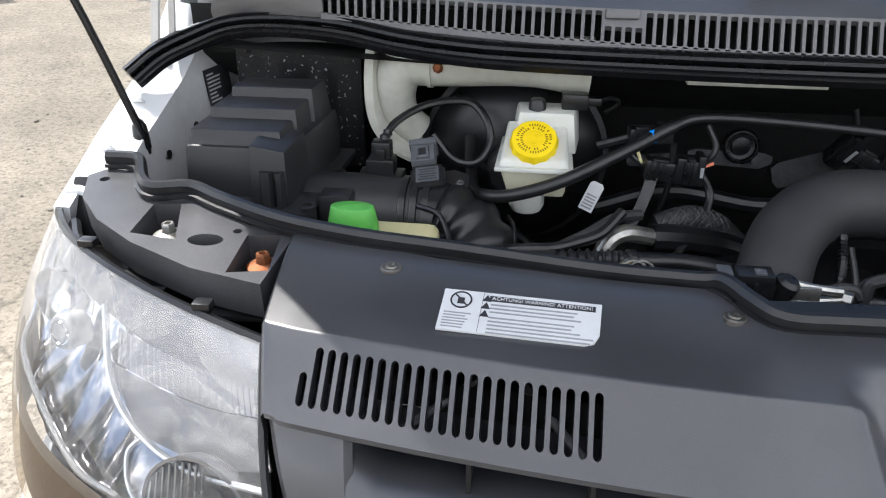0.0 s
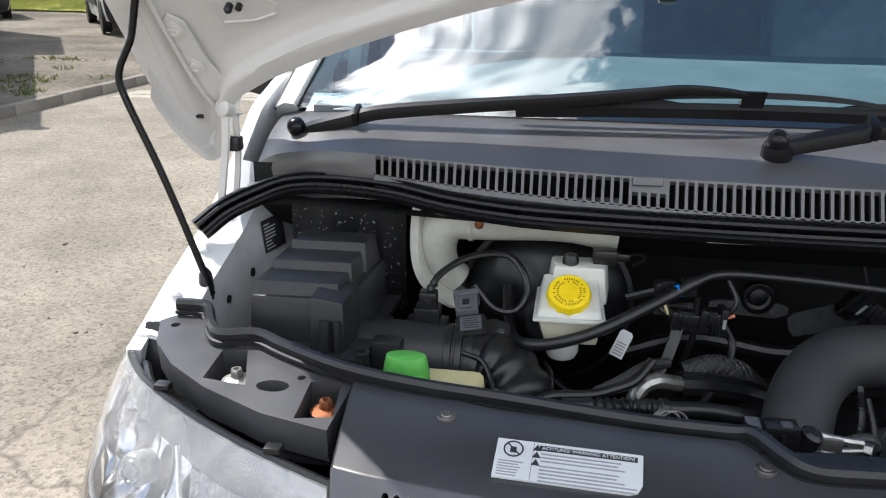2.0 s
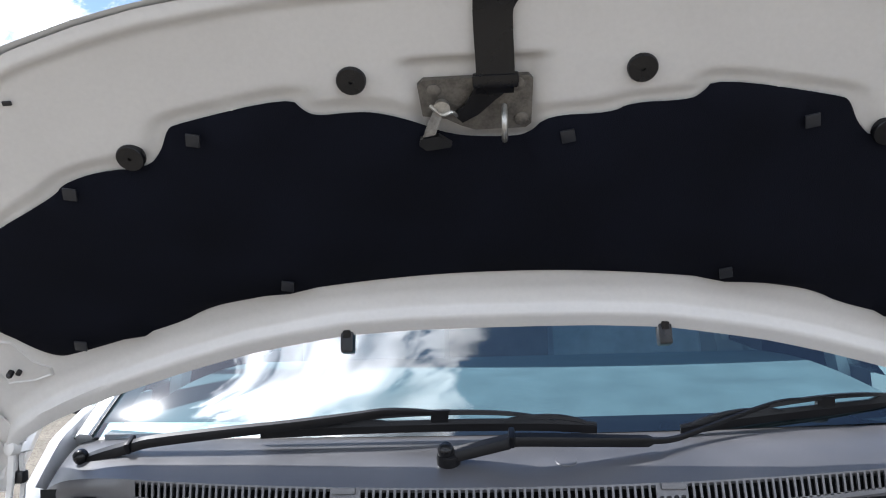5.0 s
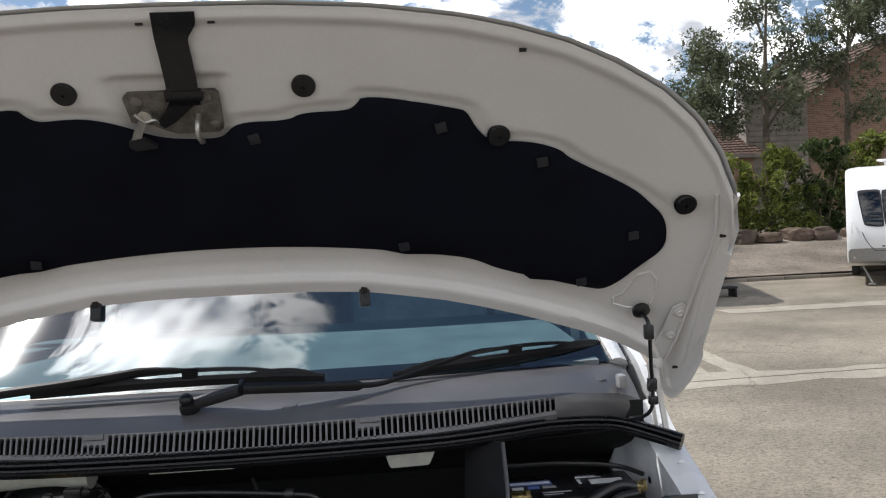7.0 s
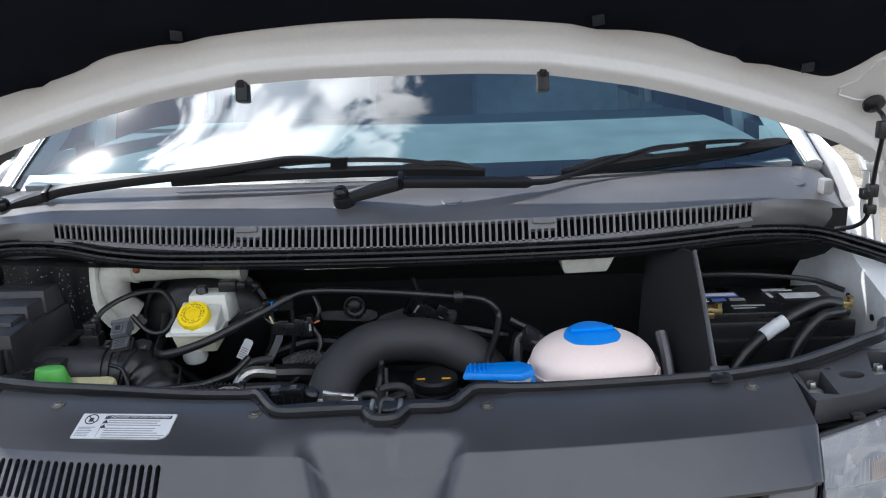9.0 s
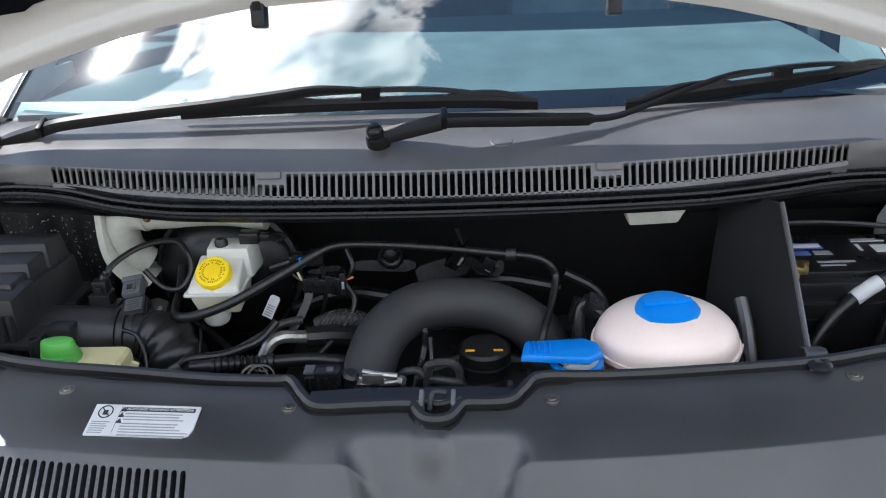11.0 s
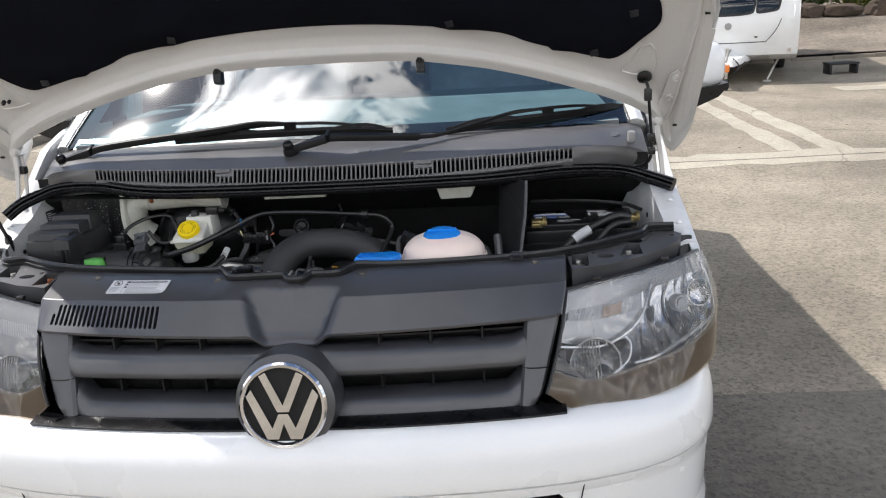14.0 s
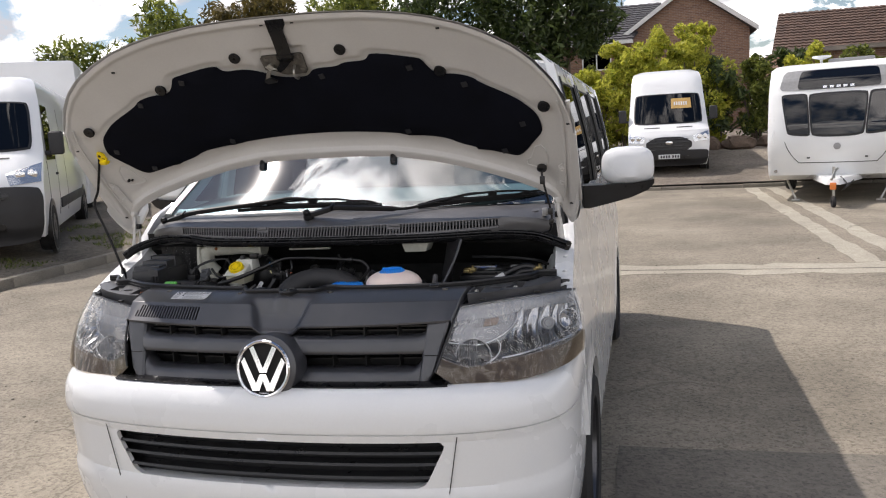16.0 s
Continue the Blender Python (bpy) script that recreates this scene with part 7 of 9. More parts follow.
# plugs and looms by the bulkhead
for c, sz, r in (((-.228, .615, 1.160), (.055, .022, .020), (0, 0, 8)), ((-.205, .600, 1.120), (.060, .024, .026), (0, 8, 6)), ((-.175, .598, 1.122), (.026, .03, .032), (0, 0, 6)), ((.02, .665, 1.135), (.024, .024, .05), (20, 30, 0)), ((.055, .66, 1.120), (.06, .018, .018), (0, 28, 0)), ((.205, .50, 1.115), (.022, .02, .04), (0, 15, 0))):
    bm = bmesh.new()
    box(bm, c, sz, .004, pose(0, 0, 0, *r))
    box(bm, Vector(c) + Vector((sz[0] * .3, -.004, .004)), (sz[0] * .35, sz[1] * .8, sz[2] * 1.2), .002, pose(0, 0, 0, *r))
    plug = solo("wiring_plug", bm, BLACK, "black multi-pin wiring plug on the engine loom", "wiring plug", "engine plugs")
    m = Matrix.Translation(c) @ pose(0, 0, 0, *r)
    bm = bmesh.new()
    for k in range(3):
        box(bm, m @ Vector((-sz[0] * (.12 + .13 * k), -sz[1] * .5, 0)), (sz[0] * .05, .004, sz[2] * .9), .001, pose(0, 0, 0, *r))
    box(bm, m @ Vector((-sz[0] * .22, -sz[1] * .35, sz[2] * .55)), (sz[0] * .3, sz[1] * .5, .004), .001, pose(0, 0, 0, *r))
    part("rib", bm, BLACK, plug)
    bm = bmesh.new()
    box(bm, m @ Vector((sz[0] * .30, -sz[1] * .55, .003)), (sz[0] * .16, .0012, sz[2] * .4), 0, pose(0, 0, 0, *r))
    part("print_bar", bm, GREYINK, plug)
for pts, r in (([(-.24, .60, 1.155), (-.25, .60, 1.14), (-.235, .60, 1.125)], .003), ([(-.165, .60, 1.125), (-.15, .60, 1.15), (-.16, .615, 1.175)], .004), ([(-.165, .60, 1.12), (-.15, .59, 1.09), (-.17, .55, 1.06), (-.22, .48, 1.03)], .005), ([(-.20, .60, 1.155), (-.20, .60, 1.10), (-.215, .60, 1.04)], .004), ([(-.29, .62, 1.14), (-.25, .615, 1.155)], .006), ([(-.08, .64, 1.17), (-.06, .63, 1.178), (-.045, .64, 1.17)], .003), ([(.03, .66, 1.16), (.02, .66, 1.19)], .004), ([(.20, .50, 1.10), (.20, .48, 1.05), (.19, .46, 1.0)], .005), ([(-.44, .62, 1.05), (-.36, .56, 1.02), (-.30, .50, 1.0)], .006), ([(-.40, .44, 1.04), (-.34, .42, 1.05), (-.28, .44, 1.03)], .006)):
    bm = bmesh.new()
    tube(bm, pts, r, 8, 6)
    solo("wiring_loom", bm, RUBBER, "black taped wiring loom beside the engine", "cable", "engine wiring")
for a, b, mt in (((-.242, .60, 1.142), (-.236, .599, 1.128), CREAM), ((-.160, .598, 1.128), (-.150, .598, 1.132), CORAL)):
    bm = bmesh.new()
    tube(bm, [a, b], .0022, 6, 1)
    solo("coloured_wire", bm, mt, "short coloured wire at a plug", "wire")
# paper tag
bm = bmesh.new()
TM = Matrix.Translation((-.293, .600, 1.079)) @ pose(0, 0, 0, 58, 0, -8) @ pose(0, 0, 0, 0, 0, -20) @ Matrix.Scale(.75, 4)
loft(bm, [[TM @ Vector((x, y, z)) for x, y in ((-.0125, -.026), (.0125, -.026), (.0125, .021), (.008, .026), (-.008, .026), (-.0125, .021))] for z in (0, .001)])
tag = solo("paper_tag", bm, PAPER, "white paper tag hanging among the hoses", "tag")
bm = bmesh.new()
for k in range(5):
    loft(bm, [[TM @ Vector((-.009 + x * .018, -.022 + .0055 * k + y, z)) for x, y in ((0, 0), (1, 0), (1, .003), (0, .003))] for z in (.001, .0016)])
part("print_bar", bm, GREYINK, tag)
bm = bmesh.new()
lathe(bm, [(.024, 0), (.024, .006), (.021, .010), (.019, .010), (.018, .004), (.013, .003), (.012, .007), (.001, .008)], Matrix.Translation((-.098, .702, 1.121)) @ pose(0, 0, 0, 80, 0, 0), 28)
solo("blanking_plug", bm, GLOSS, "dark round rubber plug in the bulkhead", "plug")

# ---- yard surfaces ----


def yard_material(name, pale, dark, grain, crack=0.0, speck=0.25):
    m = bpy.data.materials.new(name)
    m.use_nodes = True
    n, l = m.node_tree.nodes, m.node_tree.links
    b = n["Principled BSDF"]
    tc = n.new("ShaderNodeTexCoord")

    def tex(kind, scale, detail=4.0):
        t = n.new(kind)
        t.inputs["Scale"].default_value = scale
        if "Detail" in t.inputs:
            t.inputs["Detail"].default_value = detail
        l.new(tc.outputs["Object"], t.inputs["Vector"])
        return t

    def mix(kind, fac, a, c):
        x = n.new("ShaderNodeMix")
        x.data_type, x.blend_type = "RGBA", kind
        for slot, v in ((0, fac), (6, a), (7, c)):
            if isinstance(v, (int, float)):
                x.inputs[slot].default_value = v
            elif isinstance(v, tuple):
                x.inputs[slot].default_value = (*v, 1)
            else:
                l.new(v, x.inputs[slot])
        return x.outputs[2]

    def ramp(src, lo, hi):
        r = n.new("ShaderNodeMapRange")
        r.inputs["From Min"].default_value, r.inputs["From Max"].default_value = lo, hi
        l.new(src, r.inputs["Value"])
        return r.outputs["Result"]
    stains = ramp(tex("ShaderNodeTexNoise", 0.55, 7).outputs["Fac"], 0.34, 0.66)
    blotch = ramp(tex("ShaderNodeTexNoise", 4.5, 6).outputs["Fac"], 0.3, 0.7)
    col = mix("MIX", stains, dark, pale)
    col = mix("MULTIPLY", 0.35, col, mix("MIX", blotch, (0.62, 0.62, 0.60), (1.12, 1.1, 1.06)))
    cells = tex("ShaderNodeTexVoronoi", grain)
    g = n.new("ShaderNodeSeparateColor")
    l.new(cells.outputs["Color"], g.inputs["Color"])
    col = mix("MULTIPLY", speck, col, mix("MIX", g.outputs["Red"], (0.35, 0.33, 0.31), (1.5, 1.48, 1.42)))
    fine = tex("ShaderNodeTexNoise", grain * 0.45, 3)
    col = mix("MULTIPLY", 0.3, col, mix("MIX", ramp(fine.outputs["Fac"], 0.35, 0.65), (0.55, 0.54, 0.52), (1.2, 1.2, 1.18)))
    if crack:
        warp = tex("ShaderNodeTexNoise", 1.4, 5)
        add = n.new("ShaderNodeVectorMath")
        add.operation = "MULTIPLY_ADD"
        add.inputs[1].default_value = (0.9, 0.9, 0.0)
        l.new(warp.outputs["Color"], add.inputs[0])
        l.new(tc.outputs["Object"], add.inputs[2])
        v = n.new("ShaderNodeTexVoronoi")
        v.feature, v.inputs["Scale"].default_value = "DISTANCE_TO_EDGE", 0.8
        l.new(add.outputs["Vector"], v.inputs["Vector"])
        patchy = ramp(tex("ShaderNodeTexNoise", 0.35, 3).outputs["Fac"], 0.46, 0.6)
        line = n.new("ShaderNodeMath")
        line.operation = "MULTIPLY"
        inv = n.new("ShaderNodeMapRange")
        inv.inputs["From Min"].default_value, inv.inputs["From Max"].default_value = 0.0, 0.012
        inv.inputs["To Min"].default_value, inv.inputs["To Max"].default_value = 1.0, 0.0
        l.new(v.outputs["Distance"], inv.inputs["Value"])
        l.new(inv.outputs["Result"], line.inputs[0])
        l.new(patchy, line.inputs[1])
        scale = n.new("ShaderNodeMath")
        scale.operation = "MULTIPLY"
        scale.inputs[1].default_value = crack
        l.new(line.outputs["Value"], scale.inputs[0])
        col = mix("MIX", scale.outputs["Value"], col, tuple(c * 0.4 for c in dark))
    l.new(col, b.inputs["Base Color"])
    b.inputs["Roughness"].default_value = 0.92
    b.inputs["Specular IOR Level"].default_value = 0.25
    bump = n.new("ShaderNodeBump")
    bump.inputs["Strength"].default_value, bump.inputs["Distance"].default_value = 0.6, 0.006
    l.new(cells.outputs["Distance"], bump.inputs["Height"])
    l.new(bump.outputs["Normal"], b.inputs["Normal"])
    return m


YARD = yard_material("yard_concrete_worn", (0.250, 0.224, 0.188), (0.146, 0.131, 0.110), 60, 0.5, 0.8)
ASPHALT = yard_material("old_asphalt", (0.172, 0.157, 0.138), (0.112, 0.102, 0.090), 60, 0.3, 0.6)
PALE = yard_material("pale_concrete", (0.42, 0.39, 0.33), (0.31, 0.285, 0.24), 80, 0.6)
GRAVEL = yard_material("gravel", (0.200, 0.176, 0.152), (0.095, 0.083, 0.072), 26, 0.0, 0.9)
VERGE = yard_material("verge_gravel", (0.172, 0.150, 0.126), (0.074, 0.066, 0.054), 26, 0.0, 0.9)
KERB = yard_material("kerb_stone", (0.27, 0.25, 0.215), (0.17, 0.155, 0.135), 110)
ROCK = yard_material("field_stone", (0.135, 0.100, 0.078), (0.06, 0.047, 0.038), 18, 0.0, 0.3)
bm = bmesh.new()
sheet(bm, lambda u, v: ((u - 0.5) * 3000, (v - 0.5) * 3000, 0.0), 6, 6)
solo("ground", bm, YARD, "worn pale concrete yard with gravel and cracks", "ground", kind="structure")


def patch(name, pts, mat, z, label):
    bm = bmesh.new()
    loft(bm, [[(x, y, q) for x, y in pts] for q in (-.02, z)])
    return solo(name, bm, mat, label, "paving", kind="structure")


r2 = random.Random(9)


def rough_rect(x0, x1, y0, y1, jag, step):
    pts = []
    for (ax, ay), (bx, by) in (((x0, y0), (x1, y0)), ((x1, y0), (x1, y1)), ((x1, y1), (x0, y1)), ((x0, y1), (x0, y0))):
        n = max(1, int(math.hypot(bx - ax, by - ay) / step))
        for k in range(n):
            pts.append((ax + (bx - ax) * k / n + r2.uniform(-jag, jag), ay + (by - ay) * k / n + r2.uniform(-jag, jag)))
    return pts


patch("pavement_asphalt", rough_rect(1.02, 9, -9, 1.78, .012, .3), ASPHALT, .004, "dark coarse asphalt patch in the yard")
patch("pavement_strip_1", rough_rect(.6, 12, 6.55, 7.15, .10, .25), PALE, .004, "worn pale concrete strip across the yard")
patch("pavement_strip_2", rough_rect(3.40, 3.66, 7.2, 17.4, .03, .4), PALE, .005, "pale concrete channel strip")
patch("pavement_strip_3", rough_rect(3.86, 4.12, 7.0, 17.2, .03, .4), PALE, .005, "pale concrete channel strip")
patch("pavement_strip_4", rough_rect(6.0, 9.0, 11.9, 12.5, .04, .3), PALE, .006, "pale concrete slab beside the caravan")
patch("pavement_strip_5", rough_rect(-6.3, -3.4, 9.6, 10.3, .06, .3), PALE, .004, "pale concrete strip by the kerb")
# joint lines
for k, pts in enumerate(([(.9, 6.85), (3, 6.82), (6, 6.9), (12, 6.84)], [(-6.2, 9.9), (-4.4, 9.92), (-2.6, 9.85)])):
    bm = bmesh.new()
    q = spline([(x, y, .006) for x, y in pts], 14)
    loft(bm, [[p + Vector((0, o + r2.uniform(-.008, .008), h)) for o, h in ((-.012, -.01), (-.012, .0005), (.012, .0005), (.012, -.01))] for p in q])
    solo("expansion_joint", bm, ASPHALT, "dark crumbling joint between concrete slabs", "joint", kind="structure")
# loose stones
bm = bmesh.new()
for k in range(420):
    if k < 260:
        x, y = r2.uniform(-3.4, -1.0), r2.uniform(-.4, 6.5)
    else:
        x, y = r2.uniform(1.2, 5.0), r2.uniform(.5, 9)
    r = r2.uniform(.003, .010) * (1.6 if r2.random() < .06 else 1)
    bmesh.ops.create_icosphere(bm, subdivisions=1, radius=r, matrix=Matrix.Translation((x, y, r * .4)) @ Matrix.Diagonal((r2.uniform(.7, 1.4), r2.uniform(.7, 1.4), .7, 1)))
solo("loose_stones", bm, KERB, "small loose stones scattered on the concrete", "stones", kind="stuff")


# raised ground beyond the kerbs
def bank_z(y):
    return lerp_table([(17.7, .12), (19, .26), (21, .55), (22.5, .78), (26, 1.05), (60, 1.2)], y)


bm = bmesh.new()
sheet(bm, lambda u, v: (-6.6 + 60 * u, 17.72 + 45 * v ** 2, bank_z(17.72 + 45 * v ** 2) + .03 * noise.noise(Vector((60 * u, 40 * v, 0)))), 60, 40)
solo("bank", bm, GRAVEL, "gravel bank rising behind the kerb", "bank", kind="structure")


def verge_z(x):
    return lerp_table([(-60, .7), (-14, .36), (-9, .26), (-7.4, .20), (-6.72, .12)], x)


bm = bmesh.new()
sheet(bm, lambda u, v: (-6.72 - 50 * u ** 2, -12 + 75 * v, verge_z(-6.72 - 50 * u ** 2) + .025 * noise.noise(Vector((9 * u, 75 * v, 2)))), 30, 90)
solo("verge", bm, VERGE, "gravel and grass verge beside the yard", "verge", kind="structure")
kerb_row = new("kerb_row")
tagged(kerb_row, "row of worn grey kerb stones", "kerb", kind="structure")
bm = bmesh.new()
box(bm, (0, 0, .05), (.125, .905, .16), .014)
kb = part("kerb_stone", bm, KERB, kerb_row)
kb.matrix_basis = pose(-6.66, -8.0, 0)
spots = [pose(-6.66, -8.0 + .915 * k, r2.uniform(-.006, .006), 0, 0, r2.uniform(-.6, .6)) for k in range(1, 28)]
spots += [pose(-6.2 + .915 * k, 17.66, -.045 + r2.uniform(-.014, .008), 0, 0, 90 + r2.uniform(-.6, .6)) for k in range(36)]
for m in spots:
    o = kb.copy()
    scene.collection.objects.link(o)
    o.matrix_basis = m

# ---- foliage ----


def leaf_material(name, a, b, glow=0.35):
    m = bpy.data.materials.new(name)
    m.use_nodes = True
    n, l = m.node_tree.nodes, m.node_tree.links
    n.clear()
    out, mix = n.new("ShaderNodeOutputMaterial"), n.new("ShaderNodeMixShader")
    d, t, g = n.new("ShaderNodeBsdfPrincipled"), n.new("ShaderNodeBsdfTranslucent"), n.new("ShaderNodeNewGeometry")
    r = n.new("ShaderNodeValToRGB")
    r.color_ramp.elements[0].color, r.color_ramp.elements[1].color = (*a, 1), (*b, 1)
    l.new(g.outputs["Random Per Island"], r.inputs["Fac"])
    l.new(r.outputs["Color"], d.inputs["Base Color"])
    l.new(r.outputs["Color"], t.inputs["Color"])
    d.inputs["Roughness"].default_value = 0.5
    mix.inputs["Fac"].default_value = glow
    l.new(d.outputs["BSDF"], mix.inputs[1])
    l.new(t.outputs["BSDF"], mix.inputs[2])
    l.new(mix.outputs["Shader"], out.inputs["Surface"])
    return m


HEDGE = leaf_material("hedge_leaf", (0.060, 0.085, 0.018), (0.27, 0.30, 0.06), 0.55)
DARKLEAF = leaf_material("dark_leaf", (0.022, 0.040, 0.012), (0.095, 0.130, 0.034), 0.45)
GOLD = leaf_material("gold_leaf", (0.24, 0.29, 0.03), (0.66, 0.62, 0.10), 0.62)
BROWNLEAF = leaf_material("brown_leaf", (0.05, 0.045, 0.012), (0.16, 0.12, 0.03))
GUM = leaf_material("grey_green_leaf", (0.045, 0.060, 0.028), (0.16, 0.18, 0.10))
GRASS = leaf_material("grass", (0.05, 0.075, 0.015), (0.17, 0.19, 0.045), 0.4)
BARK = material("bark", (0.12, 0.095, 0.07), 0.9, var=0.35, scale=14, fine=60, bump=0.6)
rng = np.random.default_rng(5)


def leaf_mesh(clumps, per, size, long=1.6):
    """Leaves as small bent quads round clump centres (x, y, z, r)."""
    C = np.array(clumps)
    n = len(C) * per
    c = np.repeat(C, per, axis=0)
    d = rng.normal(size=(n, 3))
    d /= np.linalg.norm(d, axis=1)[:, None]
    p = c[:, :3] + d * (c[:, 3:4] * rng.uniform(.55, 1.05, (n, 1)))
    a = rng.normal(size=(n, 3)) + d * .6
    a /= np.linalg.norm(a, axis=1)[:, None]
    b = np.cross(a, rng.normal(size=(n, 3)))
    b /= np.linalg.norm(b, axis=1)[:, None] + 1e-9
    s = size * rng.uniform(.6, 1.4, (n, 1))
    A, B = a * s * long, b * s * .5
    V = np.stack([p - A, p + B - .2 * A, p + A, p - B - .2 * A], axis=1).reshape(-1, 3)
    F = np.arange(4 * n).reshape(-1, 4)
    return V, F


def mesh_from(name, V, F, mat, parent=None):
    me = bpy.data.meshes.new(name)
    me.from_pydata(V.tolist(), [], F.tolist())
    me.materials.append(mat)
    ob = new(name, me)
    if parent is not None:
        ob.parent = parent
        ob.matrix_parent_inverse = parent.matrix_basis.inverted()
    return ob


def shrub(x, y, w, h, mat, label, per=70, size=.07, depth=1.0):
    z0 = bank_z(y) if y > 17.7 else verge_z(x)
    t = thing("shrub", (x, y, z0), label, "shrub", "boundary shrubs")
    clumps = []
    n = int(26 * w * h / 4) + 8
    for k in range(n):
        a = rng.uniform(0, 2 * math.pi)
        q = rng.uniform(0, 1) ** .7
        zz = rng.uniform(.02, 1.0)
        rr = math.sqrt(max(.05, 1 - max(0, zz - .35) ** 2 / .5)) * .5
        clumps.append((x + w * rr * q * math.cos(a), y + depth * rr * q * math.sin(a), z0 + h * zz * .93, rng.uniform(.16, .34) * (1 if zz < .8 else .7)))
    V, F = leaf_mesh(clumps, per, size)
    mesh_from("crown", V, F, mat, t)
    bm = bmesh.new()
    for k in range(5):
        a = rng.uniform(0, 6.28)
        tube(bm, [(x + .1 * math.cos(a), y + .1 * math.sin(a), z0 - .1), (x + w * .12 * math.cos(a), y + .2 * math.sin(a), z0 + h * .35), (x + w * .28 * math.cos(a), y + .3 * math.sin(a), z0 + h * .75)], .03, 6, 3, radii=lambda s: .035 - .025 * s)
    part("stem", bm, BARK, t)
    return t


def tree(x, y, h, spread, mat, label, base=.35, clump=.5, n=60, per=60, size=.09, lean=0.0):
    z0 = bank_z(y) if x > -6.6 else verge_z(x)
    t = thing("tree", (x, y, z0), label, "tree", "boundary trees")
    bm = bmesh.new()
    tube(bm, [(x, y, z0 - .2), (x + lean * .2, y, z0 + h * .3), (x + lean * .6, y + .1, z0 + h * .65), (x + lean, y, z0 + h * .95)], .12, 10, 5, radii=lambda s: .020 * h * (1 - .9 * s))
    part("trunk", bm, BARK, t)
    clumps = []
    limbs = bmesh.new()
    for k in range(9):
        a, f = k * 2.4 + rng.uniform(-.4, .4), rng.uniform(base, .8)
        L = spread * (1.15 - .6 * f) * rng.uniform(.7, 1.1)
        o = Vector((x + lean * f * .8, y, z0 + h * f))
        tip = o + Vector((L * math.cos(a), L * math.sin(a), h * rng.uniform(.10, .25)))
        mid = o.lerp(tip, .5) + Vector((0, 0, h * .03))
        tube(limbs, [o, mid, tip], .03, 6, 4, radii=lambda s: .006 * h * (1 - .8 * s))
        for j in range(max(1, n // 12)):
            c = o.lerp(tip, rng.uniform(.45, 1.05)) + Vector(rng.normal(size=3) * spread * .16)
            clumps.append((*c, clump * rng.uniform(.5, 1.1)))
    for k in range(n // 4):
        f = rng.uniform(max(base, .55), 1.0)
        rr = spread * (1.1 - f) * .8 + .15
        a = rng.uniform(0, 6.28)
        clumps.append((x + lean * f + rr * math.cos(a), y + rr * math.sin(a), z0 + h * f, clump * rng.uniform(.5, 1)))
    part("limb", limbs, BARK, t)
    V, F = leaf_mesh(clumps, per, size)
    mesh_from("crown", V, F, mat, t)
    return t


gold_l, green_l, dark_l = "bright yellow-green leafy shrub on the bank", "dense dark green laurel shrub on the bank", "dark evergreen shrub behind the rocks"
for x, y, w, h, mt, lb in ((-.6, 24.0, 2.6, 2.7, HEDGE, green_l), (.7, 23.8, 2.5, 3.3, GOLD, gold_l), (2.0, 23.8, 2.6, 3.7, GOLD, gold_l), (2.9, 24.3, 1.8, 3.9, GOLD, gold_l), (-.2, 23.5, 2.2, 2.6, GOLD, gold_l), (1.4, 23.3, 2.2, 3.2, GOLD, gold_l), (2.7, 23.4, 2.0, 3.3, GOLD, gold_l), (3.3, 23.4, 1.8, 2.6, DARKLEAF, dark_l), (4.5, 23.6, 2.4, 2.6, HEDGE, green_l), (6.0, 23.6, 2.2, 2.9, GOLD, gold_l), (5.6, 24.6, 2.6, 2.8, DARKLEAF, dark_l), (7.4, 23.7, 2.6, 2.7, HEDGE, green_l), (9.2, 23.8, 2.6, 2.7, DARKLEAF, dark_l), (11.0, 24.0, 2.8, 2.7, HEDGE, green_l), (12.6, 23.6, 2.8, 3.0, HEDGE, green_l), (14.4, 23.9, 2.8, 3.2, DARKLEAF, dark_l), (16.4, 24.0, 3.0, 3.3, HEDGE, green_l), (18.6, 24.2, 3.2, 3.6, DARKLEAF, dark_l), (-3.0, 25.5, 3.2, 3.2, DARKLEAF, dark_l), (-5.5, 26, 3.4, 3.4, DARKLEAF, dark_l)):
    shrub(x, y, w, h, mt, lb, 85 if mt is not GOLD else 150, .06 if mt is not GOLD else .05, 1.4)
for x, y, h, sp, mt, lb, n, per in ((-1.6, 30, 6.6, 2.2, DARKLEAF, "tall dark green tree behind the hedge", 90, 80), (-4.4, 31, 7.2, 2.6, DARKLEAF, "tall dark green tree behind the hedge", 100, 80), (-7.6, 31, 7.4, 2.6, DARKLEAF, "tall dark green tree behind the hedge", 100, 80), (-10.6, 30.5, 7.6, 2.6, HEDGE, "broad green tree behind the parked vans", 100, 80), (-14.2, 29, 7.2, 2.4, BROWNLEAF, "tree with browning leaves behind the parked vans", 80, 80), (-17.6, 28, 6.8, 2.4, HEDGE, "broad green tree behind the parked vans", 90, 80), (-21.5, 27, 5.6, 2.2, HEDGE, "broad green tree behind the parked vans", 70, 70)):
    tree(x, y, h, sp, mt, lb, .12, .75, n, per, .10)
for x, h, sp in ((12.0, 7.2, 1.5), (14.3, 9.2, 1.9), (17.4, 8.6, 1.9), (20.5, 8.8, 2.2)):
    tree(x, 27.5, h, sp, GUM, "airy grey-green gum tree with thin trunk", .30, .46, 150, 60, .055, .3)

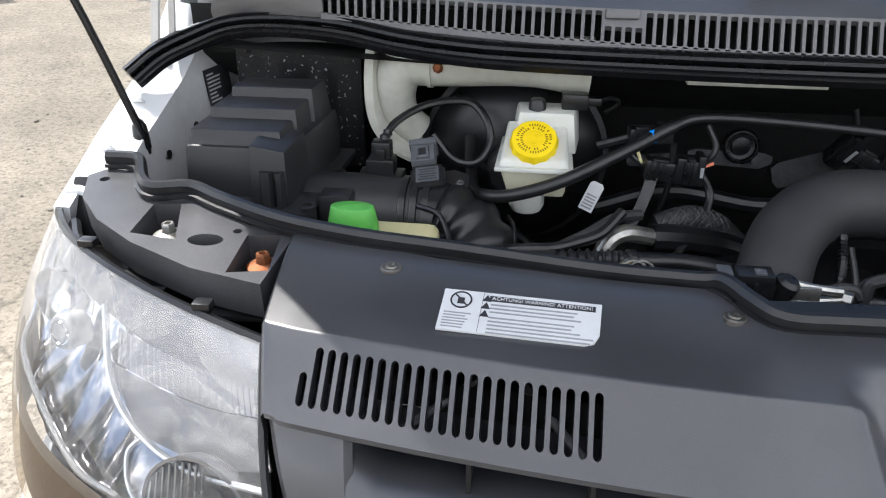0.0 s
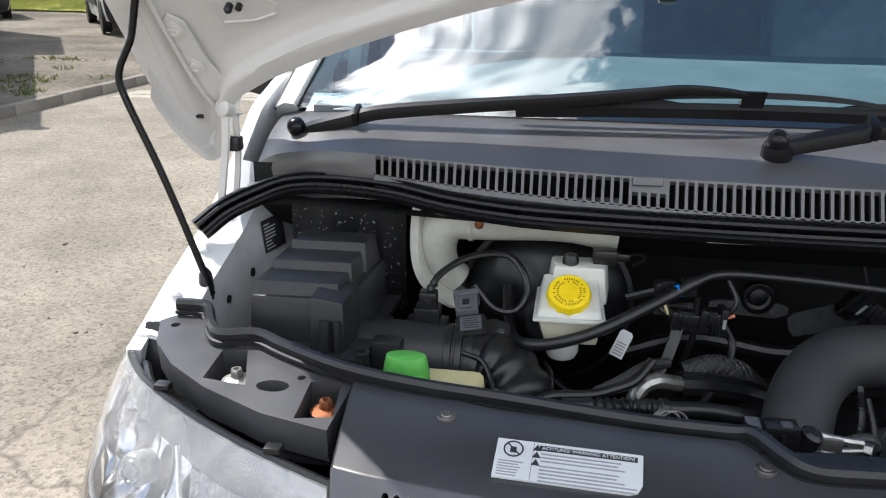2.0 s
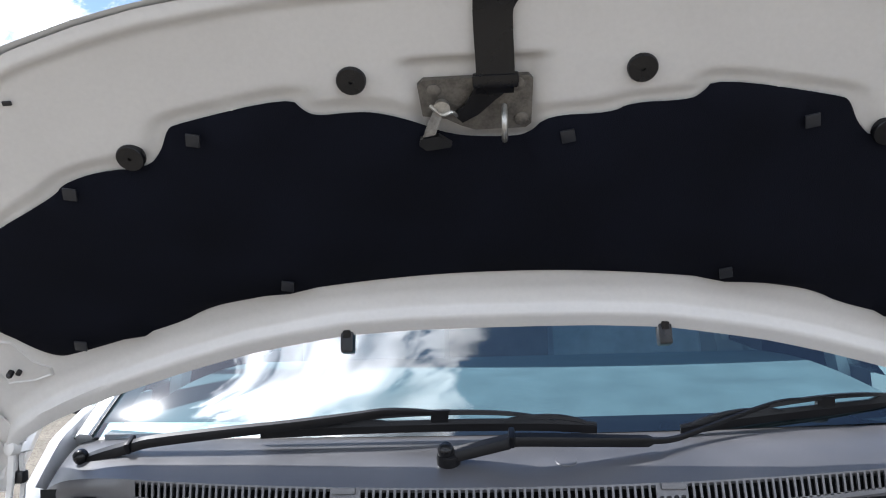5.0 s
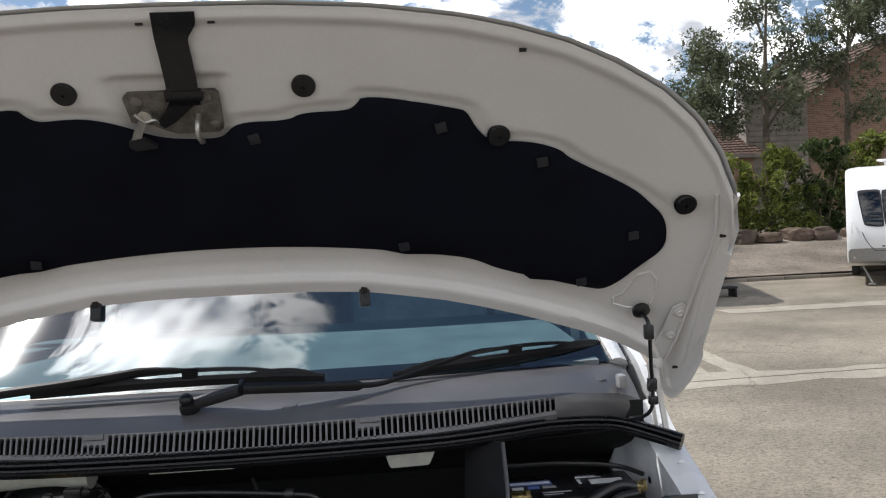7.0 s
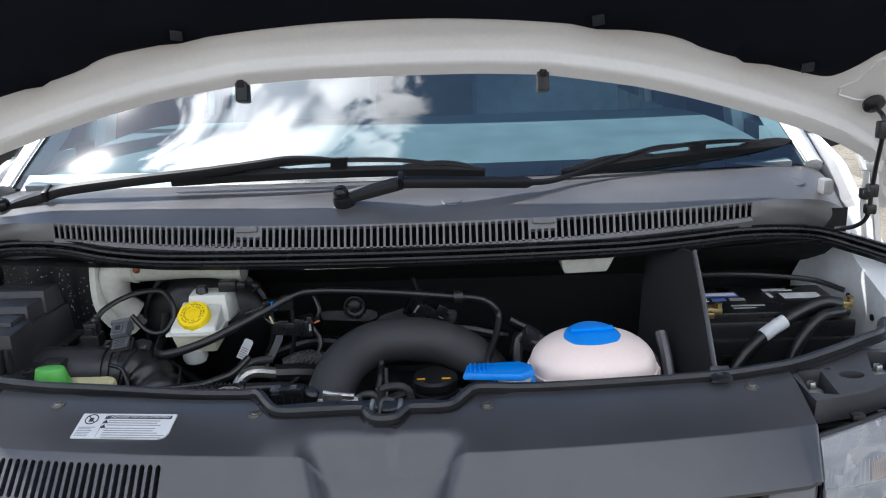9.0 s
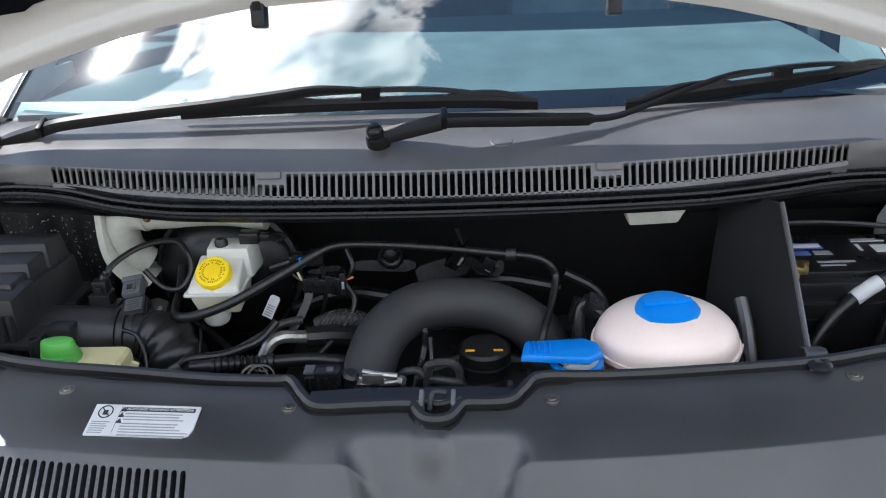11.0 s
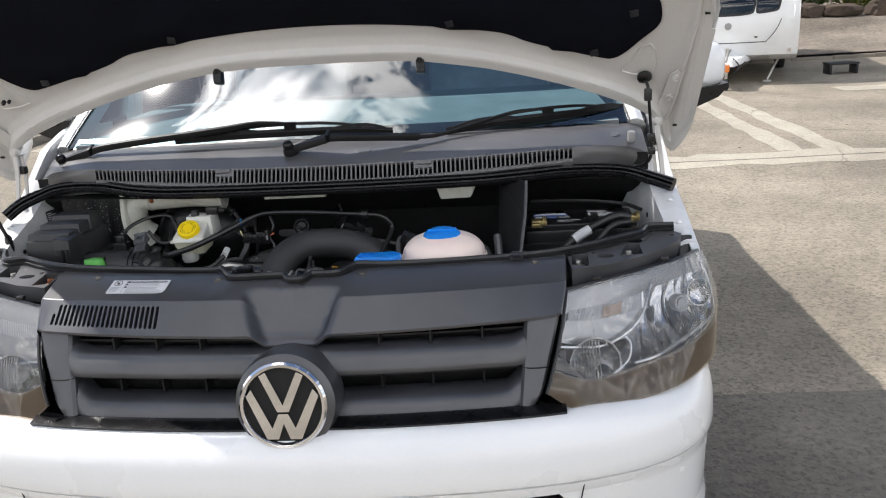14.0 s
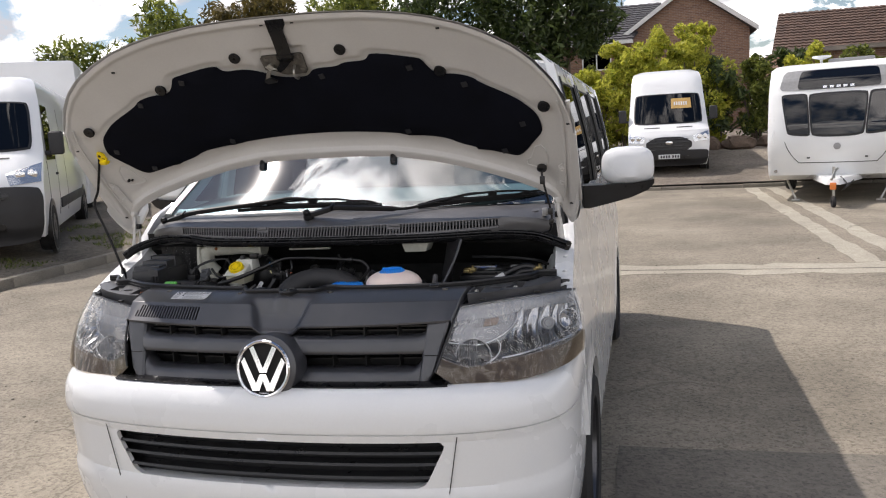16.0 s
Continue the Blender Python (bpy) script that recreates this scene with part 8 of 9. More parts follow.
# grass
gl = []
for k in range(3000):
    if k < 2100:
        x, y = -6.85 - rng.uniform(0, 1) ** 1.4 * 2.6, rng.uniform(5.5, 12)
        if noise.noise(Vector((x * .9, y * .9, 4))) < .08:
            continue
        z = verge_z(x)
    else:
        x, y = rng.uniform(-1.6, .7), rng.uniform(19.5, 22.5)
        z = bank_z(y)
    gl.append((x, y, z, rng.uniform(.02, .07)))
G = np.array(gl)
n = len(G) * 4
g4 = np.repeat(G, 4, axis=0)
p = g4[:, :3] + np.column_stack([rng.normal(0, .03, (n, 2)), np.zeros(n)])
w = np.column_stack([rng.normal(0, .007, (n, 2)), np.zeros(n)])
tip = p + np.column_stack([rng.normal(0, .03, (n, 2)), g4[:, 3] * rng.uniform(.6, 1.3, n)])
V = np.stack([p - w, p + w, tip], axis=1).reshape(-1, 3)
grass = mesh_from("grass", V, np.arange(3 * n).reshape(-1, 3), GRASS)
tagged(grass, "short patchy grass on the gravel verge", "grass", kind="stuff")

# rocks along the foot of the hedge
for k in range(17):
    x = 3.0 + .88 * k + r2.uniform(-.12, .12)
    y = 22.5 - .05 * max(0, x - 9) + r2.uniform(-.15, .15)
    bm = bmesh.new()
    bmesh.ops.create_icosphere(bm, subdivisions=3, radius=1.0)
    off = Vector((k * 3.7, k, 0))
    sx, sy, sz = r2.uniform(.34, .50), r2.uniform(.26, .38), r2.uniform(.16, .28)
    for v in bm.verts:
        d = v.co.copy()
        f = 1 + .35 * noise.noise(d * 1.1 + off) + .12 * noise.noise(d * 3 + off)
        q = Vector([math.copysign(abs(c) ** .7, c) for c in d]) * f
        v.co = Vector((x + q.x * sx, y + q.y * sy, bank_z(y) + .12 + q.z * sz))
    solo("boulder", bm, ROCK, "rough brown field stone at the foot of the hedge", "boulder", "row of boulders", sharp=25)

# ---- houses ----


def brick_material(name, a, b, mortar, scale, tile=False):
    m = bpy.data.materials.new(name)
    m.use_nodes = True
    n, l = m.node_tree.nodes, m.node_tree.links
    bs = n["Principled BSDF"]
    tc, mp, br = n.new("ShaderNodeTexCoord"), n.new("ShaderNodeMapping"), n.new("ShaderNodeTexBrick")
    if not tile:
        mp.inputs["Rotation"].default_value = (radians(90), 0, 0)
    l.new(tc.outputs["Object"], mp.inputs["Vector"])
    l.new(mp.outputs["Vector"], br.inputs["Vector"])
    br.inputs["Color1"].default_value, br.inputs["Color2"].default_value, br.inputs["Mortar"].default_value = (*a, 1), (*b, 1), (*mortar, 1)
    br.inputs["Scale"].default_value = scale
    br.inputs["Brick Width"].default_value, br.inputs["Row Height"].default_value, br.inputs["Mortar Size"].default_value = .45, .15, .012
    l.new(br.outputs["Color"], bs.inputs["Base Color"])
    bs.inputs["Roughness"].default_value = .9
    return m


BRICK = brick_material("red_brown_brick", (0.30, 0.175, 0.115), (0.19, 0.105, 0.075), (0.32, 0.28, 0.24), 2.0)
ROOFGREY = material("grey_roof_tile", (0.075, 0.072, 0.078), 0.8, var=0.3, scale=3, fine=20, bump=0.4)
ROOFRED = material("brown_roof_tile", (0.105, 0.066, 0.050), 0.8, var=0.35, scale=3, fine=15, bump=0.4)
BARGE = material("white_bargeboard", (0.75, 0.75, 0.73), 0.5, var=0.05)
TIMBER = material("weathered_timber", (0.25, 0.22, 0.19), 0.8, var=0.25, scale=3, fine=40, bump=0.3)
PANE = glass("window_pane", (0.10, 0.11, 0.12), ior=1.7)


def roof_slope(house, a, b, c, d, mat, courses, cols, th=.06):
    """Tiled slope: a, b along the eave, c, d along the ridge; each course overlaps the one below, with rolled tiles."""
    A, B, C, D = (Vector(p) for p in (a, b, c, d))
    nrm = (B - A).cross(D - A).normalized()
    if nrm.z < 0:
        nrm = -nrm
    bm = bmesh.new()
    rings = []
    for k in range(courses):
        for t, h in ((k / courses, .045), ((k + 1) / courses, .005)):
            L, R = A.lerp(D, t), B.lerp(C, t)
            rings.append([L.lerp(R, i / cols) + nrm * (h + .03 * abs(math.sin(i * math.pi / 2))) for i in range(cols + 1)])
    loft(bm, rings, closed=False)
    loft(bm, [[A, B, C, D], [A - nrm * th, B - nrm * th, C - nrm * th, D - nrm * th]])
    return part("roof", bm, mat, house)


def house_window(house, x, y, z, w, h):
    bm = bmesh.new()
    for cx, cz, sw, sh in ((x - w / 2, z, .07, h), (x + w / 2, z, .07, h), (x, z - h / 2, w + .07, .07), (x, z + h / 2, w + .07, .07), (x, z, .06, h), (x + w / 4, z + h * .15, w / 2, .05)):
        box(bm, (cx, y, cz), (sw, .08, sh), .008)
    win = part("window", bm, BARGE, house)
    bm = bmesh.new()
    box(bm, (x, y + .03, z), (w, .012, h))
    part("pane", bm, PANE, win)


h1 = thing("brick_house", (3, 42, 1.1), "red-brown brick house with grey tiled gable roof", "house")
bm = bmesh.new()
loft(bm, [[(.6, Y, .9), (6.0, Y, .9), (6.0, Y, 5.75), (3.3, Y, 7.65), (.6, Y, 5.75)] for Y in (38.0, 46.0)])
part("gable_wall", bm, BRICK, h1)
bm = bmesh.new()
loft(bm, [[(-5.5, 37.4, .9), (.6, 37.4, .9), (.6, 45, .9), (-5.5, 45, .9)], [(-5.5, 37.4, 5.5), (.6, 37.4, 5.5), (.6, 45, 5.5), (-5.5, 45, 5.5)]])
part("wing_wall", bm, BRICK, h1)
roof_slope(h1, (.3, 37.7, 5.55), (.3, 46.3, 5.55), (3.3, 46.3, 7.75), (3.3, 37.7, 7.75), ROOFGREY, 14, 40)
roof_slope(h1, (6.3, 37.7, 5.55), (6.3, 46.3, 5.55), (3.3, 46.3, 7.75), (3.3, 37.7, 7.75), ROOFGREY, 14, 40)
roof_slope(h1, (-5.8, 37.0, 5.4), (.7, 37.0, 5.4), (2.2, 41.5, 7.6), (-5.8, 41.5, 7.6), ROOFGREY, 16, 40)
for s in (-1, 1):
    bm = bmesh.new()
    loft(bm, [[(3.3 + s * 3.05, y, 5.50), (3.3 + s * 3.05, y, 5.72), (3.3, y, 7.85), (3.3, y, 7.62)] for y in (37.62, 37.70)])
    part("bargeboard", bm, BARGE, h1)
bm = bmesh.new()
box(bm, (-2.4, 36.98, 5.38), (6.4, .06, .16), .01)
part("fascia", bm, BARGE, h1)
house_window(h1, -.9, 37.36, 4.75, 1.3, 1.1)
house_window(h1, -3.9, 37.36, 4.75, 1.3, 1.1)

h2 = thing("brick_house", (10, 33, 1.1), "low brick house with brown rolled-tile roof", "house")
bm = bmesh.new()
loft(bm, [[(6.1, 30.3, .9), (15.2, 30.3, .9), (15.2, 36, .9), (6.1, 36, .9)], [(6.1, 30.3, 4.0), (15.2, 30.3, 4.0), (15.2, 36, 4.0), (6.1, 36, 4.0)]])
part("wall", bm, BRICK, h2)
roof_slope(h2, (5.8, 29.9, 3.92), (15.5, 29.9, 3.92), (15.5, 33.1, 5.6), (6.5, 33.1, 5.6), ROOFRED, 14, 84)
bm = bmesh.new()
loft(bm, [[(5.8, 29.88, 3.82), (15.5, 29.88, 3.82), (15.5, 29.88, 3.98), (5.8, 29.88, 3.98)], [(5.8, 29.94, 3.82), (15.5, 29.94, 3.82), (15.5, 29.94, 3.98), (5.8, 29.94, 3.98)]])
part("fascia", bm, TIMBER, h2)

h3 = thing("clad_house", (19, 33, 1.1), "brick house with weathered timber-clad gable", "house")
bm = bmesh.new()
loft(bm, [[(17.6, Y, .9), (26, Y, .9), (26, Y, 6.2), (21.8, Y, 8.8), (17.6, Y, 6.2)] for Y in (31.0, 38.0)])
part("wall", bm, BRICK, h3)
for k in range(18):
    bm = bmesh.new()
    box(bm, (16.4, 30.7, 2.6 + .22 * k), (2.6, .05, .20), .012, pose(0, 0, 0, 6, 0, 0))
    part("cladding_board", bm, TIMBER, h3)
bm = bmesh.new()
box(bm, (16.4, 31.2, 3.6), (2.5, .8, 6.0), .02)
part("clad_block", bm, TIMBER, h3)
roof_slope(h3, (17.2, 30.6, 6.0), (17.2, 38.4, 6.0), (21.8, 38.4, 8.9), (21.8, 30.6, 8.9), ROOFRED, 12, 30)
roof_slope(h3, (26.4, 30.6, 6.0), (26.4, 38.4, 6.0), (21.8, 38.4, 8.9), (21.8, 30.6, 8.9), ROOFRED, 12, 30)

# ---- parked vans ----
WHITE2 = material("white_fleet_paint", (0.74, 0.75, 0.76), 0.32, var=0.03, scale=2, coat=0.5)
VGLASS = glass("parked_van_glass", (0.07, 0.085, 0.095), ior=1.6)
BUMPER = material("unpainted_bumper", (0.022, 0.022, 0.024), 0.55, var=0.15, scale=8, fine=300, bump=0.1)


def parked_van(loc, w, h, length, label, dark_face=True, card=False, name="parked_van"):
    """A van facing -y: body lofted by levels, its face curved in plan; dark_face: tall unpainted bumper and high headlights."""
    X, Y, Z = loc
    v = thing(name, (X, Y + length / 2, Z), label, "van", "parked vans")
    zb, zt = (1.46, min(2.18, h - .16)) if dark_face else (1.31, min(2.09, h - .16))
    nose = [(.26, .12), (.40, .02), (.62, .0), (.85, .01), (1.0, .05), (1.14, .16), (zb - .06, .52), (zb, .60), (zt, 1.14), (zt + (h - zt) * .5, 1.34), (zt + (h - zt) * .85, 1.62), (h - .01, 2.0)]
    wide = [(.26, .93), (.45, .97), (.8, 1.0), (1.3, .995), (zt, .93), (h - .25, .90), (h - .10, .86), (h - .03, .78), (h, .66)]

    def face(x, z, off=0.0):
        """Front surface at x from -1 to 1 of the half width."""
        a = abs(x)
        return Vector((X + x * w / 2 * lerp_table(wide, z), Y + lerp_table(nose, z) + .10 * a * a + .22 * max(0, a - .72) ** 1.5 * 4 - off, Z + z + off * .35))
    levels = [.26, .33, .40, .50, .62, .74, .85, .95, 1.0, 1.07, 1.14, zb - .06, zb, (zb + zt) / 2, zt, zt + (h - zt) * .3, zt + (h - zt) * .5, zt + (h - zt) * .7, zt + (h - zt) * .85, h - .06, h - .01, h]
    xs = [-1 + k / 8 for k in range(17)]
    bm = bmesh.new()
    rings = []
    for z in levels:
        hw = w / 2 * lerp_table(wide, z)
        row = [face(x, z) for x in xs]
        tail = length - .12 * max(0, z - 1) / (h - 1)
        rings.append([Vector((X - hw * .98, Y + tail, Z + z)), Vector((X - hw, Y + tail - .15, Z + z)), Vector((X - hw, Y + 2.6, Z + z))] + row + [Vector((X + hw, Y + 2.6, Z + z)), Vector((X + hw, Y + tail - .15, Z + z)), Vector((X + hw * .98, Y + tail, Z + z))])
    loft(bm, rings)
    part("body", bm, WHITE2, v, sharp=32)

    def panel(name, mat, x0, x1, z0, z1, off=.012, label_="", soft=.08, n=10, par=None, bow=0.0):
        """A patch of the face with softened corners."""
        bm = bmesh.new()

        def f(a, b):
            k = 1 - soft * abs(2 * b - 1) ** 5
            xm, xh = (x0 + x1) / 2, (x1 - x0) / 2
            e = 1 - 2 * soft * abs(2 * a - 1) ** 6
            return face(xm + xh * k * (2 * a - 1), (z0 + z1) / 2 + (z1 - z0) / 2 * e * (2 * b - 1) - bow * (1 - (2 * a - 1) ** 2) * (1 - b), off)
        sheet(bm, f, n, n, (0, .03, 0))
        return part(name, bm, mat, par or v, label_, sharp=50)
    panel("windscreen_surround", BUMPER, -.88, .88, zb + .0, zt + .01, .008, "", .035, 18)
    panel("windscreen", VGLASS, -.85, .85, zb + .03, zt - .015, .016, "dark sloping windscreen", .035, 18)
    for x0, x1 in ((-.60, -.20), (.20, .60)):
        panel("bonnet_vent", BUMPER, x0, x1, zb - .10, zb - .075, .006, "", .05, 6)
    if card:
        bm = bmesh.new()
        sheet(bm, lambda a, b: face(.36 + (-1 + 2 * a) * .26, 1.70 + .26 * b, .024), 4, 4)
        c = part("price_card", bm, material("card_orange", (0.48, 0.30, 0.10), .6, var=.05), v, "orange price card in the windscreen")
        for k in range(6):
            bm = bmesh.new()
            sheet(bm, lambda a, b: face(.17 + .062 * k + .036 * a, 1.78 + .09 * b, .028), 1, 1)
            part("print_bar", bm, PAPER, c)
    top = .98 if dark_face else .64
    bum = panel("bumper", BUMPER, -.99, .99, .18 if dark_face else .24, top, .045, "unpainted dark bumper", .05, 16)
    panel("bumper_intake", BLACK, -.55, .55, .34, .50, .06, "", .1, 8, bum)
    gz0, gz1, gw = (.76, .94, .60) if dark_face else (.58, .98, .56)
    gr = panel("grille", BLACK, -gw, gw, gz0, gz1, .065 if dark_face else .03, "", .22, 10)
    for k in range(4):
        bm = bmesh.new()
        z = gz0 + (gz1 - gz0) * (k + .8) / 4.6
        loft(bm, [[face(x, z, o) + Vector((0, 0, q)) for o, q in ((.07, -.008), (.076, 0), (.07, .008))] for x in [-gw * .86 + gw * 1.72 * i / 10 for i in range(11)]])
        part("slat", bm, SMOKE, gr)
    bm = bmesh.new()
    lathe(bm, [(.001, 0), (.07, .0), (.07, .02), (.001, .025)], Matrix.Translation(face(0, (gz0 + gz1) / 2 + .04, .075)) @ pose(0, 0, 0, 90, 0, 0) @ Matrix.Diagonal((1.3, .6, 1, 1)), 24)
    part("emblem", bm, CHROME, gr)
    hz0, hz1 = (1.00, 1.26) if dark_face else (.84, 1.08)
    for s in (-1, 1):
        bm = bmesh.new()
        sheet(bm, lambda a, b: face(s * (.62 + .36 * a - .05 * b * (1 - a)), hz0 + .03 * a + (hz1 - hz0) * b * (.62 + .38 * a), .014), 8, 6, (0, .03, 0))
        hl = part("headlight", bm, LAMPSILVER, v, "clear headlight cluster", sharp=50)
        for q in (.74, .88):
            bm = bmesh.new()
            lathe(bm, [(.001, .03), (.04, .028), (.062, .02), (.066, 0)], Matrix.Translation(face(s * q, (hz0 + hz1) / 2 + .01, .01)) @ pose(0, 0, 0, 90, 0, s * 20), 20)
            part("reflector", bm, CHROME, hl)
        hw = w / 2
        bm = bmesh.new()
        box(bm, (X + s * (hw + .15), Y + .96, Z + 1.56), (.20, .14, .34), .05, seg=3)
        box(bm, (X + s * (hw + .03), Y + .98, Z + 1.42), (.16, .05, .06), .015)
        part("mirror", bm, BUMPER, v, "black door mirror")

        def flank(a, b, o):
            z = 1.32 + (zt - .04 - 1.32) * b
            y0, y1 = .98 + .42 * b, 2.02
            return (X + s * (hw * lerp_table(wide, z) + o), Y + y0 + (y1 - y0) * a, Z + z)
        bm = bmesh.new()
        sheet(bm, lambda a, b: flank(a, b, .004), 6, 6, (s * .006, 0, 0))
        part("door_window", bm, VGLASS, v)
        for y, z0, z1 in ((.94, .5, 1.30), (2.10, .45, zt - .02), (3.35, .45, zt - .02)):
            bm = bmesh.new()
            loft(bm, [[(X + s * (hw * lerp_table(wide, z) + o), Y + y + d, Z + z) for d, o in ((-.006, -.004), (.006, -.004), (.006, .003), (-.006, .003))] for z in [z0 + (z1 - z0) * k / 5 for k in range(6)]])
            part("door_seam", bm, BUMPER, v)
        bm = bmesh.new()
        box(bm, (X + s * (hw + .01), Y + 1.95, Z + 1.10), (.03, .16, .04), .01)
        part("door_handle", bm, BUMPER, v)
        bm = bmesh.new()
        box(bm, (X + s * hw * .995, Y + length * .55, Z + .62), (.03, length * .50, .16), .01)
        part("side_rub_strip", bm, BUMPER, v)
        for yc in (.98, length - 1.1):
            bm = bmesh.new()
            M = Matrix.Translation((X + s * (hw - .10), Y + yc, Z + .34)) @ pose(0, 0, 0, 0, s * 90, 0)
            lathe(bm, [(.20, -.10), (.32, -.10), (.34, -.07), (.34, .08), (.32, .11), (.20, .11)], M, 28)
            ty = part("wheel", bm, TYRE, v)
            bm = bmesh.new()
            lathe(bm, [(.21, .05), (.20, .10), (.12, .08), (.05, .11), (.001, .11)], M, 20)
            part("rim", bm, SMOKE, ty)
            bm = bmesh.new()
            lathe(bm, [(.001, .06), (.40, .06), (.40, .115), (.001, .115)], Matrix.Translation((X + s * (hw - .11), Y + yc, Z + .36)) @ pose(0, 0, 0, 0, s * 90, 0), 28)
            part("wheel_arch", bm, BLACK, v)
    pz = .56 if dark_face else .50
    bm = bmesh.new()
    box(bm, (X, Y - .075, Z + pz), (.52, .012, .11), .002)
    np_ = part("number_plate", bm, PAPER, v, "white number plate")
    bm = bmesh.new()
    for k in range(7):
        box(bm, (X - .19 + .063 * k + (.03 if k > 3 else 0), Y - .082, Z + pz), (.040, .006, .065), 0)
    part("plate_bar", bm, INK, np_)
    return v


parked_van((1.80, 19.0, .24), 2.0, 2.75, 5.5, "white high-roof panel van parked on the gravel bank", False, True)
CAMPER = pose(-7.6, 6.47, .25, 0, 0, 33.4)
camper = parked_van((0, 0, 0), 2.05, 2.62, 7.4, "white camper van with black bumper parked on the verge", True)
camper.matrix_basis = CAMPER @ Matrix.Translation((0, 3.7, 0))
side_van = parked_van((8.0, 8.1, .0), 2.0, 2.1, 4.9, "white van with black mirror parked in the yard", True)
side_van.matrix_basis = pose(10.2, 9.75, 0, 0, 0, -90)
far_van = parked_van((0, 0, 0), 1.95, 2.1, 4.8, "white van with grey bumper parked on the far verge", True)
far_van.matrix_basis = pose(-15.75, 19.35, .36, 0, 0, 41) @ Matrix.Translation((0, 2.4, 0))
truck = parked_van((0, 0, 0), 2.1, 2.3, 6.2, "white recovery truck with lime stripes parked on the verge", True)
LIME = material("lime_stripe", (0.45, 0.75, 0.03), 0.45, var=0.05)
bm = bmesh.new()
box(bm, (-1.055, 2.6, 1.15), (.02, 3.6, .16), .004)
part("lime_stripe", bm, LIME, truck)
truck.matrix_basis = pose(-9.15, 16.5, .33, 0, 0, 35) @ Matrix.Translation((0, 3.1, 0))
bm = bmesh.new()
hull(bm, [(-1.45, 7.75), (1.05, 7.75), (1.05, 11.5), (-1.45, 11.5)], [(-1.40, 7.85), (1.0, 7.85), (1.0, 11.4), (-1.40, 11.4)], .25, 3.45, .08)
body = solo("box_trailer", bm, WHITE2, "tall white box trailer behind the camper van", "trailer")
body.matrix_basis = CAMPER
for sx in (-1.2, .85):
    bm = bmesh.new()
    lathe(bm, [(.18, -.09), (.31, -.09), (.33, -.06), (.33, .06), (.31, .09), (.18, .09)], Matrix.Translation((sx, 9.4, .32)) @ pose(0, 0, 0, 0, 90, 0), 24)
    part("wheel", bm, TYRE, body)
# sunlit grass slope beyond the parked vans
MEADOW = yard_material("meadow", (0.30, 0.30, 0.05), (0.13, 0.16, 0.03), 12, 0.0, 0.7)
bm = bmesh.new()
sheet(bm, lambda u, v: (-60 + 48 * u, 24 + 5 * (1 - u) + 14 * v, .42 + 3.4 * v ** 1.1 + .12 * noise.noise(Vector((30 * u, 9 * v, 1)))), 50, 16)
solo("meadow", bm, MEADOW, "bright grass slope rising beyond the parked vans", "meadow", kind="structure")


# ---- caravans ----
CARAVAN = material("caravan_white", (0.76, 0.77, 0.77), 0.3, var=0.03, scale=2, coat=0.4)
CGLASS = glass("caravan_window", (0.10, 0.11, 0.13), ior=1.75)


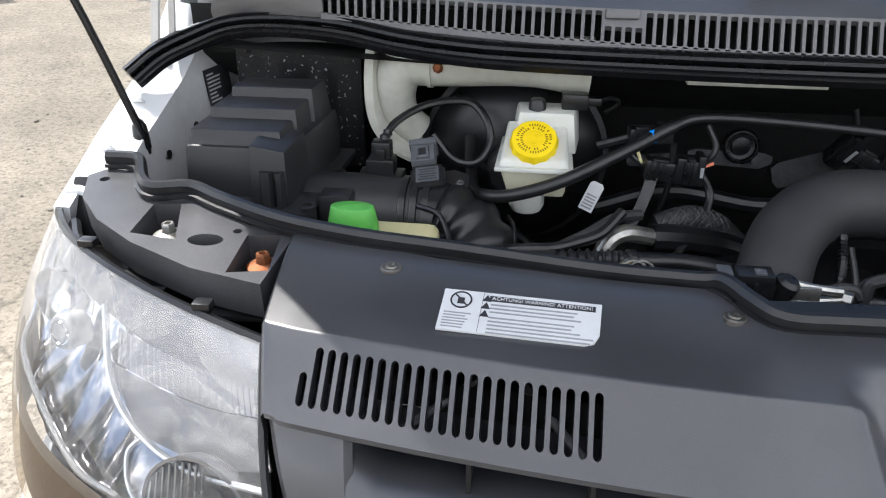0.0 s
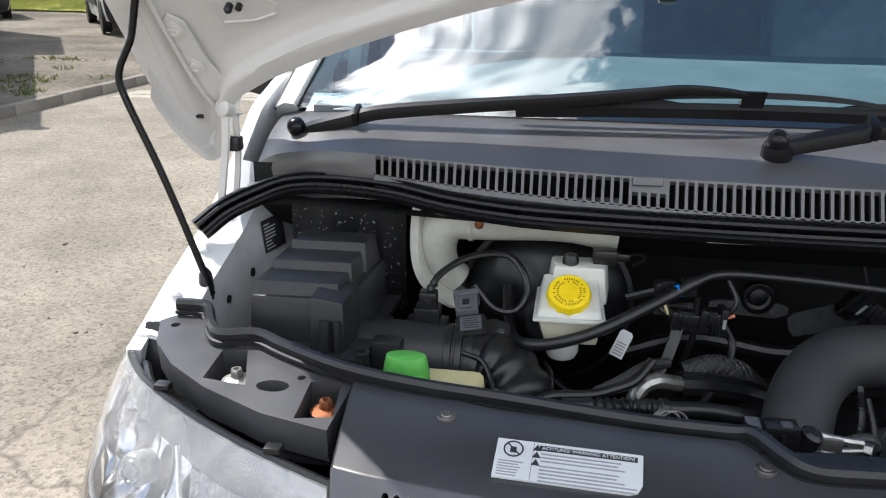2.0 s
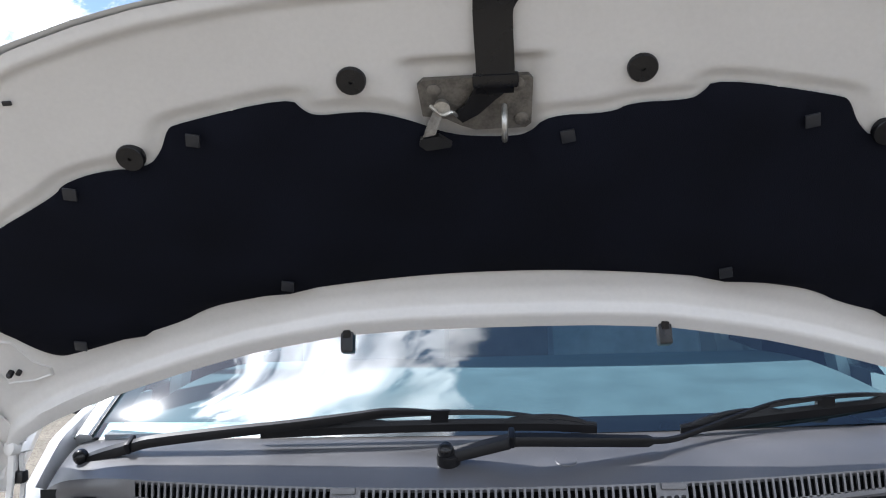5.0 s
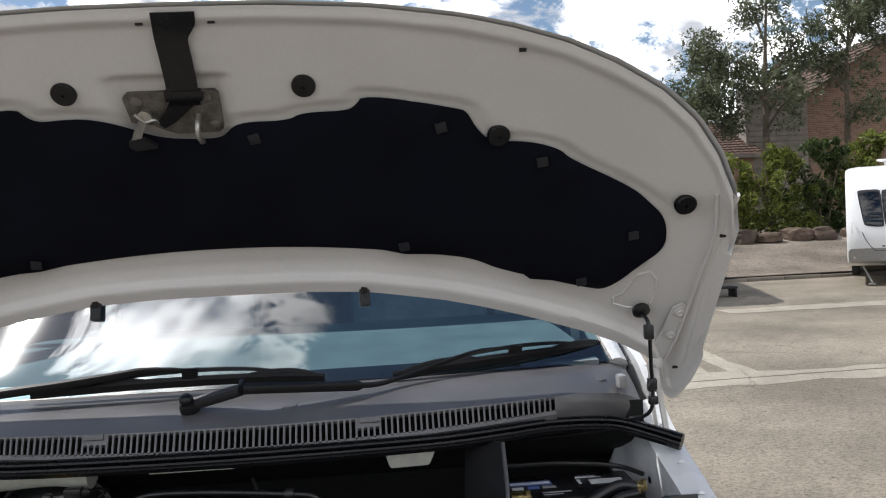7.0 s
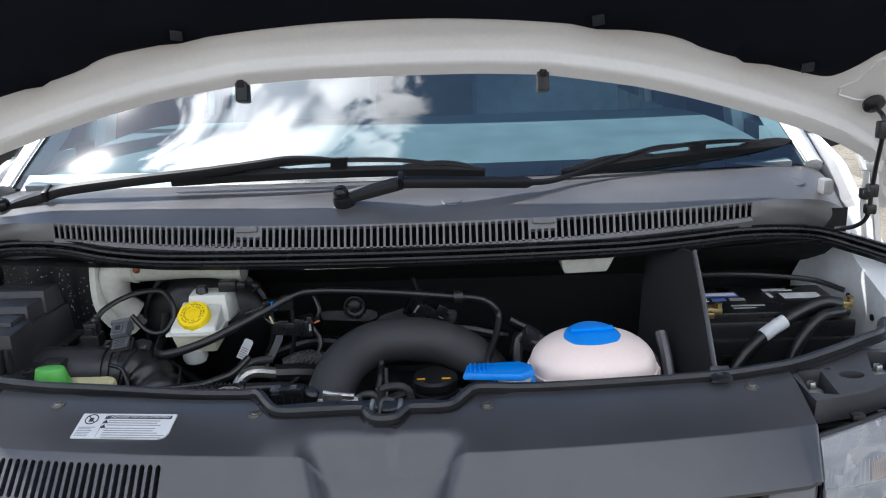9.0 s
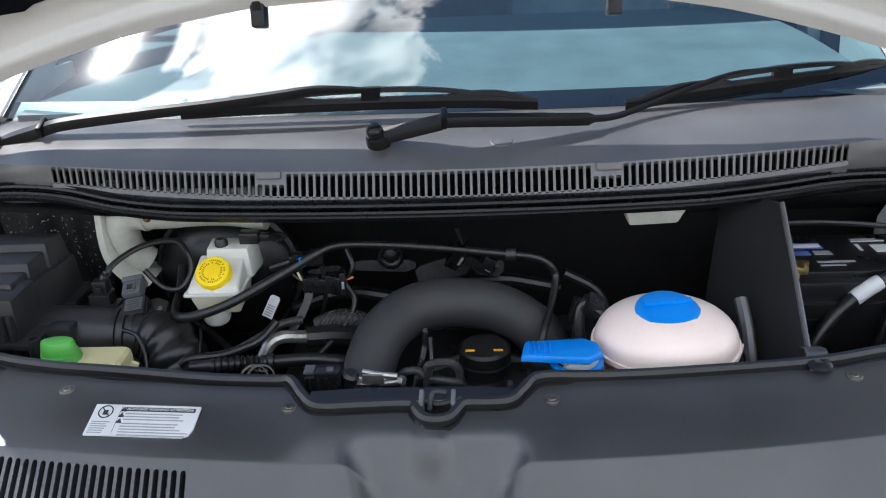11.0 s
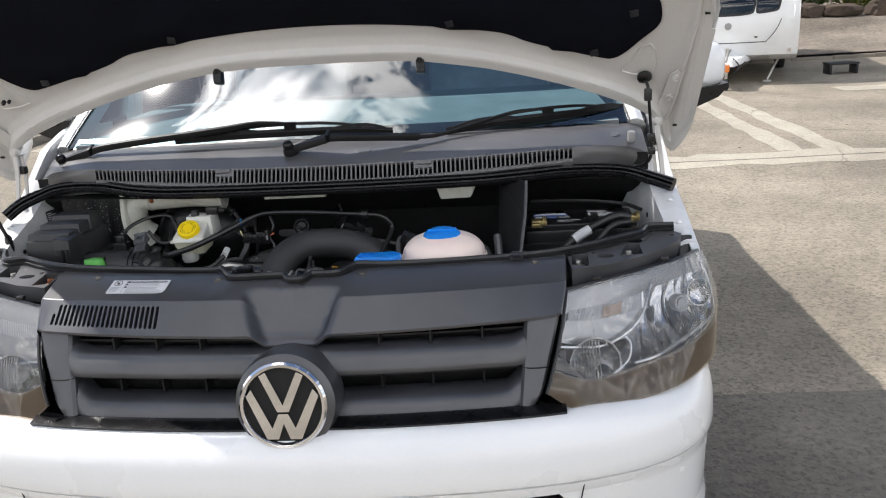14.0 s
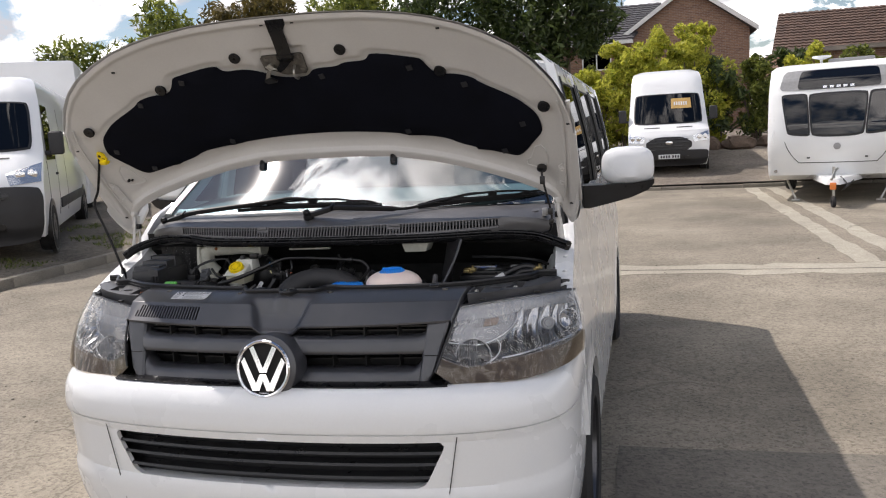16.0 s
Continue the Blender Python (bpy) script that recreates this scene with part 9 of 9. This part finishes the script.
def caravan(X, Y, Z, w, h, length, label, skirt=False):
    c = thing("caravan", (X, Y + length / 2, Z), label, "caravan", "parked caravans")
    prof = [(.40, .40), (.16, .50), (.03, .85), (.0, 1.05), (.04, 1.40), (.16, 1.95), (.30, 2.25), (.55, h - .04), (.85, h), (length * .6, h + .02), (length - .35, h - .05), (length - .05, h - .4), (length, 1.3), (length - .06, .42)]

    def front_y(z):
        return lerp_table([(q[1], q[0]) for q in prof[:9]], z)
    bm = bmesh.new()
    rings = []
    for t in (-1, -.985, -.94, -.8, .8, .94, .985, 1):
        ins = .10 * max(0, (abs(t) - .8) / .2) ** 3
        rings.append([(X + t * w / 2, Y + y + ins * (1 if y < 1 else -1 if y > length - 1 else 0), Z + z - (ins * .6 if z > 2 else 0)) for y, z in prof])
    loft(bm, rings)
    part("body", bm, CARAVAN, c, sharp=30)

    def face(x, z, off=-.008):
        return (X + x, Y + front_y(z) + off, Z + z)

    def front_pane(x0, x1, z0, z1, name, mat, lab, off=-.012, tap=.0, dip=.0):
        bm = bmesh.new()

        def f(a, b):
            e, g = 2 * a - 1, 2 * b - 1
            xx = (x0 + x1) / 2 + (x1 - x0) / 2 * e * (1 - .05 * abs(g) ** 6)
            zz = (z0 + z1) / 2 + (z1 - z0) / 2 * g * (1 - .07 * abs(e) ** 6)
            return face(xx * (1 - tap * (1 - b)), zz - dip * (1 - (xx / (w * .4)) ** 2) * (1 - b), off)
        sheet(bm, f, 14, 14, (0, .006, 0))
        return part(name, bm, mat, c, lab)
    for a, b in ((-.405, -.213), (-.210, .210), (.213, .405)):
        front_pane(w * a, w * b, 1.25, 1.99, "window_frame", BUMPER, "", -.008, .12, .06)
        front_pane(w * a + .030, w * b - .030, 1.29, 1.95, "front_window", CGLASS, "dark tinted acrylic front window", -.018, .12, .06)
    if not skirt:
        front_pane(-w * .39, w * .39, 2.05, 2.42, "roof_window_frame", LAMPGREY, "", -.008, -.08)
        front_pane(-w * .27, w * .27, 2.06, 2.41, "roof_window", CGLASS, "dark roof window", -.016, -.08)
        bm = bmesh.new()
        for k in range(5):
            box(bm, face(-.22 + .11 * k, 2.09, -.03), (.07, .008, .05), .006, pose(0, 0, 0, -25, 0, 0))
        part("brand_mark", bm, CHROME, c)
        bm = bmesh.new()
        lathe(bm, [(.001, .003), (.050, .003), (.052, 0), (.001, 0)], Matrix.Translation(face(w * .35, 1.90, -.022)) @ pose(0, 0, 0, 78, 0, 0) @ Matrix.Diagonal((1.2, .8, 1, 1)), 20)
        part("sticker", bm, YELLOW, c, "small yellow oval sticker")
    # locker outline and lamp
    bm = bmesh.new()
    tube(bm, [face(-w * .37, 1.12), face(-w * .34, .95), face(-w * .28, .76), face(-w * .22, .73), face(w * .22, .73), face(w * .28, .76), face(w * .34, .95), face(w * .37, 1.12)], .006, 6, 4)
    part("locker_seam", bm, BUMPER, c)
    for s in (-1, 1):
        bm = bmesh.new()
        box(bm, face(s * w * .20, .82, -.006), (.05, .02, .025), .004)
        part("locker_lock", bm, BLACK, c)
        bm = bmesh.new()
        tube(bm, [face(s * w * .455, 1.10, -.02), face(s * w * .46, 1.22, -.05), face(s * w * .455, 1.34, -.02)], .014, 8, 4)
        part("grab_handle", bm, CARAVAN, c)
        bm = bmesh.new()
        lathe(bm, [(.001, 0), (.035, .0), (.03, .02), (.001, .02)], Matrix.Translation(face(s * w * .44, .58, 0)) @ pose(0, 0, 0, 90, 0, 0), 16)
        part("marker_lamp", bm, CHROME, c)
        # steady leg
        bm = bmesh.new()
        tube(bm, [(X + s * w * .38, Y + .55, Z + .42), (X + s * w * .30, Y + .35, Z + .04)], .022, 6, 1)
        box(bm, (X + s * w * .30, Y + .35, Z + .02), (.14, .12, .035), .006)
        part("steady_leg", bm, STEEL, c)
        bm = bmesh.new()
        lathe(bm, [(.18, -.09), (.31, -.09), (.33, -.06), (.33, .06), (.31, .09), (.18, .09), ], Matrix.Translation((X + s * (w / 2 - .12), Y + length * .55, Z + .33)) @ pose(0, 0, 0, 0, 90, 0), 24)
        part("wheel", bm, TYRE, c)
        bm = bmesh.new()
        loft(bm, [[(X + s * (w / 2 + o), Y + a, Z + z) for a, z in ((1.0, 1.25), (2.3, 1.25), (2.3, 1.9), (1.0, 1.9))] for o in (.002, .012)])
        part("side_window", bm, CGLASS, c)
    bm = bmesh.new()
    lathe(bm, [(.001, 0), (.06, 0), (.06, .015), (.04, .02), (.001, .02)], Matrix.Translation(face(.0, 1.02, .005)) @ pose(0, 0, 0, 90, 0, 0), 24)
    part("round_emblem", bm, LAMPGREY, c)
    # drawbar, cover, jockey wheel
    bm = bmesh.new()
    hull(bm, [(X - .12, Y - 1.0), (X + .12, Y - 1.0), (X + .42, Y + .3), (X - .42, Y + .3)], [(X - .08, Y - .95), (X + .08, Y - .95), (X + .36, Y + .25), (X - .36, Y + .25)], Z + .40, Z + .50, .015)
    hitch = part("drawbar_cover", bm, CARAVAN, c)
    bm = bmesh.new()
    tube(bm, [(X, Y - .85, Z + .70), (X, Y - .85, Z + .16)], .025, 10, 1)
    tube(bm, [(X - .02, Y - 1.1, Z + .50), (X + .02, Y - .9, Z + .62), (X + .05, Y - .75, Z + .66)], .022, 8, 4)
    part("jockey_post", bm, STEEL, hitch)
    bm = bmesh.new()
    lathe(bm, [(.03, -.03), (.09, -.03), (.10, 0), (.09, .03), (.03, .03)], Matrix.Translation((X, Y - .87, Z + .10)) @ pose(0, 0, 0, 0, 90, 15), 20)
    part("jockey_wheel", bm, TYRE, hitch)
    bm = bmesh.new()
    box(bm, (X, Y - 1.0, Z + .38), (.10, .10, .12), .02)
    part("coupling", bm, AMBER, hitch)
    bm = bmesh.new()
    tube(bm, [(X + .1, Y - .7, Z + .52), (X + .2, Y - .8, Z + .40), (X + .14, Y - .8, Z + .30), (X + .3, Y - .6, Z + .45)], .012, 6, 5)
    part("lead", bm, RUBBER, hitch)
    # roof gear
    bm = bmesh.new()
    lathe(bm, [(.02, 0), (.03, .08), (.17, .12), (.17, .15), (.001, .16)], Matrix.Translation((X - .35, Y + 1.2, Z + h)), 20)
    part("aerial", bm, CARAVAN, c)
    bm = bmesh.new()
    box(bm, (X + .15, Y + 1.8, Z + h + .05), (.8, .7, .10), .03)
    part("roof_vent", bm, LAMPGREY, c)
    if skirt:
        front_pane(-w * .49, w * .49, .45, .78, "lower_skirt", LAMPGREY, "grey lower skirt panel", -.01)
    return c


tourer = caravan(0, 0, 0, 2.36, 2.55, 5.6, "white touring caravan with dark front windows parked in the yard")
tourer.matrix_basis = pose(4.55, 13.6, 0, 0, 0, -15) @ Matrix.Translation((0, 2.8, 0))
skirted = caravan(0, 0, 0, 2.25, 2.5, 5.6, "white caravan with grey skirt parked by the kerb", True)
skirted.matrix_basis = pose(10.85, 14.5, .02, 0, 0, -32) @ Matrix.Translation((0, 2.8, 0))
bm = bmesh.new()
box(bm, (6.95, 14.6, .19), (.55, .36, .04), .012)
st = solo("caravan_step", bm, BUMPER, "black plastic step beside the caravan", "step")
for dx in (-.24, .24):
    bm = bmesh.new()
    box(bm, (6.95 + dx, 14.6, .085), (.04, .34, .175), .008)
    part("step_leg", bm, BUMPER, st)
